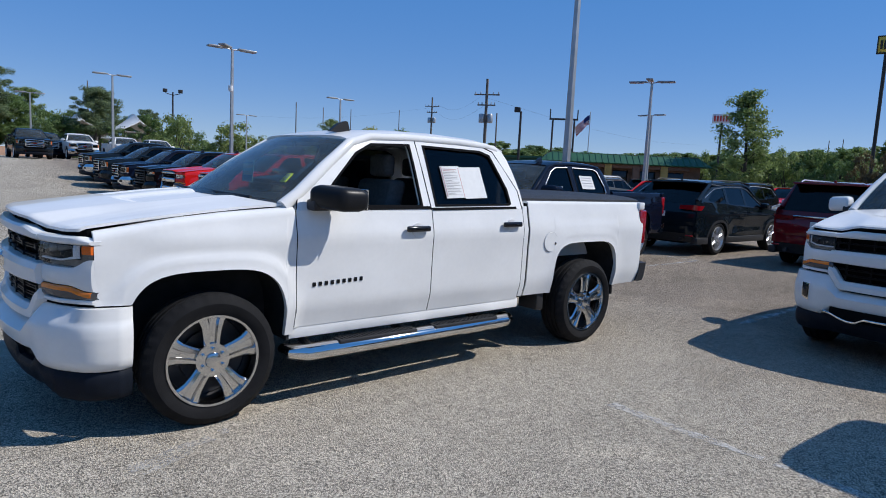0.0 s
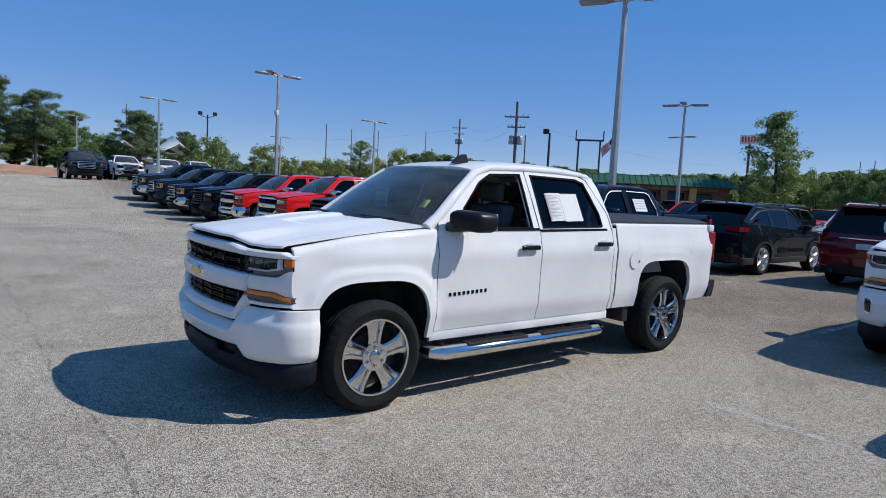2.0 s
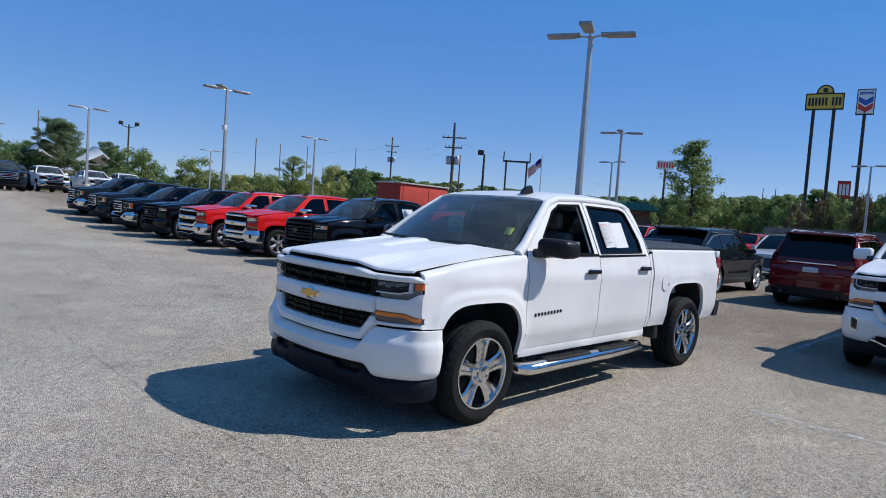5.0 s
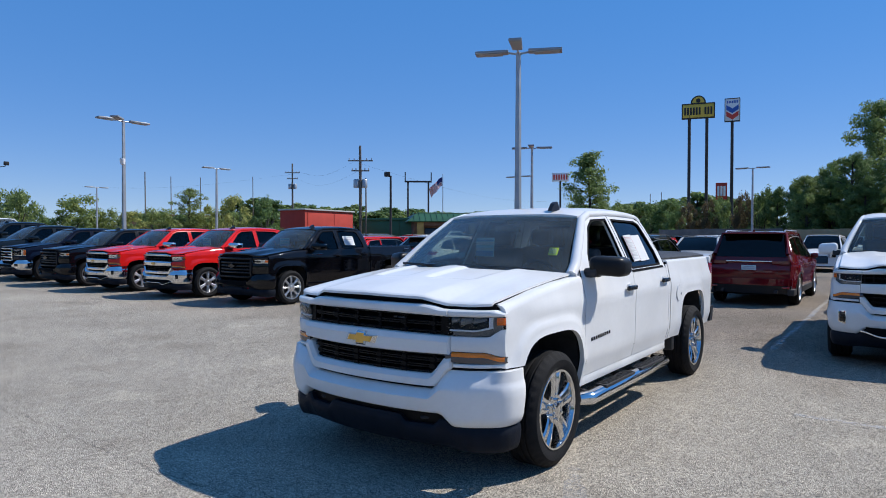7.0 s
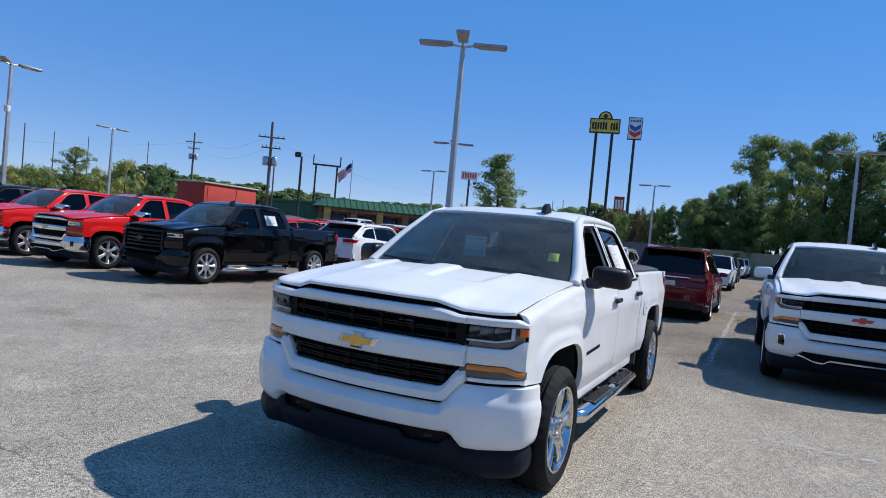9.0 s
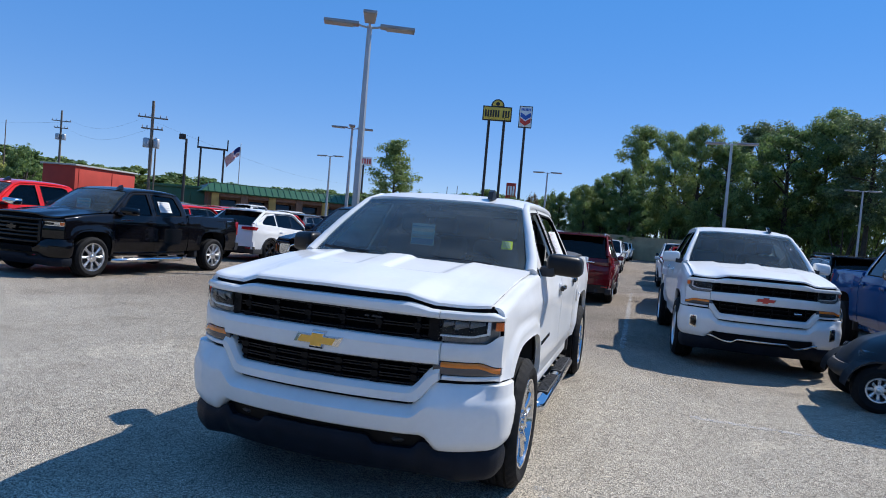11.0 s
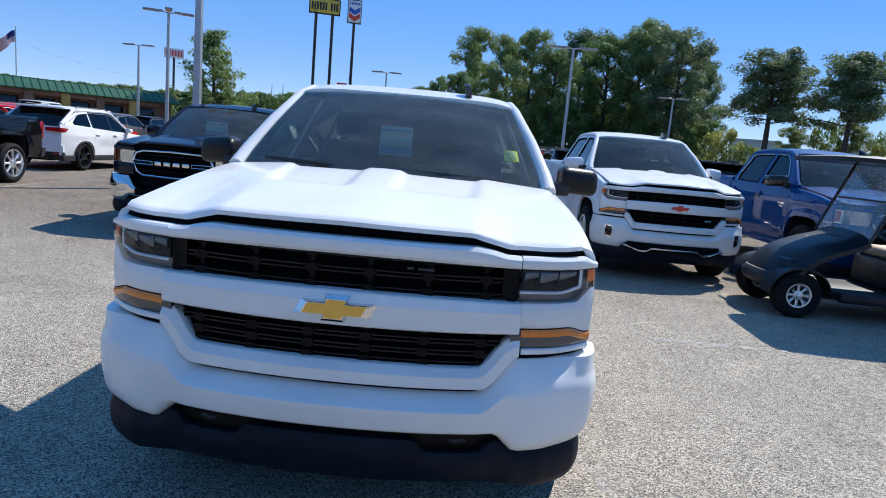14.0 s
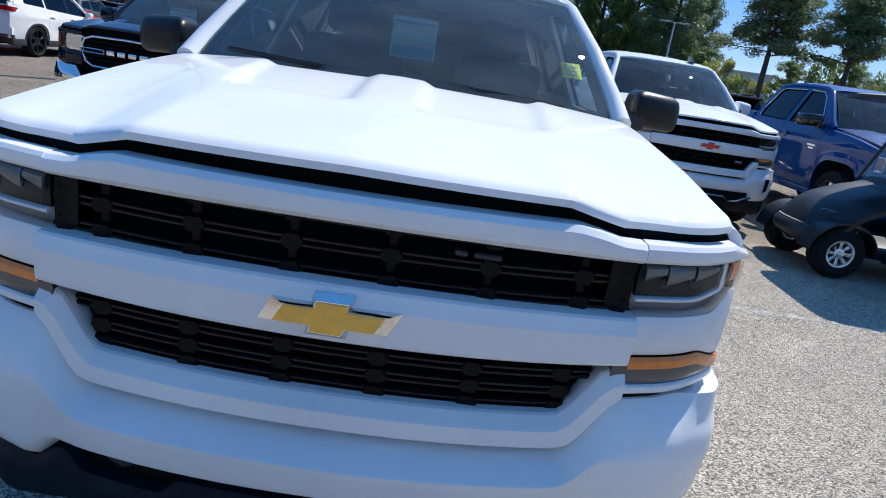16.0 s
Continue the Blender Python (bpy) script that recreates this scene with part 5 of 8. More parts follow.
def suv(name, label, at, turn, color, wb=2.90, tall=1.72, rim="alloy", group="", style="six", plate=True, chrome_bar=False, dark_roof=False, wide=0.965, rake=0.34):
    """A five-door sport utility car, nose towards -x, front axle at its origin."""
    P = M[color]
    car = tagged(new(name), label, "suv", group)
    RE = wb + 0.98
    RT = tall - 0.07

    def arch(x):
        best = 0.0
        for cx in (0.0, wb):
            d = abs(x - cx) / 0.42
            if d < 1:
                best = max(best, 0.36 + 0.40 * (1 - d ** 2.3) ** (1 / 2.3))
        return best

    def ys(x, z):
        y = table([0.25, 0.45, 0.7, 0.9, 1.05, 1.2], [0.90, 0.93, 0.955, 0.965, 0.955, 0.925])(z) * wide / 0.965
        if x < 0:
            y -= 0.14 * (-x / 0.85) ** 2
        if x > wb:
            y -= 0.10 * ((x - wb) / 0.98) ** 2.5
        for cx in (0.0, wb):
            d = math.hypot((x - cx) / 0.42, max(0, z - 0.36) / 0.40)
            if d >= 0.97:
                y += 0.022 * math.exp(-(((d - 1.0) / 0.25) ** 2))
        # Hollow flanks below a crease, and haunches over the wheels.
        y -= 0.022 * math.exp(-(((z - 0.66) / 0.10) ** 2)) * smooth((x - 0.5) / 0.25) * (1 - smooth((x - wb + 0.75) / 0.25))
        y += 0.014 * math.exp(-(((z - 0.90) / 0.09) ** 2)) * (math.exp(-(((x - wb) / 0.55) ** 2)) + math.exp(-((x / 0.55) ** 2)))
        return y + 0.012 * math.exp(-(((z - 0.95) / 0.035) ** 2))

    belt = table([-0.8, 0.5, 1.5, wb - 0.2, RE], [0.95, 1.07, 1.11, 1.18, 1.22])

    def yt(z):
        return 0.925 * wide / 0.965 - 0.40 * (z - 1.10)

    pts = [cx + 0.42 * math.cos(math.pi * k / 20) for cx in (0.0, wb) for k in range(21)]
    for s in (-1, 1):
        owners = []
        for nm, x0, x1 in (("fender", -0.72, 0.52), ("front_door", 0.528, 1.50), ("rear_door", 1.508, 2.42), ("quarter_panel", 2.428, RE - 0.06)):
            xs = sorted(set([round(lerp(x0, x1, i / 12), 4) for i in range(13)] + [round(q, 4) for q in pts if x0 < q < x1]))
            bm = bmesh.new()

            def p(u, v):
                x = lerp(x0, x1, u)
                z = lerp(max(0.42, arch(x)), belt(x), v)
                return Vector((x, s * ys(x, z), z))

            shell(bm, p, 0, 10, Vector((0, -s * 0.03, 0)), us=[(q - x0) / (x1 - x0) for q in xs])
            owners.append(part(nm, bm, P, car))
        bm = bmesh.new()
        for x0, x1 in ((0.42, wb - 0.42), (wb + 0.42, RE - 0.06), (-0.72, -0.42)):
            box(bm, x0, x1, min(s * 0.80, s * 0.945), max(s * 0.80, s * 0.945), 0.27, 0.415, 0.012)
        part("sill_cladding", bm, M["plastic"], car)
        surf = lambda x, z, s=s: Vector((x, s * yt(z), z))
        tops = RT - 0.02
        qx = RE - rake - 0.26
        for owner, c, oo in (
            (owners[1], (1.20, 1.30), [(0.52, 1.075), (0.70, 1.16), (1.28, tops - 0.05), (1.496, tops), (1.496, 1.095)]),
            (owners[2], (1.95, 1.35), [(1.504, 1.10), (1.504, tops), (2.40, tops - 0.01), (2.416, 1.135)]),
            (owners[3], (2.78, 1.36), [(2.424, 1.14), (2.424, tops - 0.01), (qx, tops - 0.05), (RE - 0.30, 1.29), (RE - 0.20, 1.19)]),
        ):
            ii = [(c[0] + (q[0] - c[0]) * 0.88, c[1] + (q[1] - c[1]) * 0.84) for q in oo]
            if owner is owners[3]:
                ii = [(c[0] + (q[0] - c[0]) * (0.86 if q[0] < c[0] else 0.60), c[1] + (q[1] - c[1]) * 0.80) for q in oo]
            bm = bmesh.new()
            ring_panel(bm, c, oo, ii, surf, (0, -s * 0.03, 0), n=40)
            part("window_frame", bm, P if owner is owners[3] else M["gloss_black"], owner)
            bm = bmesh.new()
            pane_poly(bm, c, [(c[0] + (q[0] - c[0]) * 1.02, c[1] + (q[1] - c[1]) * 1.02) for q in ii], lambda x, z, s=s: Vector((x, s * (yt(z) - 0.008), z)), (0, -s * 0.006, 0), n=32)
            part("window_pane", bm, M["dark_pane"], owner)
        bm = bmesh.new()
        outline = [(0.62, 1.115), (1.27, tops - 0.075), (1.50, tops - 0.035), (2.40, tops - 0.045), (qx - 0.05, tops - 0.10), (RE - 0.40, 1.30)]
        tube(bm, [(q[0], s * (yt(q[1]) + 0.004), q[1]) for q in outline], 0.009, 5)
        part("window_moulding", bm, M["alloy"], car)
        for cx in (0.0, wb):
            bm = bmesh.new()

            def lip(u, v):
                a = math.pi * u
                c_, q_ = math.cos(a), math.sin(a)
                rx, rz = 0.425 + 0.05 * v, 0.40 + 0.05 * v
                x = cx + rx * math.copysign(abs(c_) ** 0.87, c_)
                z = 0.36 + rz * abs(q_) ** 0.87
                return Vector((x, s * (ys(x, z) + 0.006), z))

            shell(bm, lip, 22, 1, Vector((0, -s * 0.03, 0)))
            part("arch_cladding", bm, M["plastic"], car)
        for owner, hx in ((owners[1], 1.38), (owners[2], 2.28)):
            bm = bmesh.new()
            y0 = ys(hx, 0.99)
            box(bm, hx - 0.10, hx + 0.09, min(s * (y0 + 0.01), s * (y0 + 0.04)), max(s * (y0 + 0.01), s * (y0 + 0.04)), 0.975, 1.008, 0.012, 2)
            part("door_handle", bm, P, owner)
        bm = bmesh.new()
        tube(bm, [(1.35, s * (yt(RT) - 0.02), RT + 0.045), (1.45, s * (yt(RT) - 0.03), RT + 0.085), (RE - rake - 0.42, s * (yt(RT) - 0.03), RT + 0.085), (RE - rake - 0.32, s * (yt(RT) - 0.02), RT + 0.045)], 0.016, 6)
        part("roof_rack", bm, M["plastic"] if color != "maroon" else M["alloy"], car)
        bm = bmesh.new()
        box(bm, 0.62, 0.80, min(s * 0.93, s * 1.10), max(s * 0.93, s * 1.10), 1.08, 1.21, 0.04, 3)
        part("mirror_housing", bm, P, car)
        bm = bmesh.new()
        tube(bm, [(0.42, s * 0.87, 1.05), (0.75, s * 0.82, 1.27), (1.20, s * 0.72, 1.58), (1.42, s * 0.69, RT + 0.005), (RE - rake - 0.24, s * 0.70, RT - 0.005), (RE - 0.18, s * 0.80, 1.22)], [0.04, 0.045, 0.045, 0.045, 0.045, 0.05], 8)
        part("roof_rail", bm, P, car)
        for cx in (0.0, wb):
            wheel_well(car, cx, 0.43, s, 0.55, 0.91, 0.36, 0.42)
            wheel(car, cx, s * 0.845, s, r=0.382, rim=0.282, style=style, rim_mat=M[rim], width=0.235, detail=1)
        # Tail lamp wraps round the corner.
        z0, z1 = (1.015, 1.145) if rake > 0.5 else (0.985, 1.085)
        bm = bmesh.new()
        shell(bm, lambda u, v: Vector((lerp(RE + 0.012, RE - (0.46 if rake > 0.5 else 0.36), smooth((u - 0.45) / 0.55)), s * lerp(0.50, 0.895 * wide / 0.965 + 0.012, min(1, u / 0.62) ** 0.8), lerp(z0 + 0.02 * (1 - u), z1 - 0.045 * abs(u - 0.5) - 0.02 * u, v))), 14, 2, lambda q: Vector((-0.06, -s * 0.03, 0)))
        tl = part("tail_lamp", bm, M["red_lens" if rake > 0.5 else "dark_lens"], car)
        bm = bmesh.new()
        box(bm, RE - 0.02, RE + 0.022, min(s * 0.70, s * 0.86), max(s * 0.70, s * 0.86), 0.44, 0.475, 0.008, 1)
        part("reflector", bm, M["red_lens"], tl)
        bm = bmesh.new()
        shell(bm, lambda u, v: Vector((lerp(-0.90, -0.52, u ** 1.3), s * lerp(0.42, 0.87, u ** 0.6), lerp(0.72, 0.86, v))), 8, 2, Vector((0.05, -s * 0.02, 0)))
        part("headlamp", bm, M["chrome"], car)

    # Hood, windscreen, roof.
    def hood(u, v):
        y = lerp(-0.86, 0.86, v)
        a = abs(y) / 0.86
        x = lerp(-0.86 + 0.22 * a ** 3, 0.50 - 0.16 * (1 - a * a), u)
        return Vector((x, y * (0.90 + 0.10 * u), lerp(0.88, 1.07, u ** 0.7) + 0.035 * (1 - a * a)))

    bm = bmesh.new()
    shell(bm, hood, 14, 14, Vector((0, 0, -0.03)))
    part("hood", bm, P, car)
    bm = bmesh.new()
    shell(bm, lambda u, v: Vector((lerp(0.46 - 0.16 * (1 - (2 * u - 1) ** 2), 1.34 - 0.06 * (1 - (2 * u - 1) ** 2), v), lerp(-1, 1, u) * lerp(0.83, 0.68, v), lerp(1.08, RT + 0.02, v) + 0.03 * math.sin(math.pi * v))), 12, 6, Vector((0.01, 0, -0.006)))
    part("windscreen", bm, M["dark_pane"], car)

    def roof(u, v):
        y = lerp(-0.70, 0.70, v)
        a = abs(y) / 0.70
        x = lerp(1.30, RE - rake - 0.08, u)
        return Vector((x, y, RT + 0.02 + 0.05 * math.sin(math.pi * (0.15 + 0.75 * u)) + 0.02 * (1 - a * a) - 0.02 * a ** 8))

    bm = bmesh.new()
    shell(bm, roof, 12, 14, Vector((0, 0, -0.03)))
    part("roof", bm, M["gloss_black"] if dark_roof else P, car)
    bm = bmesh.new()
    box(bm, RE - rake - 0.16, RE - rake + 0.12, -0.66, 0.66, RT - 0.005, RT + 0.035, 0.014)
    part("spoiler", bm, P, car)
    bm = bmesh.new()
    box(bm, RE - rake - 0.27, RE - rake - 0.22, -0.02, 0.02, RT + 0.04, RT + 0.10, 0.01)
    part("aerial_fin", bm, P, car)
    # Rear: glass, hatch, bumper, plate.
    bm = bmesh.new()
    shell(bm, lambda u, v: Vector((lerp(RE - 0.09, RE - rake - 0.06, v) - 0.05 * (2 * u - 1) ** 2, lerp(-1, 1, u) * lerp(0.76, 0.66, v), lerp(1.16, RT + 0.005, v))), 10, 4, Vector((-0.01, 0, 0)))
    part("rear_window", bm, M["dark_pane"], car)
    bm = bmesh.new()
    shell(bm, lambda u, v: Vector((RE - 0.07 * (2 * u - 1) ** 2 - 0.10 * v ** 3 + 0.02 * math.sin(math.pi * v), lerp(-0.86, 0.86, u), lerp(0.60, 1.17, v))), 14, 8, Vector((-0.05, 0, 0)))
    hatch = part("tailgate", bm, P, car)
    bm = bmesh.new()
    shell(bm, lambda u, v: Vector((RE + 0.05 - 0.14 * abs(2 * u - 1) ** 3, lerp(-0.90, 0.90, u), lerp(0.50, 0.66, v))), 14, 4, Vector((-0.09, 0, 0)))
    part("rear_bumper", bm, P, car)
    bm = bmesh.new()
    shell(bm, lambda u, v: Vector((RE + 0.03 - 0.14 * abs(2 * u - 1) ** 3 - 0.08 * (1 - v), lerp(-0.88, 0.88, u), lerp(0.30, 0.51, v))), 14, 4, Vector((-0.09, 0, 0)))
    part("lower_bumper", bm, M["plastic"], car)
    for s in (-1, 1):
        bm = bmesh.new()
        tube(bm, [(RE - 0.25, s * 0.58, 0.36), (RE + 0.03, s * 0.58, 0.36)], 0.04, 10)
        part("exhaust", bm, M["dark_metal"], car)
    if chrome_bar:
        bm = bmesh.new()
        box(bm, RE - 0.03, RE + 0.035, -0.50, 0.50, 1.045, 1.075, 0.008, 1)
        part("chrome_strip", bm, M["chrome"], hatch)
    if plate:
        bm = bmesh.new()
        box(bm, RE + 0.012, RE + 0.032, -0.16, 0.16, 0.85, 0.965, 0.008, 1)
        pl = part("number_plate", bm, M["paper"], hatch, "white plate with grey bars")
        for z0, z1, w in ((0.925, 0.945, 0.11), (0.875, 0.91, 0.13)):
            bm = bmesh.new()
            box(bm, RE + 0.032, RE + 0.035, -w, w, z0, z1)
            part("plate_bar", bm, M["print_grey"], pl)
    # Front fascia and dark underside.
    bm = bmesh.new()
    shell(bm, lambda u, v: Vector((-0.92 + 0.26 * abs(2 * u - 1) ** 3 + 0.05 * v, lerp(-0.86, 0.86, u), lerp(0.30, 0.90, v))), 14, 8, Vector((0.05, 0, 0)))
    part("front_bumper", bm, P, car)
    bm = bmesh.new()
    shell(bm, lambda u, v: Vector((-0.945 + 0.05 * abs(2 * u - 1) ** 3 + 0.05 * v, lerp(-0.42, 0.42, u), lerp(0.42, 0.78, v))), 8, 6, Vector((0.05, 0, 0)))
    part("grille_net", bm, M["gloss_black"], car)
    bm = bmesh.new()
    box(bm, -0.75, RE - 0.15, -0.54, 0.54, 0.26, 0.80, 0.02)
    box(bm, 0.45, wb - 0.45, -0.86, 0.86, 0.28, 0.60, 0.02)
    part("chassis", bm, M["matt_black"], car)
    for sx, sy in ((1.45, -0.40), (1.45, 0.40), (2.35, -0.40), (2.35, 0.40)):
        bm = bmesh.new()
        box(bm, sx - 0.4, sx + 0.1, sy - 0.25, sy + 0.25, 0.60, 0.80, 0.05)
        box(bm, sx, sx + 0.16, sy - 0.24, sy + 0.24, 0.78, 1.30, 0.05)
        box(bm, sx + 0.06, sx + 0.15, sy - 0.12, sy + 0.12, 1.32, 1.48, 0.03)
        part("seat", bm, M["seat"], car)
    car.matrix_world = pose(at[0], at[1], lot_height(*at), 0, 0, turn)
    return car


def golf_cart(at, turn):
    """Two-row cart, nose towards -x, front axle at its origin."""
    car = tagged(new("golf_cart"), "dark teal golf cart with tan seats and clear folding windscreen", "golf cart")
    bm = bmesh.new()

    def cowl(u, v):
        y = lerp(-0.56, 0.56, v)
        a = abs(y) / 0.56
        x = lerp(-0.30 + 0.20 * a ** 3, 0.64, u)
        z = table([0, 0.10, 0.28, 0.6, 0.9, 1.0], [0.40, 0.56, 0.70, 0.82, 0.90, 0.96])(u) + 0.03 * (1 - a * a) - 0.05 * a ** 6
        return Vector((x, y, z))

    shell(bm, cowl, 12, 14, Vector((0.02, 0, -0.05)))
    part("front_cowl", bm, M["cart"], car)
    for s in (-1, 1):
        bm = bmesh.new()

        def fender(u, v):
            a = math.pi * lerp(0.02, 0.98, u)
            return Vector((0.0 - 0.33 * math.cos(a), s * lerp(0.34, 0.60, v), 0.26 + 0.31 * math.sin(a)))

        shell(bm, fender, 14, 4, Vector((0, 0, -0.02)))
        part("front_fender", bm, M["cart"], car)
        bm = bmesh.new()
        shell(bm, lambda u, v: Vector((1.66 - 0.36 * math.cos(math.pi * u), s * lerp(0.34, 0.60, v), 0.30 + 0.33 * math.sin(math.pi * u))), 14, 4, Vector((0, 0, -0.02)))
        part("rear_fender", bm, M["cart"], car)
        for cx in (0.0, 1.66):
            wheel(car, cx, s * 0.475, s, r=0.255, rim=0.140, style="multi", rim_mat=M["alloy"], width=0.20, detail=1)
        bm = bmesh.new()
        box(bm, -0.19, -0.02, min(s * 0.24, s * 0.46), max(s * 0.24, s * 0.46), 0.52, 0.62, 0.025, 2, taper=lambda q: Vector((q.x + 0.5 * (q.z - 0.52) + 0.10 * (abs(q.y) - 0.24), q.y, q.z + 0.02)))
        part("headlamp", bm, M["lens"], car)
        bm = bmesh.new()
        tube(bm, [(0.62, s * 0.58, 0.90), (0.78, s * 0.58, 1.30), (0.98, s * 0.57, 1.79)], 0.020, 8)
        part("front_post", bm, M["plastic"], car)
        bm = bmesh.new()
        tube(bm, [(1.98, s * 0.52, 0.75), (1.95, s * 0.53, 1.78)], 0.018, 8)
        part("rear_post", bm, M["plastic"], car)
        bm = bmesh.new()
        box(bm, 0.42, 1.35, min(s * 0.50, s * 0.60), max(s * 0.50, s * 0.60), 0.22, 0.34, 0.03)
        part("side_sill", bm, M["cart"], car)
    bm = bmesh.new()
    shell(bm, lambda u, v: Vector((-0.31 + 0.24 * abs(2 * u - 1) ** 3 - 0.05 * math.sin(math.pi * v), lerp(-0.50, 0.50, u), lerp(0.30, 0.46, v))), 14, 6, Vector((0.06, 0, 0)))
    part("front_bumper", bm, M["plastic"], car)
    bm = bmesh.new()
    shell(bm, lambda u, v: Vector((lerp(0.63, 0.97, v), lerp(-0.56, 0.56, u), lerp(0.94, 1.76, v))), 4, 4, Vector((0.006, 0, -0.003)))
    ws = part("windscreen", bm, M["clear_sheet"], car)
    bm = bmesh.new()
    tube(bm, [(0.763, -0.53, 1.34), (0.763, 0.53, 1.34)], 0.012, 6)
    part("windscreen_hinge", bm, M["plastic"], ws)
    bm = bmesh.new()
    shell(bm, lambda u, v: Vector((1.215 + 1.035 * (2 * u - 1) * math.sqrt(1 - 0.10 * (2 * v - 1) ** 6), 0.68 * (2 * v - 1) * math.sqrt(1 - 0.22 * (2 * u - 1) ** 8), 1.78 + 0.05 * math.sin(math.pi * u) ** 0.5 * (1 - abs(2 * v - 1) ** 4))), 16, 14, Vector((0, 0, -0.045)))
    part("canopy", bm, M["cart"], car, "dark blue canopy roof")
    bm = bmesh.new()
    box(bm, -0.15, 2.0, -0.42, 0.42, 0.22, 0.34, 0.03)
    box(bm, 1.10, 2.20, -0.55, 0.55, 0.34, 0.68, 0.06)
    part("cart_body", bm, M["cart"], car)
    for sx in (1.15,):
        bm = bmesh.new()
        box(bm, sx, sx + 0.48, -0.52, 0.52, 0.68, 0.80, 0.05, 3)
        seat = part("seat_cushion", bm, M["tan_vinyl"], car, "tan vinyl bench seat")
        bm = bmesh.new()
        box(bm, sx + 0.44, sx + 0.56, -0.50, 0.50, 0.84, 1.20, 0.05, 3)
        part("seat_back", bm, M["tan_vinyl"], seat)
    bm = bmesh.new()
    ring = [(0.96 - 0.09 * math.cos(2 * math.pi * k / 20), -0.25 + 0.17 * math.sin(2 * math.pi * k / 20), 1.02 + 0.13 * math.cos(2 * math.pi * k / 20)) for k in range(21)]
    tube(bm, ring, 0.014, 6)
    tube(bm, [(0.70, -0.25, 0.82), (0.96, -0.25, 1.02)], 0.018, 6)
    part("steering_wheel", bm, M["gloss_black"], car)
    car.matrix_world = pose(at[0], at[1], lot_height(*at), 0, 0, turn)
    return car


# ---- street furniture ----
def lamp_post(at, h=7.1, heads=(0, 180), turn=0.0, label="galvanised steel lot light with flat lamp heads"):
    post = tagged(new("lot_lamp"), label, "street lamp", "lot lamps")
    bm = bmesh.new()
    lathe(bm, [(0.001, 0), (0.24, 0), (0.24, 0.72), (0.22, 0.75), (0.001, 0.75)], 20, axis="z")
    part("base", bm, M["cream"], post)
    bm = bmesh.new()
    r0, r1 = 0.085, 0.055
    box(bm, -r0, r0, -r0, r0, 0.75, h, 0.012, 1, taper=lambda q: Vector((q.x * (r1 / r0 if q.z > 1 else 1), q.y * (r1 / r0 if q.z > 1 else 1), q.z)))
    part("pole", bm, M["pole"], post)
    for a in heads:
        m = Matrix.Rotation(radians(a), 4, "Z")
        bm = bmesh.new()
        tube(bm, [(0.04, 0, h - 0.05), (0.22, 0, h - 0.02), (0.32, 0, h)], 0.03, 8)
        bm.transform(m)
        arm = part("arm", bm, M["pole"], post)
        bm = bmesh.new()
        box(bm, 0.28, 1.22, -0.18, 0.18, h - 0.03, h + 0.06, 0.025, 2, taper=lambda q: Vector((q.x, q.y * (1.0 if q.x > 0.6 else 0.75), q.z - 0.02 * (q.x - 0.28))))
        bm.transform(m)
        hd = part("lamp_head", bm, M["lamp_head"], arm)
        bm = bmesh.new()
        box(bm, 0.45, 1.16, -0.14, 0.14, h - 0.055, h - 0.042, 0.004, 1)
        bm.transform(m)
        part("lamp_glass", bm, M["headliner"], arm)
    post.matrix_world = pose(at[0], at[1], lot_height(*at), 0, 0, turn)
    return post


def utility_pole(at, h, turn=0.0, arms=True, z0=0.0):
    po = tagged(new("utility_pole"), "weathered wooden utility pole with crossarms and transformers" if arms else "slim bare wooden pole above the trees", "utility pole", "utility poles")
    slim = 1.0 if arms else 0.62
    bm = bmesh.new()
    tube(bm, [(0, 0, 0), (0.02, 0, h * 0.5), (0.0, 0.03, h)], [0.19 * slim, 0.16 * slim, 0.12 * slim], 10)
    part("pole", bm, M["wood_pole"], po)
    if arms:
        for z, w in ((h - 1.5, 1.25), (h - 2.5, 0.9)):
            bm = bmesh.new()
            box(bm, -0.06, 0.06, -w, w, z - 0.06, z + 0.06, 0.01, 1)
            arm = part("crossarm", bm, M["wood_pole"], po)
            for k in (-0.9, -0.5, 0.5, 0.9):
                bm = bmesh.new()
                lathe(bm, [(0.001, 0), (0.05, 0.0), (0.06, 0.08), (0.035, 0.16), (0.05, 0.2), (0.001, 0.24)], 8, (0, k * w, z + 0.06), "z")
                part("insulator", bm, M["pole"], arm)
        for s in (-1, 1):
            bm = bmesh.new()
            lathe(bm, [(0.001, 0), (0.26, 0.0), (0.28, 0.1), (0.28, 0.75), (0.22, 0.85), (0.001, 0.88)], 14, (0, s * 0.42, h - 4.2), "z")
            part("transformer", bm, M["pole"], po)
    po.matrix_world = pose(at[0], at[1], z0, 0, 0, turn)
    return po


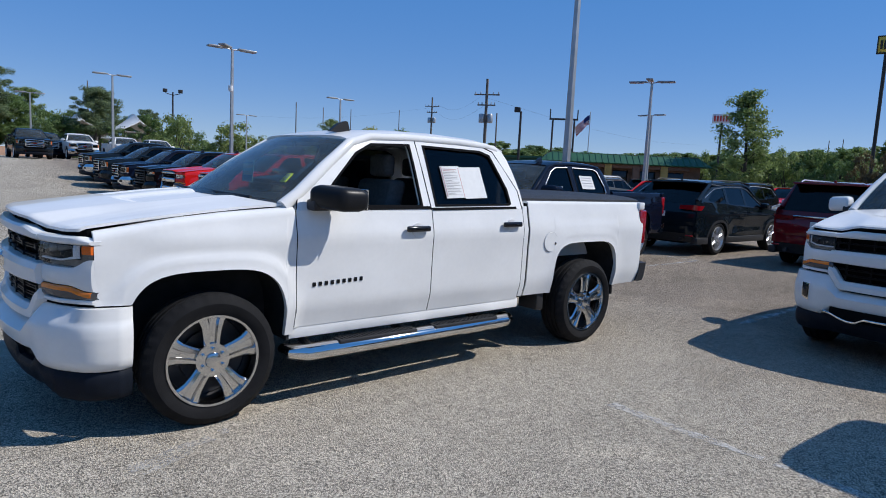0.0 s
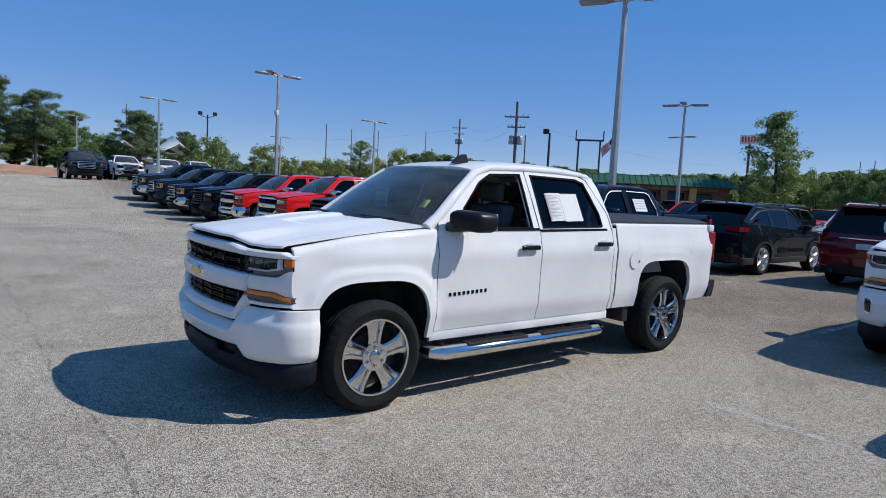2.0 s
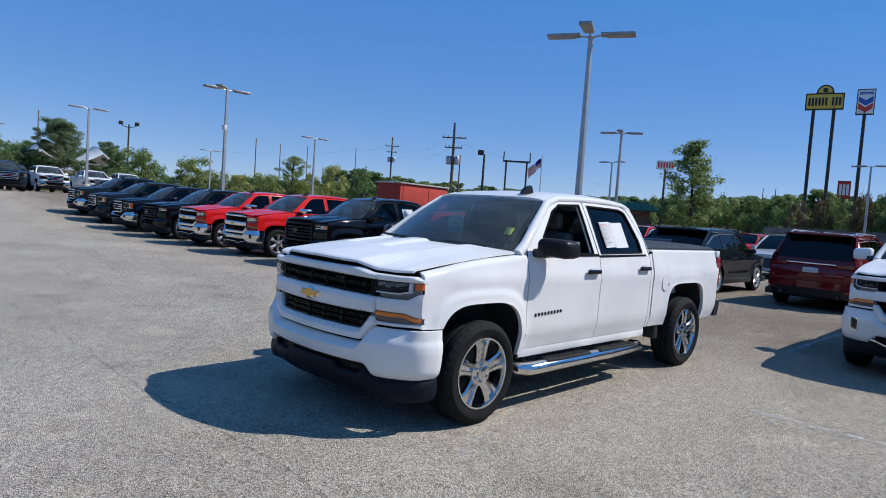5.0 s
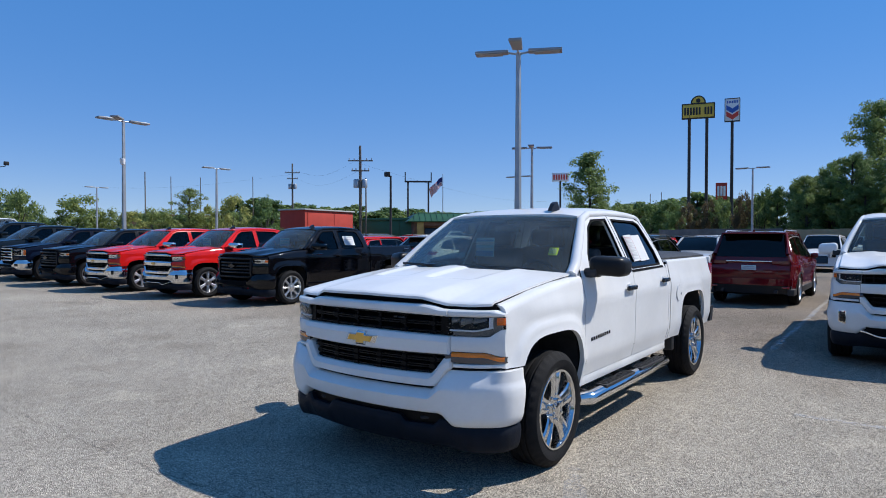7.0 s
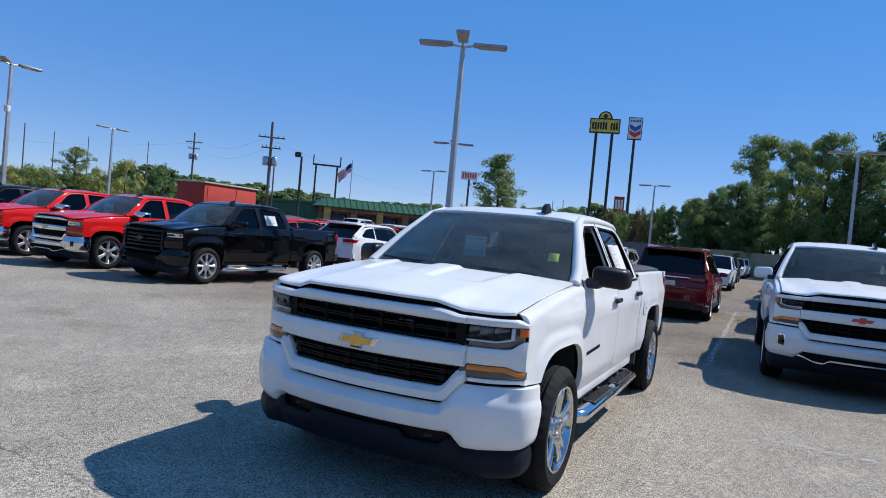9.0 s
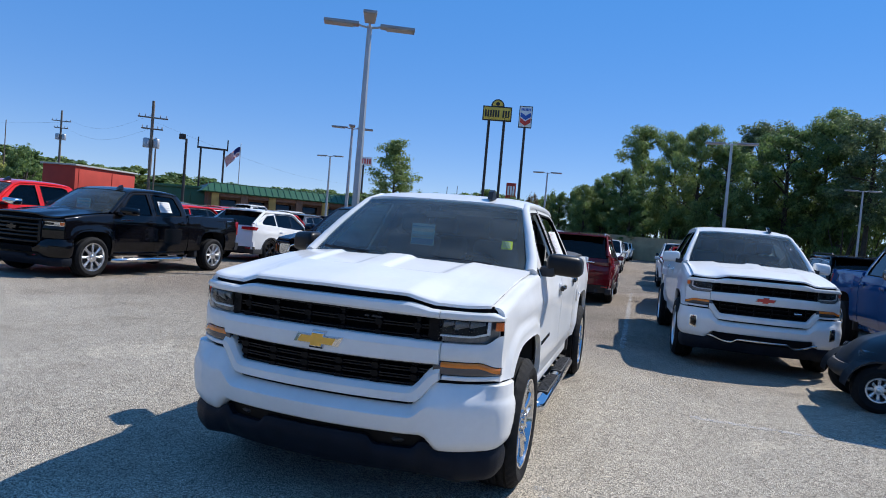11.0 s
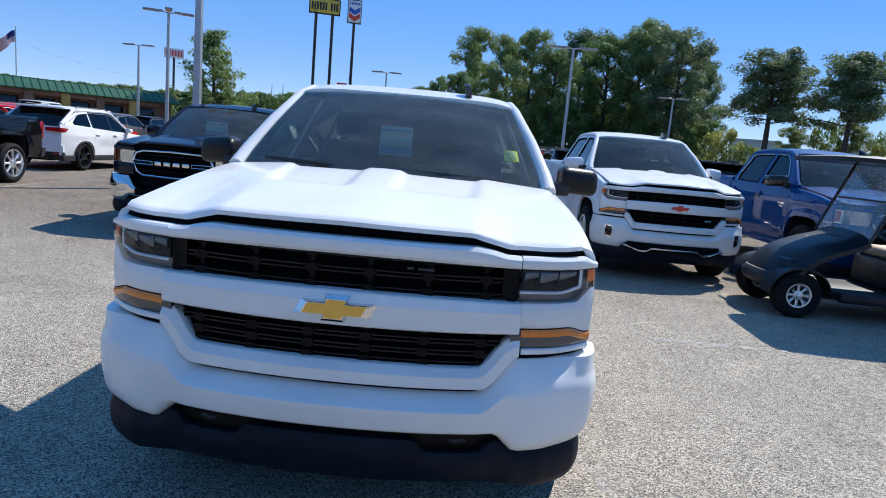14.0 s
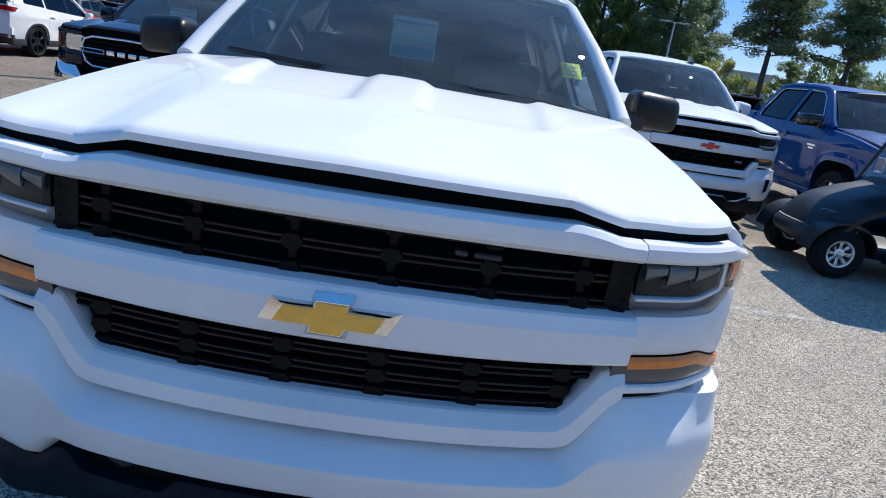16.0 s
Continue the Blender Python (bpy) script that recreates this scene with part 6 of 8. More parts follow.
def flood_pole(at, h, turn=0.0, n=2, pair=False):
    po = tagged(new("flood_light"), "dark pole with cluster of flood lights", "flood light", "flood lights")
    bm = bmesh.new()
    tube(bm, [(0, 0, 0), (0, 0, h)], [0.17, 0.12], 10)
    part("pole", bm, M["dark_pole"], po)
    for k in range(n):
        for s in (-1, 1) if n > 1 or pair else (1,):
            bm = bmesh.new()
            if pair:
                tube(bm, [(0, 0, h - 0.5), (0, s * 1.1, h - 0.2)], 0.06, 6)
            off = s * (1.15 if pair else 0.40)
            box(bm, -0.28, 0.28, off - 0.34, off + 0.34, h - 0.1 - 0.7 * k, h + 0.45 - 0.7 * k, 0.08)
            part("flood_head", bm, M["dark_pole"], po)
    po.matrix_world = pose(at[0], at[1], 0, 0, 0, turn)
    return po


def direction(az, dist, eye=(-3.96, -4.0)):
    return eye[0] + dist * math.cos(radians(az)), eye[1] + dist * math.sin(radians(az))


# ---- trees ----
def leaf_cloud(bm, centres, rng, per, size, flat=1.0):
    """Clumps of small leaf faces round each centre (x, y, z, radius)."""
    for cx, cy, cz, r in centres:
        for _ in range(per):
            d = Vector((rng.gauss(0, 1), rng.gauss(0, 1), rng.gauss(0, 1) * flat)).normalized()
            q = Vector((cx, cy, cz)) + Vector((d.x * r, d.y * r, d.z * r * flat)) * (0.40 + 0.66 * rng.random() ** 0.7)
            n = (d + Vector((rng.uniform(-0.5, 0.5), rng.uniform(-0.5, 0.5), rng.uniform(-0.3, 0.7)))).normalized()
            t = n.cross(Vector((rng.uniform(-1, 1), rng.uniform(-1, 1), rng.uniform(-1, 1)))).normalized()
            b = n.cross(t)
            s = size * rng.uniform(0.55, 1.25)
            w = s * rng.uniform(0.45, 0.75)
            vs = [bm.verts.new(q + t * a + b * c) for a, c in ((-s, 0), (-s * 0.2, -w), (s, 0), (s * 0.1, w))]
            bm.faces.new(vs)


def tree(kind, h, seed, label, category="tree", leaf=None, per=60, size=0.26, low=None):
    """kind: broad, pine, bush. Trunk with limbs; crown of leaf clumps with gaps."""
    rng = random.Random(seed)
    ob = tagged(new("tree" if kind != "bush" else "bush"), label, category)
    bm = bmesh.new()
    centres = []
    if kind == "bush":
        for k in range(5):
            a = rng.uniform(0, 6.28)
            e = (math.cos(a) * h * 0.3, math.sin(a) * h * 0.3, h * 0.55)
            tube(bm, [(0, 0, 0), (e[0] * 0.4, e[1] * 0.4, h * 0.25), e], [h * 0.03, h * 0.02, h * 0.008], 5)
        for k in range(30):
            a, rr, z = rng.uniform(0, 6.28), math.sqrt(rng.random()) * h * 0.52, rng.uniform(0.10, 0.92)
            rr *= math.sqrt(max(0.05, 1 - (2 * z - 0.8) ** 2 * 0.7))
            centres.append((rr * math.cos(a), rr * math.sin(a), z * h, h * rng.uniform(0.10, 0.19)))
    else:
        lean = Vector((rng.uniform(-0.03, 0.03) * h, rng.uniform(-0.03, 0.03) * h, 0))
        tr = (0.018 if kind == "broad" else 0.012) * h
        trunk = [Vector((0, 0, 0)), lean * 0.4 + Vector((0, 0, 0.4 * h)), lean * 0.8 + Vector((0, 0, 0.75 * h)), lean + Vector((0, 0, 0.97 * h))]
        tube(bm, trunk, [tr * 1.25, tr, tr * 0.6, tr * 0.2], 8)
        n = 26 if kind == "broad" else 24
        z_lo = {"broad": 0.20, "cone": 0.10}.get(kind, 0.36)
        n = 30 if kind == "cone" else n
        z_lo = low or z_lo
        for k in range(n):
            f = lerp(z_lo, 0.96, (k + rng.random() * 0.7) / n)
            a = k * 2.4 + rng.uniform(-0.5, 0.5)
            if kind == "broad":
                reach = h * 0.27 * math.sin(math.pi * min(1, (f - 0.08) / 0.95)) ** 0.7 * rng.uniform(0.6, 1.1)
                rise = reach * rng.uniform(0.25, 0.7)
            elif kind == "cone":
                reach = h * 0.34 * (1.02 - f) ** 0.75 * min(1, (f + 0.05) / 0.28) * rng.uniform(0.7, 1.1)
                rise = reach * rng.uniform(0.3, 0.7)
            else:
                reach = h * 0.24 * (1.15 - f) ** 0.5 * rng.uniform(0.6, 1.15)
                rise = reach * rng.uniform(0.0, 0.35)
            base = Vector((0, 0, f * h - rise * 0.5)) + lean * f
            tip = base + Vector((math.cos(a) * reach, math.sin(a) * reach, rise))
            midp = base.lerp(tip, 0.5) + Vector((0, 0, rise * 0.25))
            tube(bm, [base, midp, tip], [tr * 0.42, tr * 0.28, tr * 0.09], 5)
            for t in (0.42, 0.62, 0.82, 1.0):
                q = base.lerp(tip, t) + Vector((rng.uniform(-1, 1), rng.uniform(-1, 1), rng.uniform(-0.4, 0.8))) * h * (0.06 if kind == "pine" else 0.04)
                centres.append((q.x, q.y, q.z, h * rng.uniform(0.040, 0.080) * {"broad": 1.0, "cone": 1.0, "pine": 0.82}.get(kind, 1.0)))
        centres.append((lean.x, lean.y, h * 0.97, h * 0.05))
    part("trunk", bm, M["bark"], ob)
    bm = bmesh.new()
    leaf_cloud(bm, centres, rng, per, size, 0.8 if kind != "pine" else 0.85)
    crown = part("crown", bm, LEAF[leaf or kind], ob)
    return ob


def sow(ob, x, y, z, scale, turn, label=""):
    c = copy_thing(ob, pose(x, y, z, 0, 0, turn) @ Matrix.Diagonal((scale[0], scale[0], scale[1], 1)))
    if label:
        c["label"] = label
    return c


# ---- ground ----
def sheet(name, label, xs, ys_, z, material, kind="structure"):
    bm = bmesh.new()
    g = [[bm.verts.new((x, y, z(x, y))) for y in ys_] for x in xs]
    for i in range(len(xs) - 1):
        for j in range(len(ys_) - 1):
            bm.faces.new((g[i][j], g[i + 1][j], g[i + 1][j + 1], g[i][j + 1]))
    return tagged(part(name, bm, material, None), label, "ground", "", kind)


GX = [-900, -300, -120, -60, -30, -20, -10, -1, -0.4, 0.2, 0.8, 1.4, 2.0, 2.6, 3.2, 3.8, 4.4, 10, 20, 30, 45, 60, 90, 150, 300, 900]
GY = [-900, -300, -120, -60, -30, -15, 0, 10, 18, 20, 22, 24, 26, 28, 30, 32, 34, 36, 38, 40, 42, 44, 50, 60, 80, 120, 300, 900]
sheet("ground", "light grey weathered chip seal asphalt lot", GX, GY, lot_height, M["asphalt"])


def strip(name, label, pts, w, material, seed, wear=0.0, z=0.004):
    """A thin worn stripe or crack on the ground along points, with ragged edges and breaks."""
    rng = random.Random(seed)
    bm = bmesh.new()
    fine = []
    for (ax, ay), (bx, by) in zip(pts, pts[1:]):
        n = max(2, int(math.hypot(bx - ax, by - ay) / 0.07))
        fine += [(lerp(ax, bx, k / n), lerp(ay, by, k / n)) for k in range(n)]
    rows = []
    for i, (x, y) in enumerate(fine):
        q = fine[min(i + 1, len(fine) - 1)]
        p = fine[max(i - 1, 0)]
        d = Vector((q[0] - p[0], q[1] - p[1], 0)).normalized()
        nrm = Vector((-d.y, d.x, 0))
        ww = w * rng.uniform(0.55, 1.15)
        c = Vector((x, y, lot_height(x, y) + z)) + nrm * rng.uniform(-0.3, 0.3) * w
        if name[:5] == "crack":
            c += nrm * (0.05 * noise.noise(Vector((x * 3, y * 3, seed))) + 0.025 * noise.noise(Vector((x * 11, y * 11, seed))))
        rows.append((bm.verts.new(c - nrm * ww), bm.verts.new(c + nrm * ww)))
    for i, (a, b) in enumerate(zip(rows, rows[1:])):
        if rng.random() > wear * (0.6 + 0.8 * noise.noise(Vector((i * 0.09, seed, 0)))):
            bm.faces.new((a[0], b[0], b[1], a[1]))
    ob = part(name, bm, material, None)
    return tagged(ob, label, "marking", "", "structure")


strip("crack_1", "dark filled crack along the lane", [(-1.80, 18), (-1.80, 15.5), (-1.84, 8.8), (-1.76, 6.7), (-1.75, 4.3), (-1.69, 3.0), (-1.75, 1.7), (-1.68, 0.2), (-1.63, -0.9), (-1.68, -1.6), (-1.60, -2.6), (-1.72, -5)], 0.010, M["crack"], 3, 0.2)
strip("crack_2", "dark branching crack in the lane", [(-1.78, 3.2), (-1.5, 3.8), (-1.45, 4.9), (-1.1, 6.2)], 0.005, M["crack"], 5, 0.4)
strip("crack_3", "dark crack across the bays", [(5.6, 5.2), (6.6, 6.4), (7.4, 7.6), (9.5, 8.0), (11, 8.6)], 0.009, M["crack"], 8, 0.2)
LINES = [((2.42, -2.20), (2.44, -3.9), 0.5), ((2.44, -4.0), (2.46, -9.0), 0.6), ((6.0, -1.47), (17.8, -1.38), 0.35), ((8.6, 1.86), (11.4, 1.88), 0.3), ((5.6, 5.05), (8.0, 5.10), 0.75), ((5.5, 8.28), (10.4, 8.55), 0.35), ((5.5, 11.4), (10.4, 11.5), 0.4), ((5.5, 14.6), (10.4, 14.7), 0.4), ((-1.3, 14.8), (3.2, 14.7), 0.5), ((5.5, 17.9), (10.4, 17.9), 0.4), ((11.3, 1.88), (11.36, 4.6), 0.4)]
strip("scuff_1", "pale scraped patch on the asphalt", [(-0.62, -1.40), (-0.42, -1.31), (0.0, -1.15), (0.12, -1.12)], 0.05, M["scuff"], 41, 0.35)
strip("scuff_2", "pale scraped patch on the asphalt", [(-0.50, -1.44), (-0.30, -1.34), (-0.12, -1.26)], 0.03, M["scuff"], 43, 0.5)
for k, (a, b, wear) in enumerate(LINES):
    strip(f"painted_line_{k + 1}", "worn white parking line on asphalt", [a, b], 0.05, M["faint_line" if k < 2 else "line"], 20 + k, wear * 0.45)

# ---- vehicles in the lot ----
hero = pickup("pickup_truck", "white four-door pickup with black mirrors and chrome wheels", (0, 0), 0, "white", "bars", "bright_alloy", "five", cover=True, detail=2, mirror="satin_black", trim_handle="gloss_black", sag=(0.030, 0.008))
pickup("pickup_truck", "white four-door pickup with fog lamps and red emblem", (6.15, -3.19), 2, "white", "bars", "alloy", "six", boards=False, mirror="white", mid=0.02, stand=1.055)
pickup("pickup_truck", "navy pickup with chrome crossbar grille parked in a bay", (6.35, 3.55), 0, "navy", "cross", "alloy", "multi", boards=True, chrome_bumper=True)
pickup("pickup_truck", "black four-door pickup with alloy wheels and side steps", (6.0, 9.85), 0, "black", "nineteen", "alloy", "multi", wb=3.745)
pickup("pickup_truck", "bright red pickup with chrome grille bars", (5.85, 13.0), 0, "red", "bars", "alloy", "six", bar="chrome", chrome_bumper=True, mirror="chrome")
pickup("pickup_truck", "bright red heavy pickup with chrome grille bars", (5.85, 16.3), 0, "red", "bars", "alloy", "six", bar="chrome", chrome_bumper=True, mirror="chrome")
pickup("pickup_truck", "black pickup with dark grille in the parked row", (5.9, 19.6), 0, "black", "nineteen", "alloy", "six")
pickup("pickup_truck", "dark navy pickup with tall chrome grille", (5.9, 22.9), 0, "navy", "tall", "chrome", "six", chrome_bumper=True)
pickup("pickup_truck", "dark charcoal pickup with tall chrome grille", (5.9, 26.1), 0, "charcoal", "tall", "alloy", "six")
pickup("pickup_truck", "dark charcoal pickup with tall chrome grille", (5.9, 29.2), 0, "charcoal", "tall", "alloy", "six", chrome_bumper=True)
pickup("pickup_truck", "metallic blue four-door pickup behind the golf cart", (6.15, -6.3), 0, "blue", "cross", "chrome", "six", boards=False, mirror="gloss_black", stand=1.055)
suv("suv", "maroon three-row sport utility car with chrome tailgate strip", (16.4, 0.0), 180, "maroon", wb=3.07, tall=1.78, chrome_bar=True)
suv("suv", "dark charcoal sport utility car with slim tail lamps", (15.7, 3.2), 180, "charcoal", wb=2.86, tall=1.69, rake=0.62)
suv("suv", "white sport utility car with black wheels and dark glass", (17.0, 10.95), 180, "white", wb=2.86, tall=1.69, rim="gloss_black", rake=0.62)
grey_suv = suv("suv", "grey sport utility car parked tail towards the lane", (16.2, -3.3), 180, "grey", wb=2.9, tall=1.74)
white_suv = suv("suv", "white sport utility car parked nose towards the lane", (31.5, 0.35), 0, "white", wb=2.9, tall=1.78)
black_suv = suv("suv", "black sport utility car parked in a far row", (16.4, -6.6), 180, "black", wb=2.9, tall=1.76)
red_suv = suv("suv", "red sport utility car parked in a far row", (23.4, 14.6), 180, "red", wb=2.8, tall=1.66)
silver_suv = suv("suv", "silver sport utility car parked in a far row", (22.6, 4.0), 0, "silver", wb=2.8, tall=1.68)
golf_cart((4.36, -4.17), -92)

rng = random.Random(11)
palette = [(white_suv, "white"), (white_suv, "white"), (black_suv, "black"), (grey_suv, "grey"), (red_suv, "red"), (silver_suv, "silver"), (black_suv, "black")]


def park(x, y, turn, pick=None):
    src, word = pick or palette[rng.randrange(len(palette))]
    c = copy_thing(src, pose(x, y, lot_height(x, y), 0, 0, turn))
    return tagged(c, f"{word} sport utility car parked in a far row", "suv", "far parked cars")


for y in (14.2, 17.4, 20.6, 23.8, 27.0):
    park(16.8 + rng.uniform(-0.4, 0.4), y, 180)
for y in (-9.8, -13.0):
    park(16.3, y, 180)
for y in (-3.2, 7.2, 10.4, 17.6, 20.8, 24.0):
    park(22.6 + rng.uniform(-0.4, 0.4), y, 0)
for y in (3.4, 6.5, 9.6, 12.8, 16.0, 19.2, 22.4, 25.6):
    park(34.5 + rng.uniform(-0.4, 0.4), y, rng.choice((0, 180)))
for x in (38.0, 45.0, 58.0, 64.0):
    park(x, 0.4 + rng.uniform(-0.2, 0.3), 0, palette[0] if x != 45.0 else palette[2])
for x, y in ((24.0, -3.4), (31.5, -3.4), (38.5, -3.5)):
    park(x, y, 180, palette[4] if x == 24.0 else palette[2])
for y in (10, 14, 18, 22, 26, 30):
    park(44 + rng.uniform(-0.5, 0.5), y, 180)
# Far end of the lot, up the slope.
far_dark = pickup("pickup_truck", "dark pickup with chrome grille at the far end of the lot", (4.9, 42.6), 90, "charcoal", "tall", "alloy", "six", boards=False)
tagged(copy_thing(far_dark, pose(6.9, 50.0, lot_height(6.9, 50.0), 0, 0, 90)), "dark pickup with chrome grille at the far end of the lot", "pickup truck", "far parked cars")
far_white = pickup("pickup_truck", "white pickup parked at the far end of the lot", (8.6, 47.6), 90, "white", "tall", "alloy", "six", boards=False, bar="chrome", chrome_bumper=True)
for x, y in ((12.2, 49.5), (15.0, 50.5)):
    tagged(copy_thing(far_white, pose(x, y, lot_height(x, y), 0, 0, 90)), "white pickup parked at the far end of the lot", "pickup truck", "far parked cars")

# ---- sheets and stickers on the hero truck ----
def sheet_on_window():
    """Two paper sheets inside the rear door window, side by side."""
    ob = tagged(new("price_sheet"), "white printed sheets taped to the rear door window", "paper")
    yy = lambda z: -(0.945 - 0.48 * (z - 1.28) + 0.003)
    for x0, x1, nm in ((1.905, 2.105, "printed_sheet"), (2.105, 2.345, "plain_sheet")):
        bm = bmesh.new()
        shell(bm, lambda u, v: Vector((lerp(x0, x1, u), yy(lerp(1.380, 1.630, v)), lerp(1.380, 1.630, v) + 0.01 * (u - 0.5))), 2, 3, Vector((0, 0.003, 0)))
        pr = part(nm, bm, M["paper"], ob)
        if nm == "printed_sheet":
            for k in range(17):
                bm = bmesh.new()
                z = 1.606 - k * 0.0125
                w = (0.150, 0.135, 0.145, 0.075)[k % 4]
                shell(bm, lambda u, v: Vector((lerp(x0 + 0.022, x0 + 0.022 + w, u), yy(z) - 0.003, z - 0.003 + 0.0045 * v)), 1, 1, Vector((0, 0.002, 0)))
                part("print_bar", bm, M["print_red"] if k < 2 else M["print_grey"], pr)
            for a, b, c, d in ((0.006, 0.012, 1.388, 1.620), (0.186, 0.192, 1.388, 1.620)):
                bm = bmesh.new()
                shell(bm, lambda u, v: Vector((lerp(x0 + a, x0 + b, u), yy(lerp(c, d, v)) - 0.003, lerp(c, d, v))), 1, 1, Vector((0, 0.002, 0)))
                part("print_border", bm, M["print_red"], pr)
    return ob


sheet_on_window()


def window_note(car_at, x0, x1, z0, z1, label):
    """One sheet against the rear door window of another truck."""
    bm2 = bmesh.new()
    shell(bm2, lambda u, v: Vector((car_at[0] + lerp(x0, x1, u), car_at[1] - (0.945 - 0.48 * (lerp(z0, z1, v) - 1.28) + 0.004), lerp(z0, z1, v))), 2, 2, Vector((0, 0.003, 0)))
    note = tagged(part("price_sheet", bm2, M["paper"]), label, "paper")
    for k in range(4):
        bm2 = bmesh.new()
        z = lerp(z1, z0, 0.18 + 0.2 * k)
        shell(bm2, lambda u, v: Vector((car_at[0] + lerp(x0 + 0.03, x1 - 0.05, u), car_at[1] - (0.945 - 0.48 * (z - 1.28) + 0.007), z + 0.012 * v)), 1, 1, Vector((0, 0.002, 0)))
        part("print_bar", bm2, M["print_grey"], note)


window_note((6.35, 3.55), 1.92, 2.30, 1.40, 1.64, "white printed sheet in the navy truck window")
window_note((6.0, 9.85), 1.92, 2.30, 1.40, 1.64, "white printed sheet in the black truck window")
bm = bmesh.new()
shell(bm, lambda u, v: Vector((lerp(0.64, 0.655, v), lerp(0.100, -0.088, u), lerp(1.435, 1.600, v))), 1, 1, Vector((0.004, 0, 0)))
tag = tagged(part("hang_tag", bm, M["card"]), "white and blue price card hanging from the interior mirror", "card")
for z0, z1, m_ in ((0.03, 0.30, "print_blue"), (0.62, 0.78, "paper"), (0.42, 0.46, "print_grey"), (0.34, 0.38, "print_grey"), (0.84, 0.90, "print_blue")):
    bm = bmesh.new()
    shell(bm, lambda u, v: Vector((lerp(0.638, 0.653, lerp(z0, z1, v)) - 0.001, lerp(0.094, -0.082, u), lerp(1.435, 1.600, lerp(z0, z1, v)))), 1, 1, Vector((0.002, 0, 0)))
    part("print_bar", bm, M[m_], tag)
bm = bmesh.new()
shell(bm, lambda u, v: Vector((lerp(0.606, 0.670, v) - 0.004, lerp(-0.632, -0.714, u) + 0.012 * v, lerp(1.448, 1.508, v) + 0.012)), 1, 1, Vector((0.003, 0, -0.002)))
st = tagged(part("windscreen_sticker", bm, M["sticker"]), "yellow-green sticker on the windscreen", "sticker")
for k in (0.25, 0.5, 0.75):
    bm = bmesh.new()
    shell(bm, lambda u, v: Vector((lerp(0.606, 0.670, k + 0.10 * v) - 0.0055, lerp(-0.640, -0.700, u) + 0.012 * k, lerp(1.448, 1.508, k + 0.10 * v) + 0.012)), 1, 1, Vector((0.0015, 0, -0.001)))
    part("print_bar", bm, M["print_grey"], st)

for x, y in ((6.35, 3.55), (6.0, 9.85), (5.85, 13.0), (5.85, 16.3), (5.9, 19.6)):
    tagged(copy_thing(tag, pose(x - 0.16, y, lot_height(x, y) - 0.42) @ Matrix.Diagonal((1.25, 1.9, 1.25, 1))), "pale price card behind the windscreen of a parked truck", "card", "cards in parked trucks")

# ---- lot lamps ----
for x, y, heads in ((11.75, 5.92, (115, 295, 205)), (11.3, 26.9, (0, 180, 225)), (26.2, 41.4, (0, 180)), (50.2, 6.7, (90, 270)), (30.5, 15.5, (115, 295, 205)), (9.9, 44.4, (0, 180)), (8.1, 67.6, (0, 180)), (31.0, -5.4, (90, 270)), (51.3, -17.0, (90, 270)), (46.0, 25.1, (90, 270)), (30.0, 69.0, (0, 180))):
    lamp_post((x, y), h=(6.86 if y == 5.92 else 7.1) - lot_height(x, y), heads=heads)
cam_dome = bmesh.new()
lathe(cam_dome, [(0.001, -0.16), (0.09, -0.12), (0.12, 0.0), (0.12, 0.14), (0.001, 0.16)], 14, (11.17, 26.75, 5.15), "z")
tagged(part("security_camera", cam_dome, M["sign_white"]), "white dome security camera on the lamp pole", "camera")

# ---- poles, wires, signs ----
def facing(x, y, eye=(-3.96, -4.0)):
    """Turn that lets a sign's -x face look at the lane."""
    return math.degrees(math.atan2(y - eye[1], x - eye[0]))


utility_pole((42.5, 41.2), 10.8, turn=35)
utility_pole((66.7, 79.6), 13.9, turn=35)
x, y = direction(43.6, 78)
utility_pole((x, y), 8.8, arms=False)
x, y = direction(61.5, 110)
utility_pole((x, y), 11.8, arms=False)
flood_pole((51.3, 44.8), 8.7, turn=40, n=1)
flood_pole((32.4, 103.8), 12.2, turn=facing(32.4, 103.8), n=1, pair=True)
for a, el, d in ((53.0, 5.2, 150), (57.2, 5.0, 150), (59.5, 5.0, 140), (17.5, 3.9, 150), (18.4, 3.8, 150), (77.5, 5.6, 120)):
    x, y = direction(a, d)
    utility_pole((x, y), 1.6 + d * math.tan(radians(el)), arms=False)
for k, (a, b) in enumerate((((42.5, 41.2, 9.6), (67.6, 78.8, 12.6)), ((42.5, 41.2, 8.4), (67.6, 78.8, 11.2)), ((42.5, 41.2, 9.0), (120.0, 60.0, 9.5)), ((67.6, 78.8, 12.4), (60.0, 140.0, 12.4)))):
    bm = bmesh.new()
    tube(bm, [(lerp(a[0], b[0], t / 12), lerp(a[1], b[1], t / 12), lerp(a[2], b[2], t / 12) - 1.2 * math.sin(math.pi * t / 12)) for t in range(13)], 0.006, 4)
    tagged(part("power_line", bm, M["dark_pole"]), "thin sagging black power line between poles", "cable")


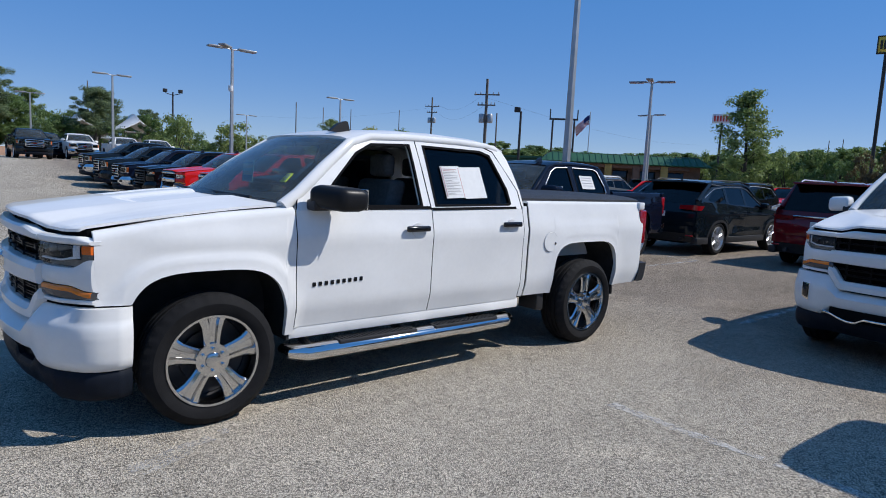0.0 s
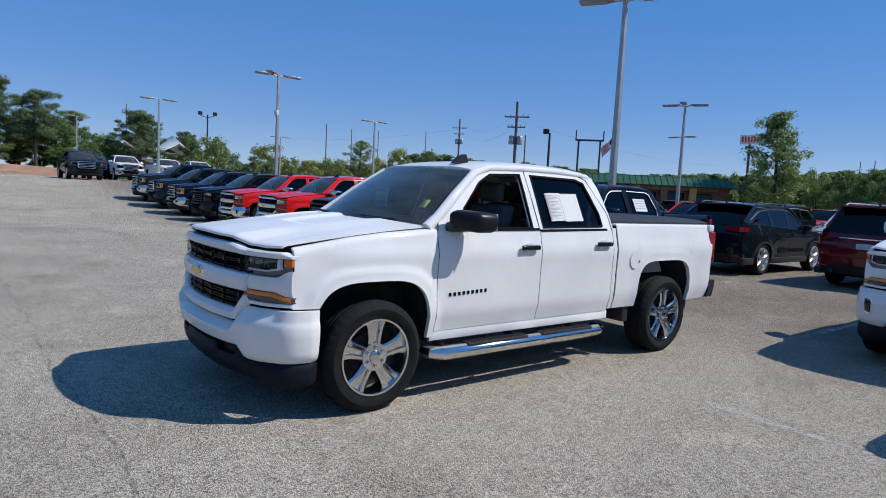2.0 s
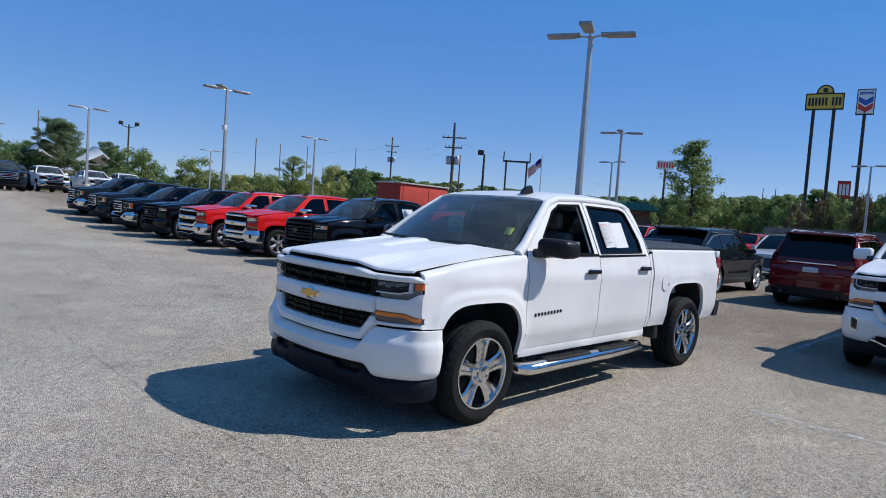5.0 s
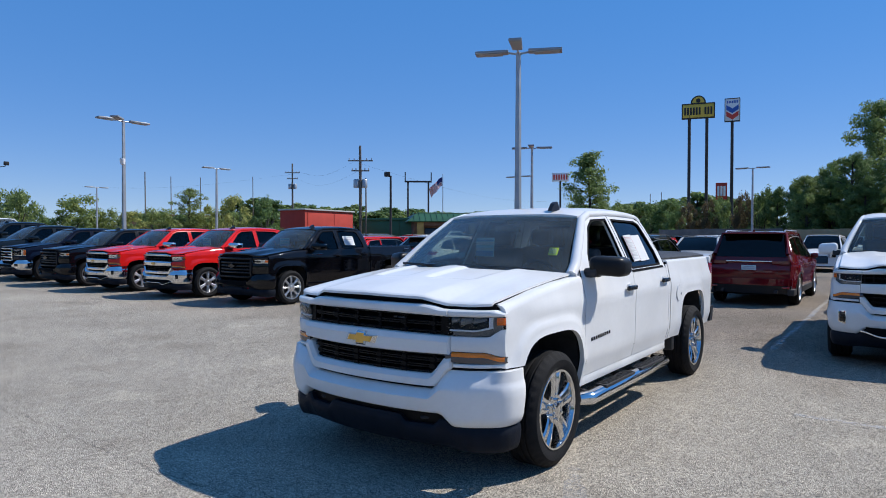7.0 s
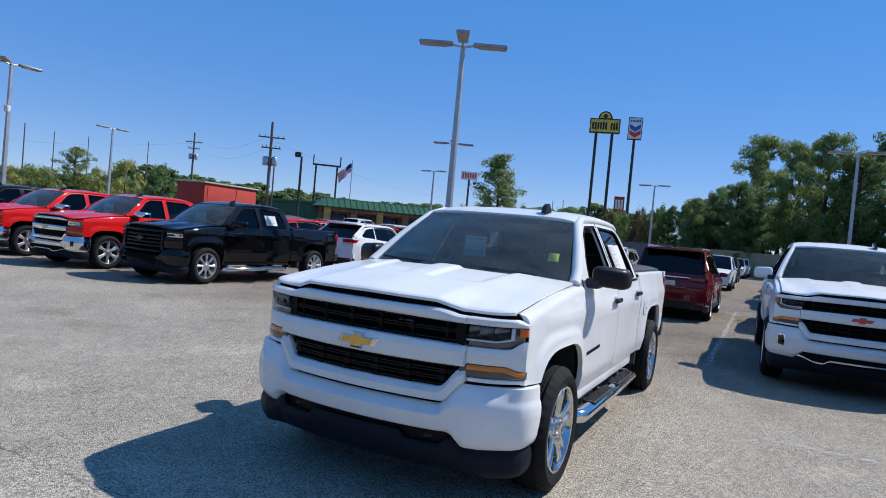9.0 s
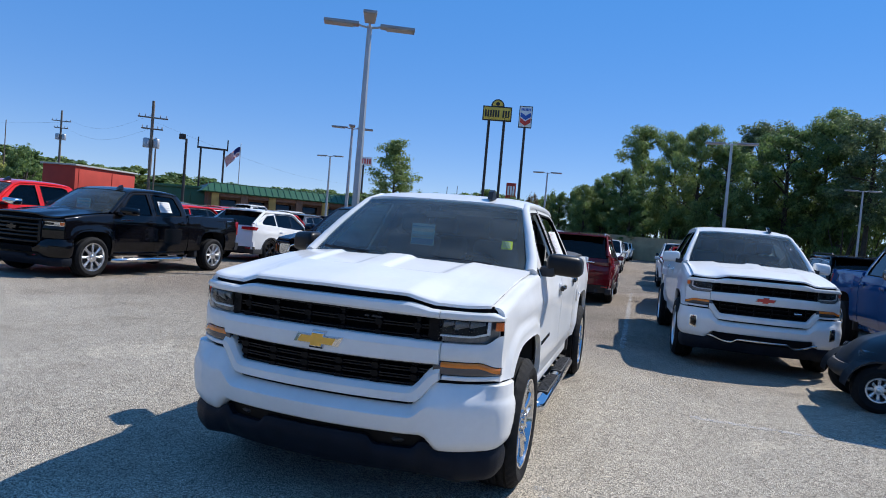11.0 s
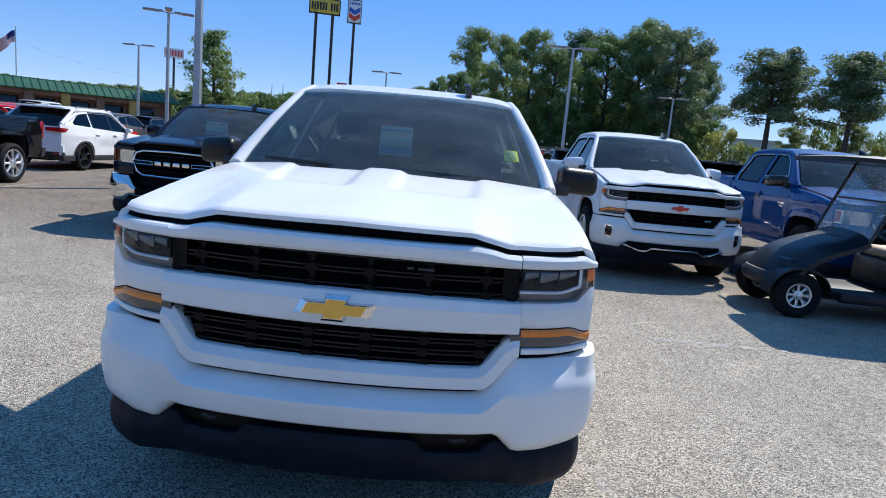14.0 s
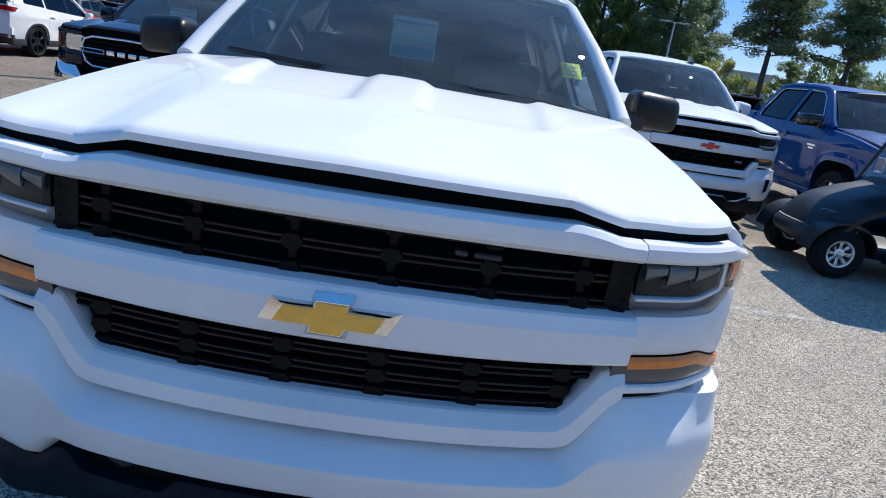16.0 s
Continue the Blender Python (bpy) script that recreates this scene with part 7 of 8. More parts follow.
def tall_sign():
    """Yellow motel sign with an arched top on two dark posts."""
    x, y = direction(14.75, 120)
    ob = tagged(new("motel_sign"), "yellow motel sign with black lettering on two tall posts", "sign")
    for s in (-1, 1):
        bm = bmesh.new()
        tube(bm, [(0, s * 1.42, 0), (0, s * 1.42, 23.2)], 0.26, 12)
        part("post", bm, M["dark_pole"], ob)
    bm = bmesh.new()
    box(bm, -0.25, 0.25, -2.62, 2.62, 22.6, 25.05, 0.06)
    panel = part("sign_panel", bm, M["sign_yellow"], ob)
    bm = bmesh.new()
    for q in ((-2.62, 2.62, 22.5, 22.68), (-2.62, 2.62, 24.97, 25.15), (-2.70, -2.52, 22.5, 25.15), (2.52, 2.70, 22.5, 25.15)):
        box(bm, -0.30, 0.30, *q, 0.02, 1)
    part("sign_border", bm, M["sign_black"], panel)
    for k in range(10):
        if k == 6:
            continue
        bm = bmesh.new()
        yy = 2.12 - k * 0.47
        box(bm, -0.29, -0.24, yy - 0.16, yy + 0.16, 23.15, 24.45, 0.02, 1)
        part("letter_bar", bm, M["sign_black"], panel)
    bm = bmesh.new()
    prof = [(1.25 * math.cos(math.pi * k / 16), 1.35 * math.sin(math.pi * k / 16)) for k in range(17)]
    f = [bm.verts.new((-0.22, p[0], 25.15 + p[1])) for p in prof]
    g = [bm.verts.new((0.22, p[0], 25.15 + p[1])) for p in prof]
    bm.faces.new(f)
    bm.faces.new(g[::-1])
    for i in range(17):
        bm.faces.new((f[i], g[i], g[(i + 1) % 17], f[(i + 1) % 17]))
    arch = part("sign_arch", bm, M["sign_black"], ob)
    bm = bmesh.new()
    prof = [(0.98 * math.cos(math.pi * k / 16), 1.02 * math.sin(math.pi * k / 16)) for k in range(17)]
    f = [bm.verts.new((-0.25, p[0], 25.25 + p[1])) for p in prof]
    g = [bm.verts.new((-0.20, p[0], 25.25 + p[1])) for p in prof]
    bm.faces.new(f)
    bm.faces.new(g[::-1])
    for i in range(17):
        bm.faces.new((f[i], g[i], g[(i + 1) % 17], f[(i + 1) % 17]))
    part("arch_face", bm, M["sign_yellow"], arch)
    bm = bmesh.new()
    lathe(bm, [(0.001, -0.04), (0.36, -0.04), (0.36, 0.02), (0.001, 0.02)], 16, (-0.24, 0, 25.62), "x")
    part("arch_badge", bm, M["sign_black"], arch)
    ob.matrix_world = pose(x, y, 0, 0, 0, facing(x, y))


def chevron_sign():
    """White fuel station sign with a blue and a red V-shaped stripe."""
    x, y = direction(12.1, 135)
    ob = tagged(new("fuel_sign"), "white fuel station sign with blue and red chevrons", "sign")
    bm = bmesh.new()
    tube(bm, [(0, 0, 0), (0, 0, 24.6)], [0.34, 0.26], 12)
    part("post", bm, M["dark_pole"], ob)
    bm = bmesh.new()
    box(bm, -0.25, 0.25, -1.30, 1.30, 24.2, 28.5, 0.10, 2)
    panel = part("sign_panel", bm, M["sign_white"], ob)
    bm = bmesh.new()
    for q in ((-1.36, 1.36, 24.1, 24.26), (-1.36, 1.36, 28.44, 28.6), (-1.38, -1.26, 24.1, 28.6), (1.26, 1.38, 24.1, 28.6)):
        box(bm, -0.30, 0.30, *q, 0.02, 1)
    part("sign_border", bm, M["dark_pole"], panel)
    for z, m_ in ((26.35, "sign_blue"), (25.15, "sign_red")):
        for s in (-1, 1):
            bm = bmesh.new()
            vs = [(-0.30, s * 1.08, z + 0.95), (-0.30, 0, z + 0.25), (-0.30, 0, z - 0.65), (-0.30, s * 1.08, z + 0.05)]
            f = [bm.verts.new(v) for v in vs]
            g = [bm.verts.new((-0.24, v[1], v[2])) for v in vs]
            bm.faces.new(f)
            bm.faces.new(g[::-1])
            for i in range(4):
                bm.faces.new((f[i], g[i], g[(i + 1) % 4], f[(i + 1) % 4]))
            part("stripe", bm, M[m_], panel)
    for k in range(7):
        bm = bmesh.new()
        box(bm, -0.29, -0.24, 0.86 - k * 0.29 - 0.10, 0.86 - k * 0.29 + 0.10, 27.62, 28.12, 0.02, 1)
        part("letter_bar", bm, M["sign_blue"], panel)
    ob.matrix_world = pose(x, y, 0, 0, 0, facing(x, y))


def board_sign(name, label, az, d, w, z0, z1, face, bars, bar_mat, pole_mat):
    x, y = direction(az, d)
    ob = tagged(new(name), label, "sign")
    bm = bmesh.new()
    tube(bm, [(0, 0, 0), (0, 0, z0 + 0.2)], 0.24, 10)
    part("post", bm, M[pole_mat], ob)
    bm = bmesh.new()
    box(bm, -0.2, 0.2, -w / 2, w / 2, z0, z1, 0.06)
    panel = part("sign_panel", bm, M[face], ob)
    for k in range(bars):
        bm = bmesh.new()
        c = w / 2 - (k + 0.9) * w / (bars + 0.8)
        box(bm, -0.25, -0.19, c - w / bars * 0.28, c + w / bars * 0.28, lerp(z0, z1, 0.2), lerp(z0, z1, 0.8), 0.02, 1)
        part("letter_bar", bm, M[bar_mat], panel)
    ob.matrix_world = pose(x, y, 0, 0, 0, facing(x, y))


tall_sign()
chevron_sign()
board_sign("roadside_sign", "white roadside sign with bold red lettering", 26.0, 150, 3.9, 14.7, 16.7, "sign_white", 6, "sign_red", "dark_pole")
board_sign("roadside_sign", "small orange roadside sign above the trees", 12.9, 125, 1.9, 8.6, 11.6, "red_wall", 3, "sign_white", "dark_pole")

x, y = direction(38.65, 150)
ob = tagged(new("billboard_frame"), "empty dark steel billboard frame on two posts", "billboard")
for s in (-1, 1):
    bm = bmesh.new()
    tube(bm, [(0, s * 2.4, 0), (0, s * 2.4, 15.0)], 0.22, 10)
    part("post", bm, M["dark_pole"], ob)
    bm = bmesh.new()
    box(bm, -0.15, 0.15, s * 3.05 - 0.13, s * 3.05 + 0.13, 14.6, 17.0, 0.02, 1)
    part("upright", bm, M["dark_pole"], ob)
bm = bmesh.new()
box(bm, -0.15, 0.15, -3.1, 3.1, 14.6, 15.0, 0.02, 1)
part("beam", bm, M["dark_pole"], ob)
ob.matrix_world = pose(x, y, 0, 0, 0, facing(x, y))

x, y = direction(35.75, 150, (-4.0, -1.8))
fl = tagged(new("flag_pole"), "tall pole with a striped red, white and blue flag", "flag")
bm = bmesh.new()
tube(bm, [(0, 0, 0), (0, 0, 12.6)], [0.10, 0.06], 8)
lathe(bm, [(0.001, -0.1), (0.1, 0), (0.001, 0.1)], 8, (0, 0, 12.65), "z")
part("pole", bm, M["pole"], fl)


def flag_at(u, v):
    """The cloth hangs from the hoist and droops towards its fly."""
    return Vector((0.25 * math.sin(u * 7 + v), 0.1 + 2.35 * u - 0.35 * v * u, 12.1 - 1.55 * v - 2.2 * u ** 1.3 + 0.10 * math.sin(u * 9)))


for k in range(13):
    bm = bmesh.new()
    u0 = 0.42 if k < 7 else 0.0
    shell(bm, lambda u, v: flag_at(lerp(u0, 1, u), (k + v) / 13), 12, 1, Vector((0.02, 0, 0)))
    part("flag_stripe", bm, M["flag_white"] if k % 2 else M["flag_red"], fl)
bm = bmesh.new()
shell(bm, lambda u, v: flag_at(lerp(0, 0.42, u), v * 7 / 13), 6, 6, Vector((0.02, 0, 0)))
part("flag_canton", bm, M["flag_blue"], fl)
fl.matrix_world = pose(x, y, 0, 0, 0, facing(x, y) + 5) @ Matrix.Diagonal((1.32, 1.32, 1.32, 1))

# ---- buildings ----
def diner():
    """Long low building with a sloping green metal roof over an ochre arcade."""
    ob = tagged(new("restaurant_building"), "long low brick building with sloped green metal roof", "building")
    a, b = Vector((*direction(38.2, 88, (-4, -2)), 0)), Vector((*direction(25.7, 92, (-4, -2)), 0))
    ln = (b - a).length
    bm = bmesh.new()
    box(bm, 0, ln, 0, 14, 0, 4.2, 0.03)
    wall = part("wall", bm, M["brick_wall"], ob)
    # Mansard: ribbed sheets that slope back from the eave.
    bm = bmesh.new()
    vs = lambda x, y, z: Vector((x, y, z))
    shell(bm, lambda u, v: vs(lerp(-1.0 + 1.4 * v, ln + 1.0 - 1.4 * v, u), lerp(-1.6, 0.6, v), lerp(3.90, 5.15, v)), 2, 1, Vector((0, 0.1, -0.12)))
    roof = part("roof", bm, M["roof_green"], ob, "green standing seam roof")
    n = int(ln / 0.75)
    for k in range(n):
        bm = bmesh.new()
        xx = lerp(-0.5, ln + 0.5, (k + 0.5) / n)
        shell(bm, lambda u, v: vs(xx - 0.05 + 0.10 * u, lerp(-1.66, 0.54, v), lerp(3.95, 5.20, v)), 1, 1, Vector((0, 0.06, -0.06)))
        part("roof_seam", bm, M["roof_green"], roof)
    for s, xx in ((-1, -1.0), (1, ln + 1.0)):
        bm = bmesh.new()
        shell(bm, lambda u, v: vs(xx - s * 1.4 * v, lerp(-1.6 + 2.2 * v, 15, u), lerp(3.90, 5.15, v)), 2, 1, Vector((-s * 0.1, 0, -0.1)))
        part("roof_end", bm, M["roof_green"], roof)
    bm = bmesh.new()
    box(bm, 0.2, ln - 0.2, 0.4, 14, 4.8, 5.1)
    part("roof_deck", bm, M["brick_wall"], roof)
    k = 0
    while k * 3.6 < ln - 2:
        bm = bmesh.new()
        x0 = k * 3.6 + 0.3
        box(bm, x0, x0 + 0.9, -1.25, -0.75, 0, 3.75, 0.04)
        part("arcade_pier", bm, M["yellow_wall" if k % 2 == 0 else "brick_wall"], ob)
        bm = bmesh.new()
        box(bm, x0 + 1.2, x0 + 3.2, -0.03, 0.05, 0.9, 3.0, 0.02)
        win = part("window", bm, M["gloss_black"], ob)
        bm = bmesh.new()
        box(bm, x0 + 0.9, x0 + 3.6, -1.15, -0.85, 3.30, 3.77, 0.03)
        part("arcade_lintel", bm, M["brick_wall"], ob)
        k += 1
    d = (b - a).normalized()
    ob.matrix_world = Matrix.Translation(a) @ Matrix(((d.x, -d.y, 0, 0), (d.y, d.x, 0, 0), (0, 0, 1, 0), (0, 0, 0, 1)))


def shed(name, label, az0, az1, d0, d1, h, wall, roof_z=0.35, depth=14, z0=0.0, roof_mat=None):
    """Plain flat-roofed hall between two bearings."""
    a, b = Vector((*direction(az0, d0), z0)), Vector((*direction(az1, d1), z0))
    ln = (b - a).length
    ob = tagged(new(name), label, "building")
    bm = bmesh.new()
    box(bm, 0, ln, 0, depth, 0, h, 0.04)
    wall_ob = part("wall", bm, M[wall], ob)
    k = 0.6
    while k < ln:
        bm = bmesh.new()
        box(bm, k, k + 0.12, -0.06, 0.02, 0.1, h - 0.3, 0.01, 1)
        part("wall_rib", bm, M[wall], wall_ob)
        k += 6.0
    bm = bmesh.new()
    box(bm, -0.25, ln + 0.25, -0.25, depth + 0.25, h, h + roof_z, 0.05)
    part("roof_edge", bm, M[roof_mat or wall], ob)
    d = (b - a).normalized()
    ob.matrix_world = Matrix.Translation(a) @ Matrix(((d.x, -d.y, 0, 0), (d.y, d.x, 0, 0), (0, 0, 1, 0), (0, 0, 0, 1)))
    return ob


diner()
shed("warehouse", "red painted metal warehouse with flat roof", 48.8, 44.6, 97, 105.5, 5.7, "red_wall", 0.22, depth=5, roof_mat="headliner")
shed("warehouse", "dark green low building beside the restaurant", 43.8, 39.2, 99, 94, 4.2, "roof_green")
shed("warehouse", "low brown brick building behind the trees", 63.0, 55.0, 120, 122, 5.2, "brick_wall")
shed("warehouse", "long pale grey building beyond the grass bank", -20.3, -23.9, 140, 140, 8.0, "headliner")
shed("garden_hall", "low dark hall with white fabric roof behind trees", 78.6, 72.8, 80, 82, 3.0, "fence", 0.2, depth=8, z0=1.2)
for az_, half, base, rise in ((73.7, 1.2, 4.4, 1.7), (77.6, 0.9, 4.4, 1.3), (74.9, 0.7, 3.4, 0.8)):
    ax, ay = direction(az_, 77)
    bm = bmesh.new()
    w = 77 * math.tan(radians(half))
    shell(bm, lambda u, v: Vector((ax + lerp(-w, w, u), ay + lerp(-3, 3, v), base + rise * (1 - abs(2 * u - 1) ** 0.8) * (0.55 + 0.45 * math.sin(math.pi * v)))), 12, 8, Vector((0, 0, -0.1)))
    tent = tagged(new("canopy"), "white peaked fabric canopy roof behind trees", "canopy")
    part("canopy_roof", bm, M["white_roof"], tent)
    for cx in (-w * 0.9, w * 0.9):
        bm = bmesh.new()
        tube(bm, [(ax + cx, ay - 2.8, 0.5), (ax + cx, ay - 2.8, base + rise * 0.12)], 0.06, 6)
        part("canopy_post", bm, M["dark_pole"], tent)

# Fences beyond the lot.
def fence(name, label, az0, az1, d0, d1, h, material, step=2.4, z0=0.0):
    a, b = Vector((*direction(az0, d0), z0)), Vector((*direction(az1, d1), z0))
    ln = (b - a).length
    ob = tagged(new(name), label, "fence")
    n = max(2, int(ln / step))
    d = (b - a).normalized()
    for k in range(n):
        bm = bmesh.new()
        x0 = ln * k / n
        box(bm, x0 + 0.03, x0 + ln / n - 0.03, -0.02, 0.02, 0.05, h + 0.03 * (k % 3), 0.01, 1)
        part("fence_panel", bm, M[material], ob)
        bm = bmesh.new()
        box(bm, x0 - 0.05, x0 + 0.05, 0.03, 0.13, 0, h + 0.1, 0.01, 1)
        part("fence_post", bm, M[material], ob)
    ob.matrix_world = Matrix.Translation(a) @ Matrix(((d.x, -d.y, 0, 0), (d.y, d.x, 0, 0), (0, 0, 1, 0), (0, 0, 0, 1)))


fence("fence", "tan board fence along the back of the lot", 8.5, -7.0, 74, 70, 2.5, "tan_fence")
fence("fence", "grey wall of boards along the back of the lot", 18.0, 8.7, 80, 74, 2.6, "fence")

# Banks: red clay at the far end, grass behind the pines.
def bank(name, label, az0, az1, d0, d1, top, material, z0):
    bm = bmesh.new()

    def p(u, v):
        x, y = direction(lerp(az0, az1, u), lerp(d0, d1, v))
        return Vector((x, y, z0 + top * smooth(v * 2.2) + 0.25 * noise.noise(Vector((x * 0.15, y * 0.15, 3))) * min(1, 4 * v)))

    shell(bm, p, 40, 8, Vector((0, 0, -1.0)))
    tagged(part(name, bm, M[material]), label, "bank", "", "structure")


bank("bank_1", "bare red clay bank at the far end", 104, 79, 62, 90, 0.9, "soil", 1.0)
bank("bank_2", "rough grass bank behind the pines", -19, -48, 78, 130, 2.2, "grass", -0.05)
bank("bank_3", "rough grass strip behind the fence", 40, 3, 102, 150, 0.6, "grass", -0.05)

# ---- trees ----
masters = {
    "broad_a": tree("broad", 14.0, 1, "tall broadleaf tree in fresh green leaf", per=230, size=0.122),
    "broad_b": tree("broad", 14.0, 2, "tall broadleaf tree in fresh green leaf", per=230, size=0.122),
    "dark_a": tree("broad", 14.0, 3, "tall dark green broadleaf tree", leaf="dark", per=220, size=0.13),
    "dark_b": tree("broad", 14.0, 4, "tall dark green broadleaf tree", leaf="dark", per=220, size=0.13),
    "pine_a": tree("pine", 15.0, 5, "tall pine with bare lower trunk", per=230, size=0.115),
    "pine_b": tree("pine", 15.0, 6, "tall pine with bare lower trunk", per=230, size=0.115),
    "high_a": tree("pine", 15.0, 41, "tall pine with long bare trunk", leaf="pine", per=230, size=0.115, low=0.52),
    "high_b": tree("pine", 15.0, 42, "tall pine with long bare trunk", leaf="pine", per=230, size=0.115, low=0.52),
    "bush_a": tree("bush", 5.0, 7, "dense green bush in leaf", "bush", leaf="broad", per=90, size=0.15),
    "bush_b": tree("bush", 5.0, 8, "dense dark green leafy bush", "bush", leaf="dark", per=90, size=0.15),
    "bush_y": tree("bush", 5.0, 9, "yellow-green bush in spring flower", "bush", leaf="yellow", per=110, size=0.14),
    "bush_g": tree("bush", 5.0, 12, "loose light green bush in spring leaf", "bush", leaf="spring", per=80, size=0.14),
    "young": tree("broad", 14.0, 13, "thin young tree in pale spring leaf", leaf="spring", per=75, size=0.15),
    "scrub": tree("bush", 5.0, 10, "brown dry scrub with thin twigs", "bush", leaf="dry", per=110, size=0.14),
    "lone": tree("cone", 14.0, 31, "tall pointed broadleaf tree standing alone", leaf="broad", per=80, size=0.17),
    "far_a": tree("broad", 14.0, 21, "distant dark green broadleaf tree", leaf="dark", per=30, size=0.42),
    "far_b": tree("broad", 14.0, 22, "distant green broadleaf tree", leaf="broad", per=30, size=0.42),
}
HOME = {"broad_a": (-60, -40), "broad_b": (-66, -30), "dark_a": (-58, -20), "dark_b": (-64, -10), "pine_a": (-60, 0), "pine_b": (-66, 12), "bush_a": (-52, 20), "bush_b": (-52, 26), "bush_y": (-52, 32), "scrub": (-52, 38), "bush_g": (-52, 44), "young": (-60, 52), "lone": (-84, 12), "high_a": (-86, -6), "high_b": (-88, -20), "far_a": (-80, 30), "far_b": (-82, 46)}
for key, (x, y) in HOME.items():
    masters[key].matrix_world = pose(x, y, 0)
base_h = {k: max(v.co.z for c in m.children for v in c.data.vertices) * 0.985 for k, m in masters.items()}
def crown_width(ob):
    """Width of a crown between its outer leaves, stray ones left out."""
    xs = sorted(math.hypot(v.co.x, v.co.y) for c in ob.children for v in c.data.vertices)
    return 2 * xs[int(len(xs) * 0.95)]


span = {k: crown_width(m) for k, m in masters.items()}
trng = random.Random(77)


def plant(key, az, d, top_el, width=None, z0=0.0, eye=(-3.96, -4.0)):
    """A tree at a bearing whose top stands at an elevation seen from the lane."""
    x, y = direction(az, d, eye)
    h = 1.6 + d * math.tan(radians(top_el)) - z0
    sz = h / base_h[key]
    sx = sz if width is None else width * d / 57.3 / span[key]
    sow(masters[key], x, y, z0, (sx, sz), trng.uniform(0, 360))


# Lone tree and what stands round it.
plant("lone", 23.5, 95, 7.6, 4.9)
for az, el, k in ((27.3, 2.8, "bush_a"), (29.5, 2.6, "bush_b"), (20.6, 3.3, "bush_a"), (18.9, 3.2, "bush_b"), (17.2, 3.3, "dark_a"), (21.8, 2.9, "bush_b")):
    plant(k, az, 104, el, 2.6)
# Far woods along the skyline.
for k in range(46):
    az = 9 + k * 1.0 + trng.uniform(-0.4, 0.4)
    plant(trng.choice(("far_a", "far_b", "far_a")), az, 190 + trng.uniform(-12, 25), (2.95 if az < 24 or az > 44 else 2.35) + 0.25 * math.sin(az * 0.5) + trng.uniform(-0.2, 0.25) + (0.5 if az < 15 else 0), 2.8)
# Scrub before the signs.
for az, el, k in ((15.6, 3.0, "scrub"), (14.2, 3.3, "scrub"), (13.0, 3.6, "bush_a"), (11.6, 3.9, "scrub"), (10.2, 4.3, "bush_a"), (9.0, 4.1, "dark_a"), (7.6, 4.6, "broad_b"), (6.4, 4.9, "broad_a"), (5.4, 4.4, "bush_a"), (16.8, 2.4, "bush_b")):
    plant(k, az, 84, el, 2.0)
# The dark stand beyond the back fence.
for az, el, k, w in ((4.8, 5.0, "broad_b", 2.8), (3.5, 6.0, "broad_a", 2.8), (1.8, 6.6, "dark_a", 3.2), (0.0, 10.2, "broad_b", 4.6), (-2.6, 9.9, "broad_a", 4.4), (-4.3, 10.5, "broad_b", 4.2), (-6.5, 9.2, "dark_a", 4.6), (-8.9, 10.7, "pine_a", 5.6), (-11.1, 10.4, "dark_b", 5.0), (-13.4, 11.8, "broad_a", 5.6), (-14.9, 10.3, "dark_a", 4.6), (-16.5, 10.9, "pine_b", 6.2), (-18.4, 9.0, "pine_a", 4.0)):
    plant(k, az, 76 + trng.uniform(-4, 8), el, w, 0, (-3.7, -0.9))
for k in range(30):
    az = 5.0 - k * 0.84
    plant(trng.choice(("bush_b", "dark_a", "dark_b", "bush_a")), az, 72 + trng.uniform(0, 14), trng.uniform(3.4, 5.6) - (0.8 if az > 1 else 0), trng.uniform(2.6, 3.8), 0, (-3.7, -0.9))
# Separate pines to the side, with sky between.
for az, el, k, w in ((-24.4, 9.6, "high_a", 6.6), (-29.9, 9.6, "high_b", 6.4), (-36.5, 9.7, "high_a", 6.6), (-43.0, 10.2, "high_b", 7.0)):
    plant(k, az, 62, el, w, 0, (-2.9, -0.4))
for az, el, k in ((-20.7, 3.2, "bush_y"), (-22.8, 2.6, "bush_a"), (-24.2, 2.2, "bush_y"), (-26.2, 3.9, "broad_b"), (-31.6, 3.2, "bush_y"), (-35, 3.6, "bush_a"), (-28.4, 4.6, "bush_a"), (-30.2, 4.4, "broad_b"), (-33, 4.6, "bush_a"), (-21.6, 3.6, "bush_y"), (-38, 4.5, "bush_b")):
    plant(k, az, 66, el, 3.0, 0, (-2.9, -0.4))
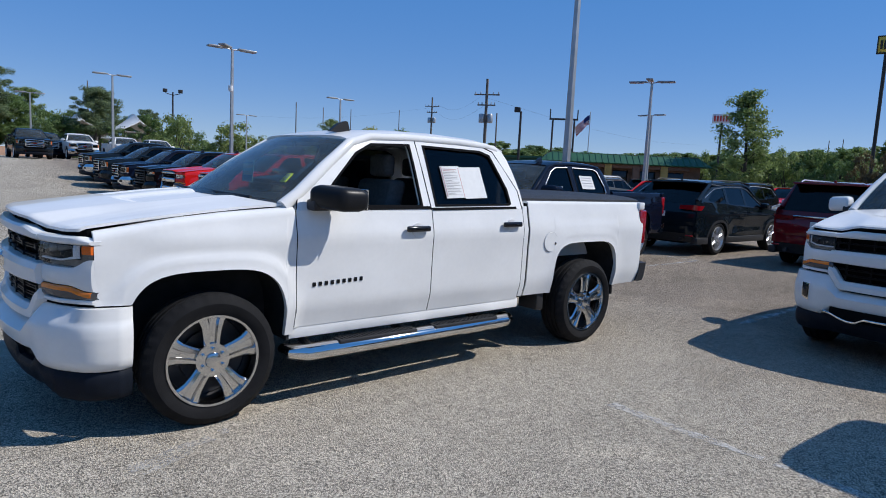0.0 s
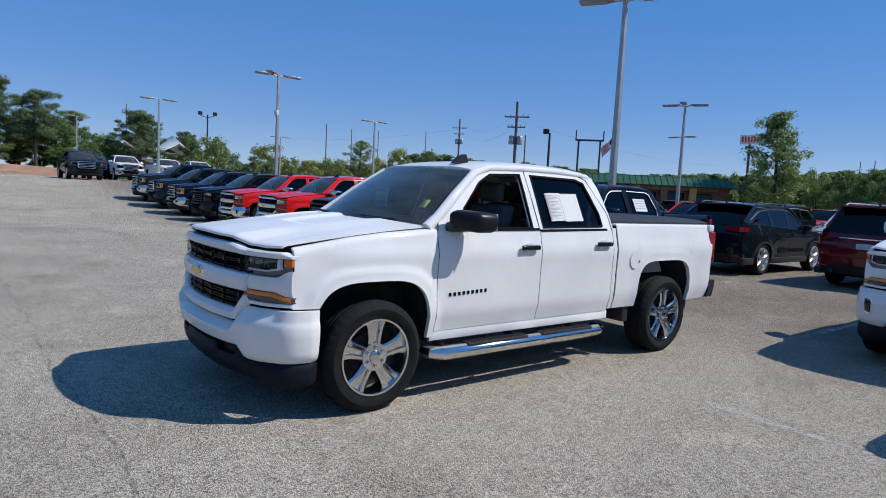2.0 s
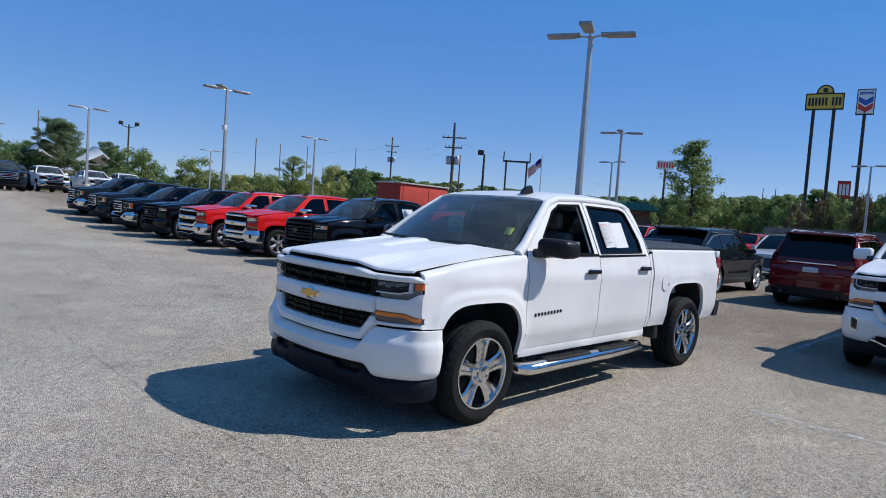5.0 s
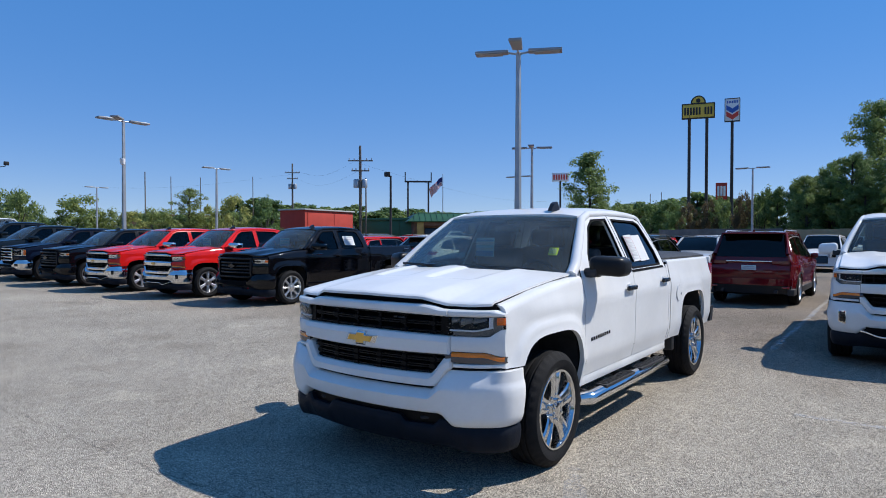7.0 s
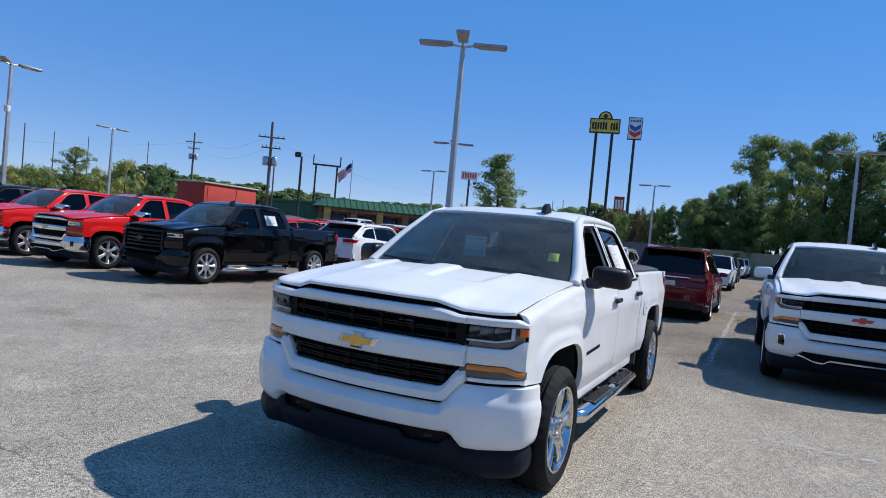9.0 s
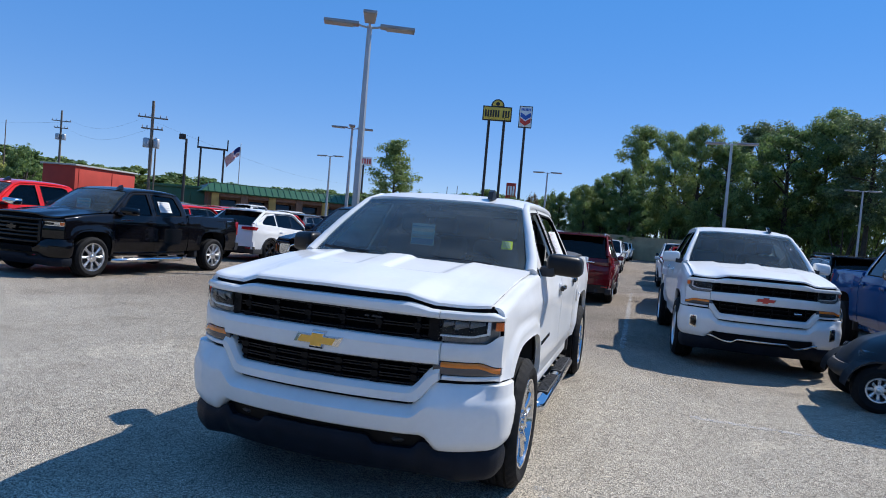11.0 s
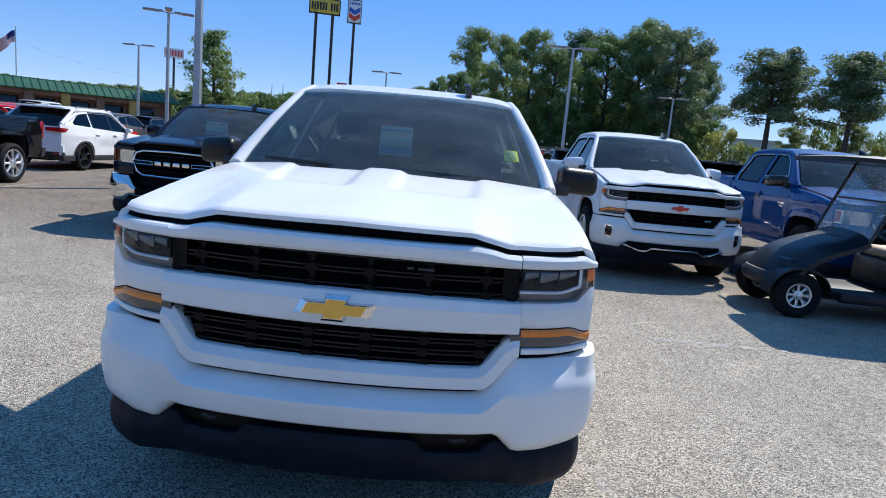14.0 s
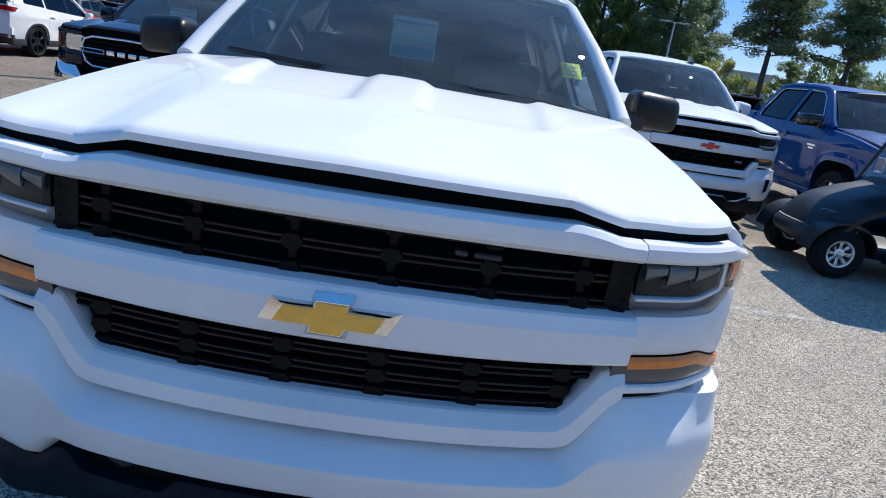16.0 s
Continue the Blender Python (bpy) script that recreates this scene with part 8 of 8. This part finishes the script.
# Trees that half hide the canopies.
for az, el, k, w in ((76.1, 5.1, "pine_a", 3.4), (78.2, 2.9, "dark_a", 2.6), (75.0, 2.3, "bush_b", 2.6), (72.3, 3.4, "dark_b", 1.7), (73.6, 1.9, "bush_b", 2.0), (70.4, 3.6, "bush_a", 3.0), (77.2, 2.4, "bush_b", 2.6), (72.0, 2.0, "bush_a", 2.4), (79.4, 2.6, "bush_b", 2.6)):
    plant(k, az, 70 + trng.uniform(-1, 1), el, w, 0.9)
# The far end of the lot.
for az, el, k, w in ((76.1, 5.2, "pine_a", 3.4), (77.6, 3.3, "dark_a", 2.6), (74.2, 3.0, "dark_b", 2.4), (72.6, 3.8, "pine_b", 2.2), (80.9, 4.7, "broad_b", 3.0), (82.0, 4.0, "dark_a", 3.2), (83.2, 6.0, "pine_b", 4.0), (84.4, 4.4, "dark_b", 3.0), (86.2, 6.7, "pine_a", 4.0), (87.6, 5.2, "broad_a", 3.4), (89.5, 5.6, "dark_b", 3.6), (91.5, 6.0, "broad_b", 3.6), (94, 5.8, "dark_a", 3.8), (97, 6.2, "pine_a", 4.2), (100, 5.8, "broad_a", 4.0), (104, 6.0, "dark_b", 4.2)):
    plant(k, az, 82 + trng.uniform(-4, 6), el, w, 1.3)
for az, el, k, w in ((70.6, 3.7, "bush_g", 2.9), (69.2, 2.4, "bush_b", 2.2), (66.4, 3.4, "bush_g", 3.9), (64.4, 2.4, "bush_g", 2.4), (62.6, 2.2, "bush_y", 2.8), (60.4, 2.4, "bush_g", 2.8), (58.3, 4.1, "young", 2.8), (56.6, 2.8, "bush_y", 2.2), (54.9, 3.7, "bush_y", 3.2), (52.2, 3.6, "bush_b", 3.2), (75.4, 2.0, "bush_b", 3.0), (72.0, 2.2, "bush_a", 2.6)):
    plant(k, az, 88 + trng.uniform(-4, 4), el, w, 0.8)
for k in range(16):
    plant(trng.choice(("bush_a", "bush_b", "dark_b")), 79.5 + k * 1.7, 80 + trng.uniform(-3, 3), trng.uniform(1.8, 3.4), trng.uniform(2.4, 3.4), 1.3)
for k in range(26):
    plant(trng.choice(("bush_a", "bush_g", "bush_g", "bush_b")), 53.5 + k * 1.05, 92 + trng.uniform(-3, 5), trng.uniform(1.5, 2.5), trng.uniform(2.2, 3.2), 0.6)
# Unseen woods added behind the lane, closing the place and darkening reflections in paint.
for k in range(44):
    az = 108 + k * 4.6
    plant(trng.choice(("far_a", "far_b")), az, 92 + trng.uniform(-8, 14), trng.uniform(5.0, 8.0), 5.4)
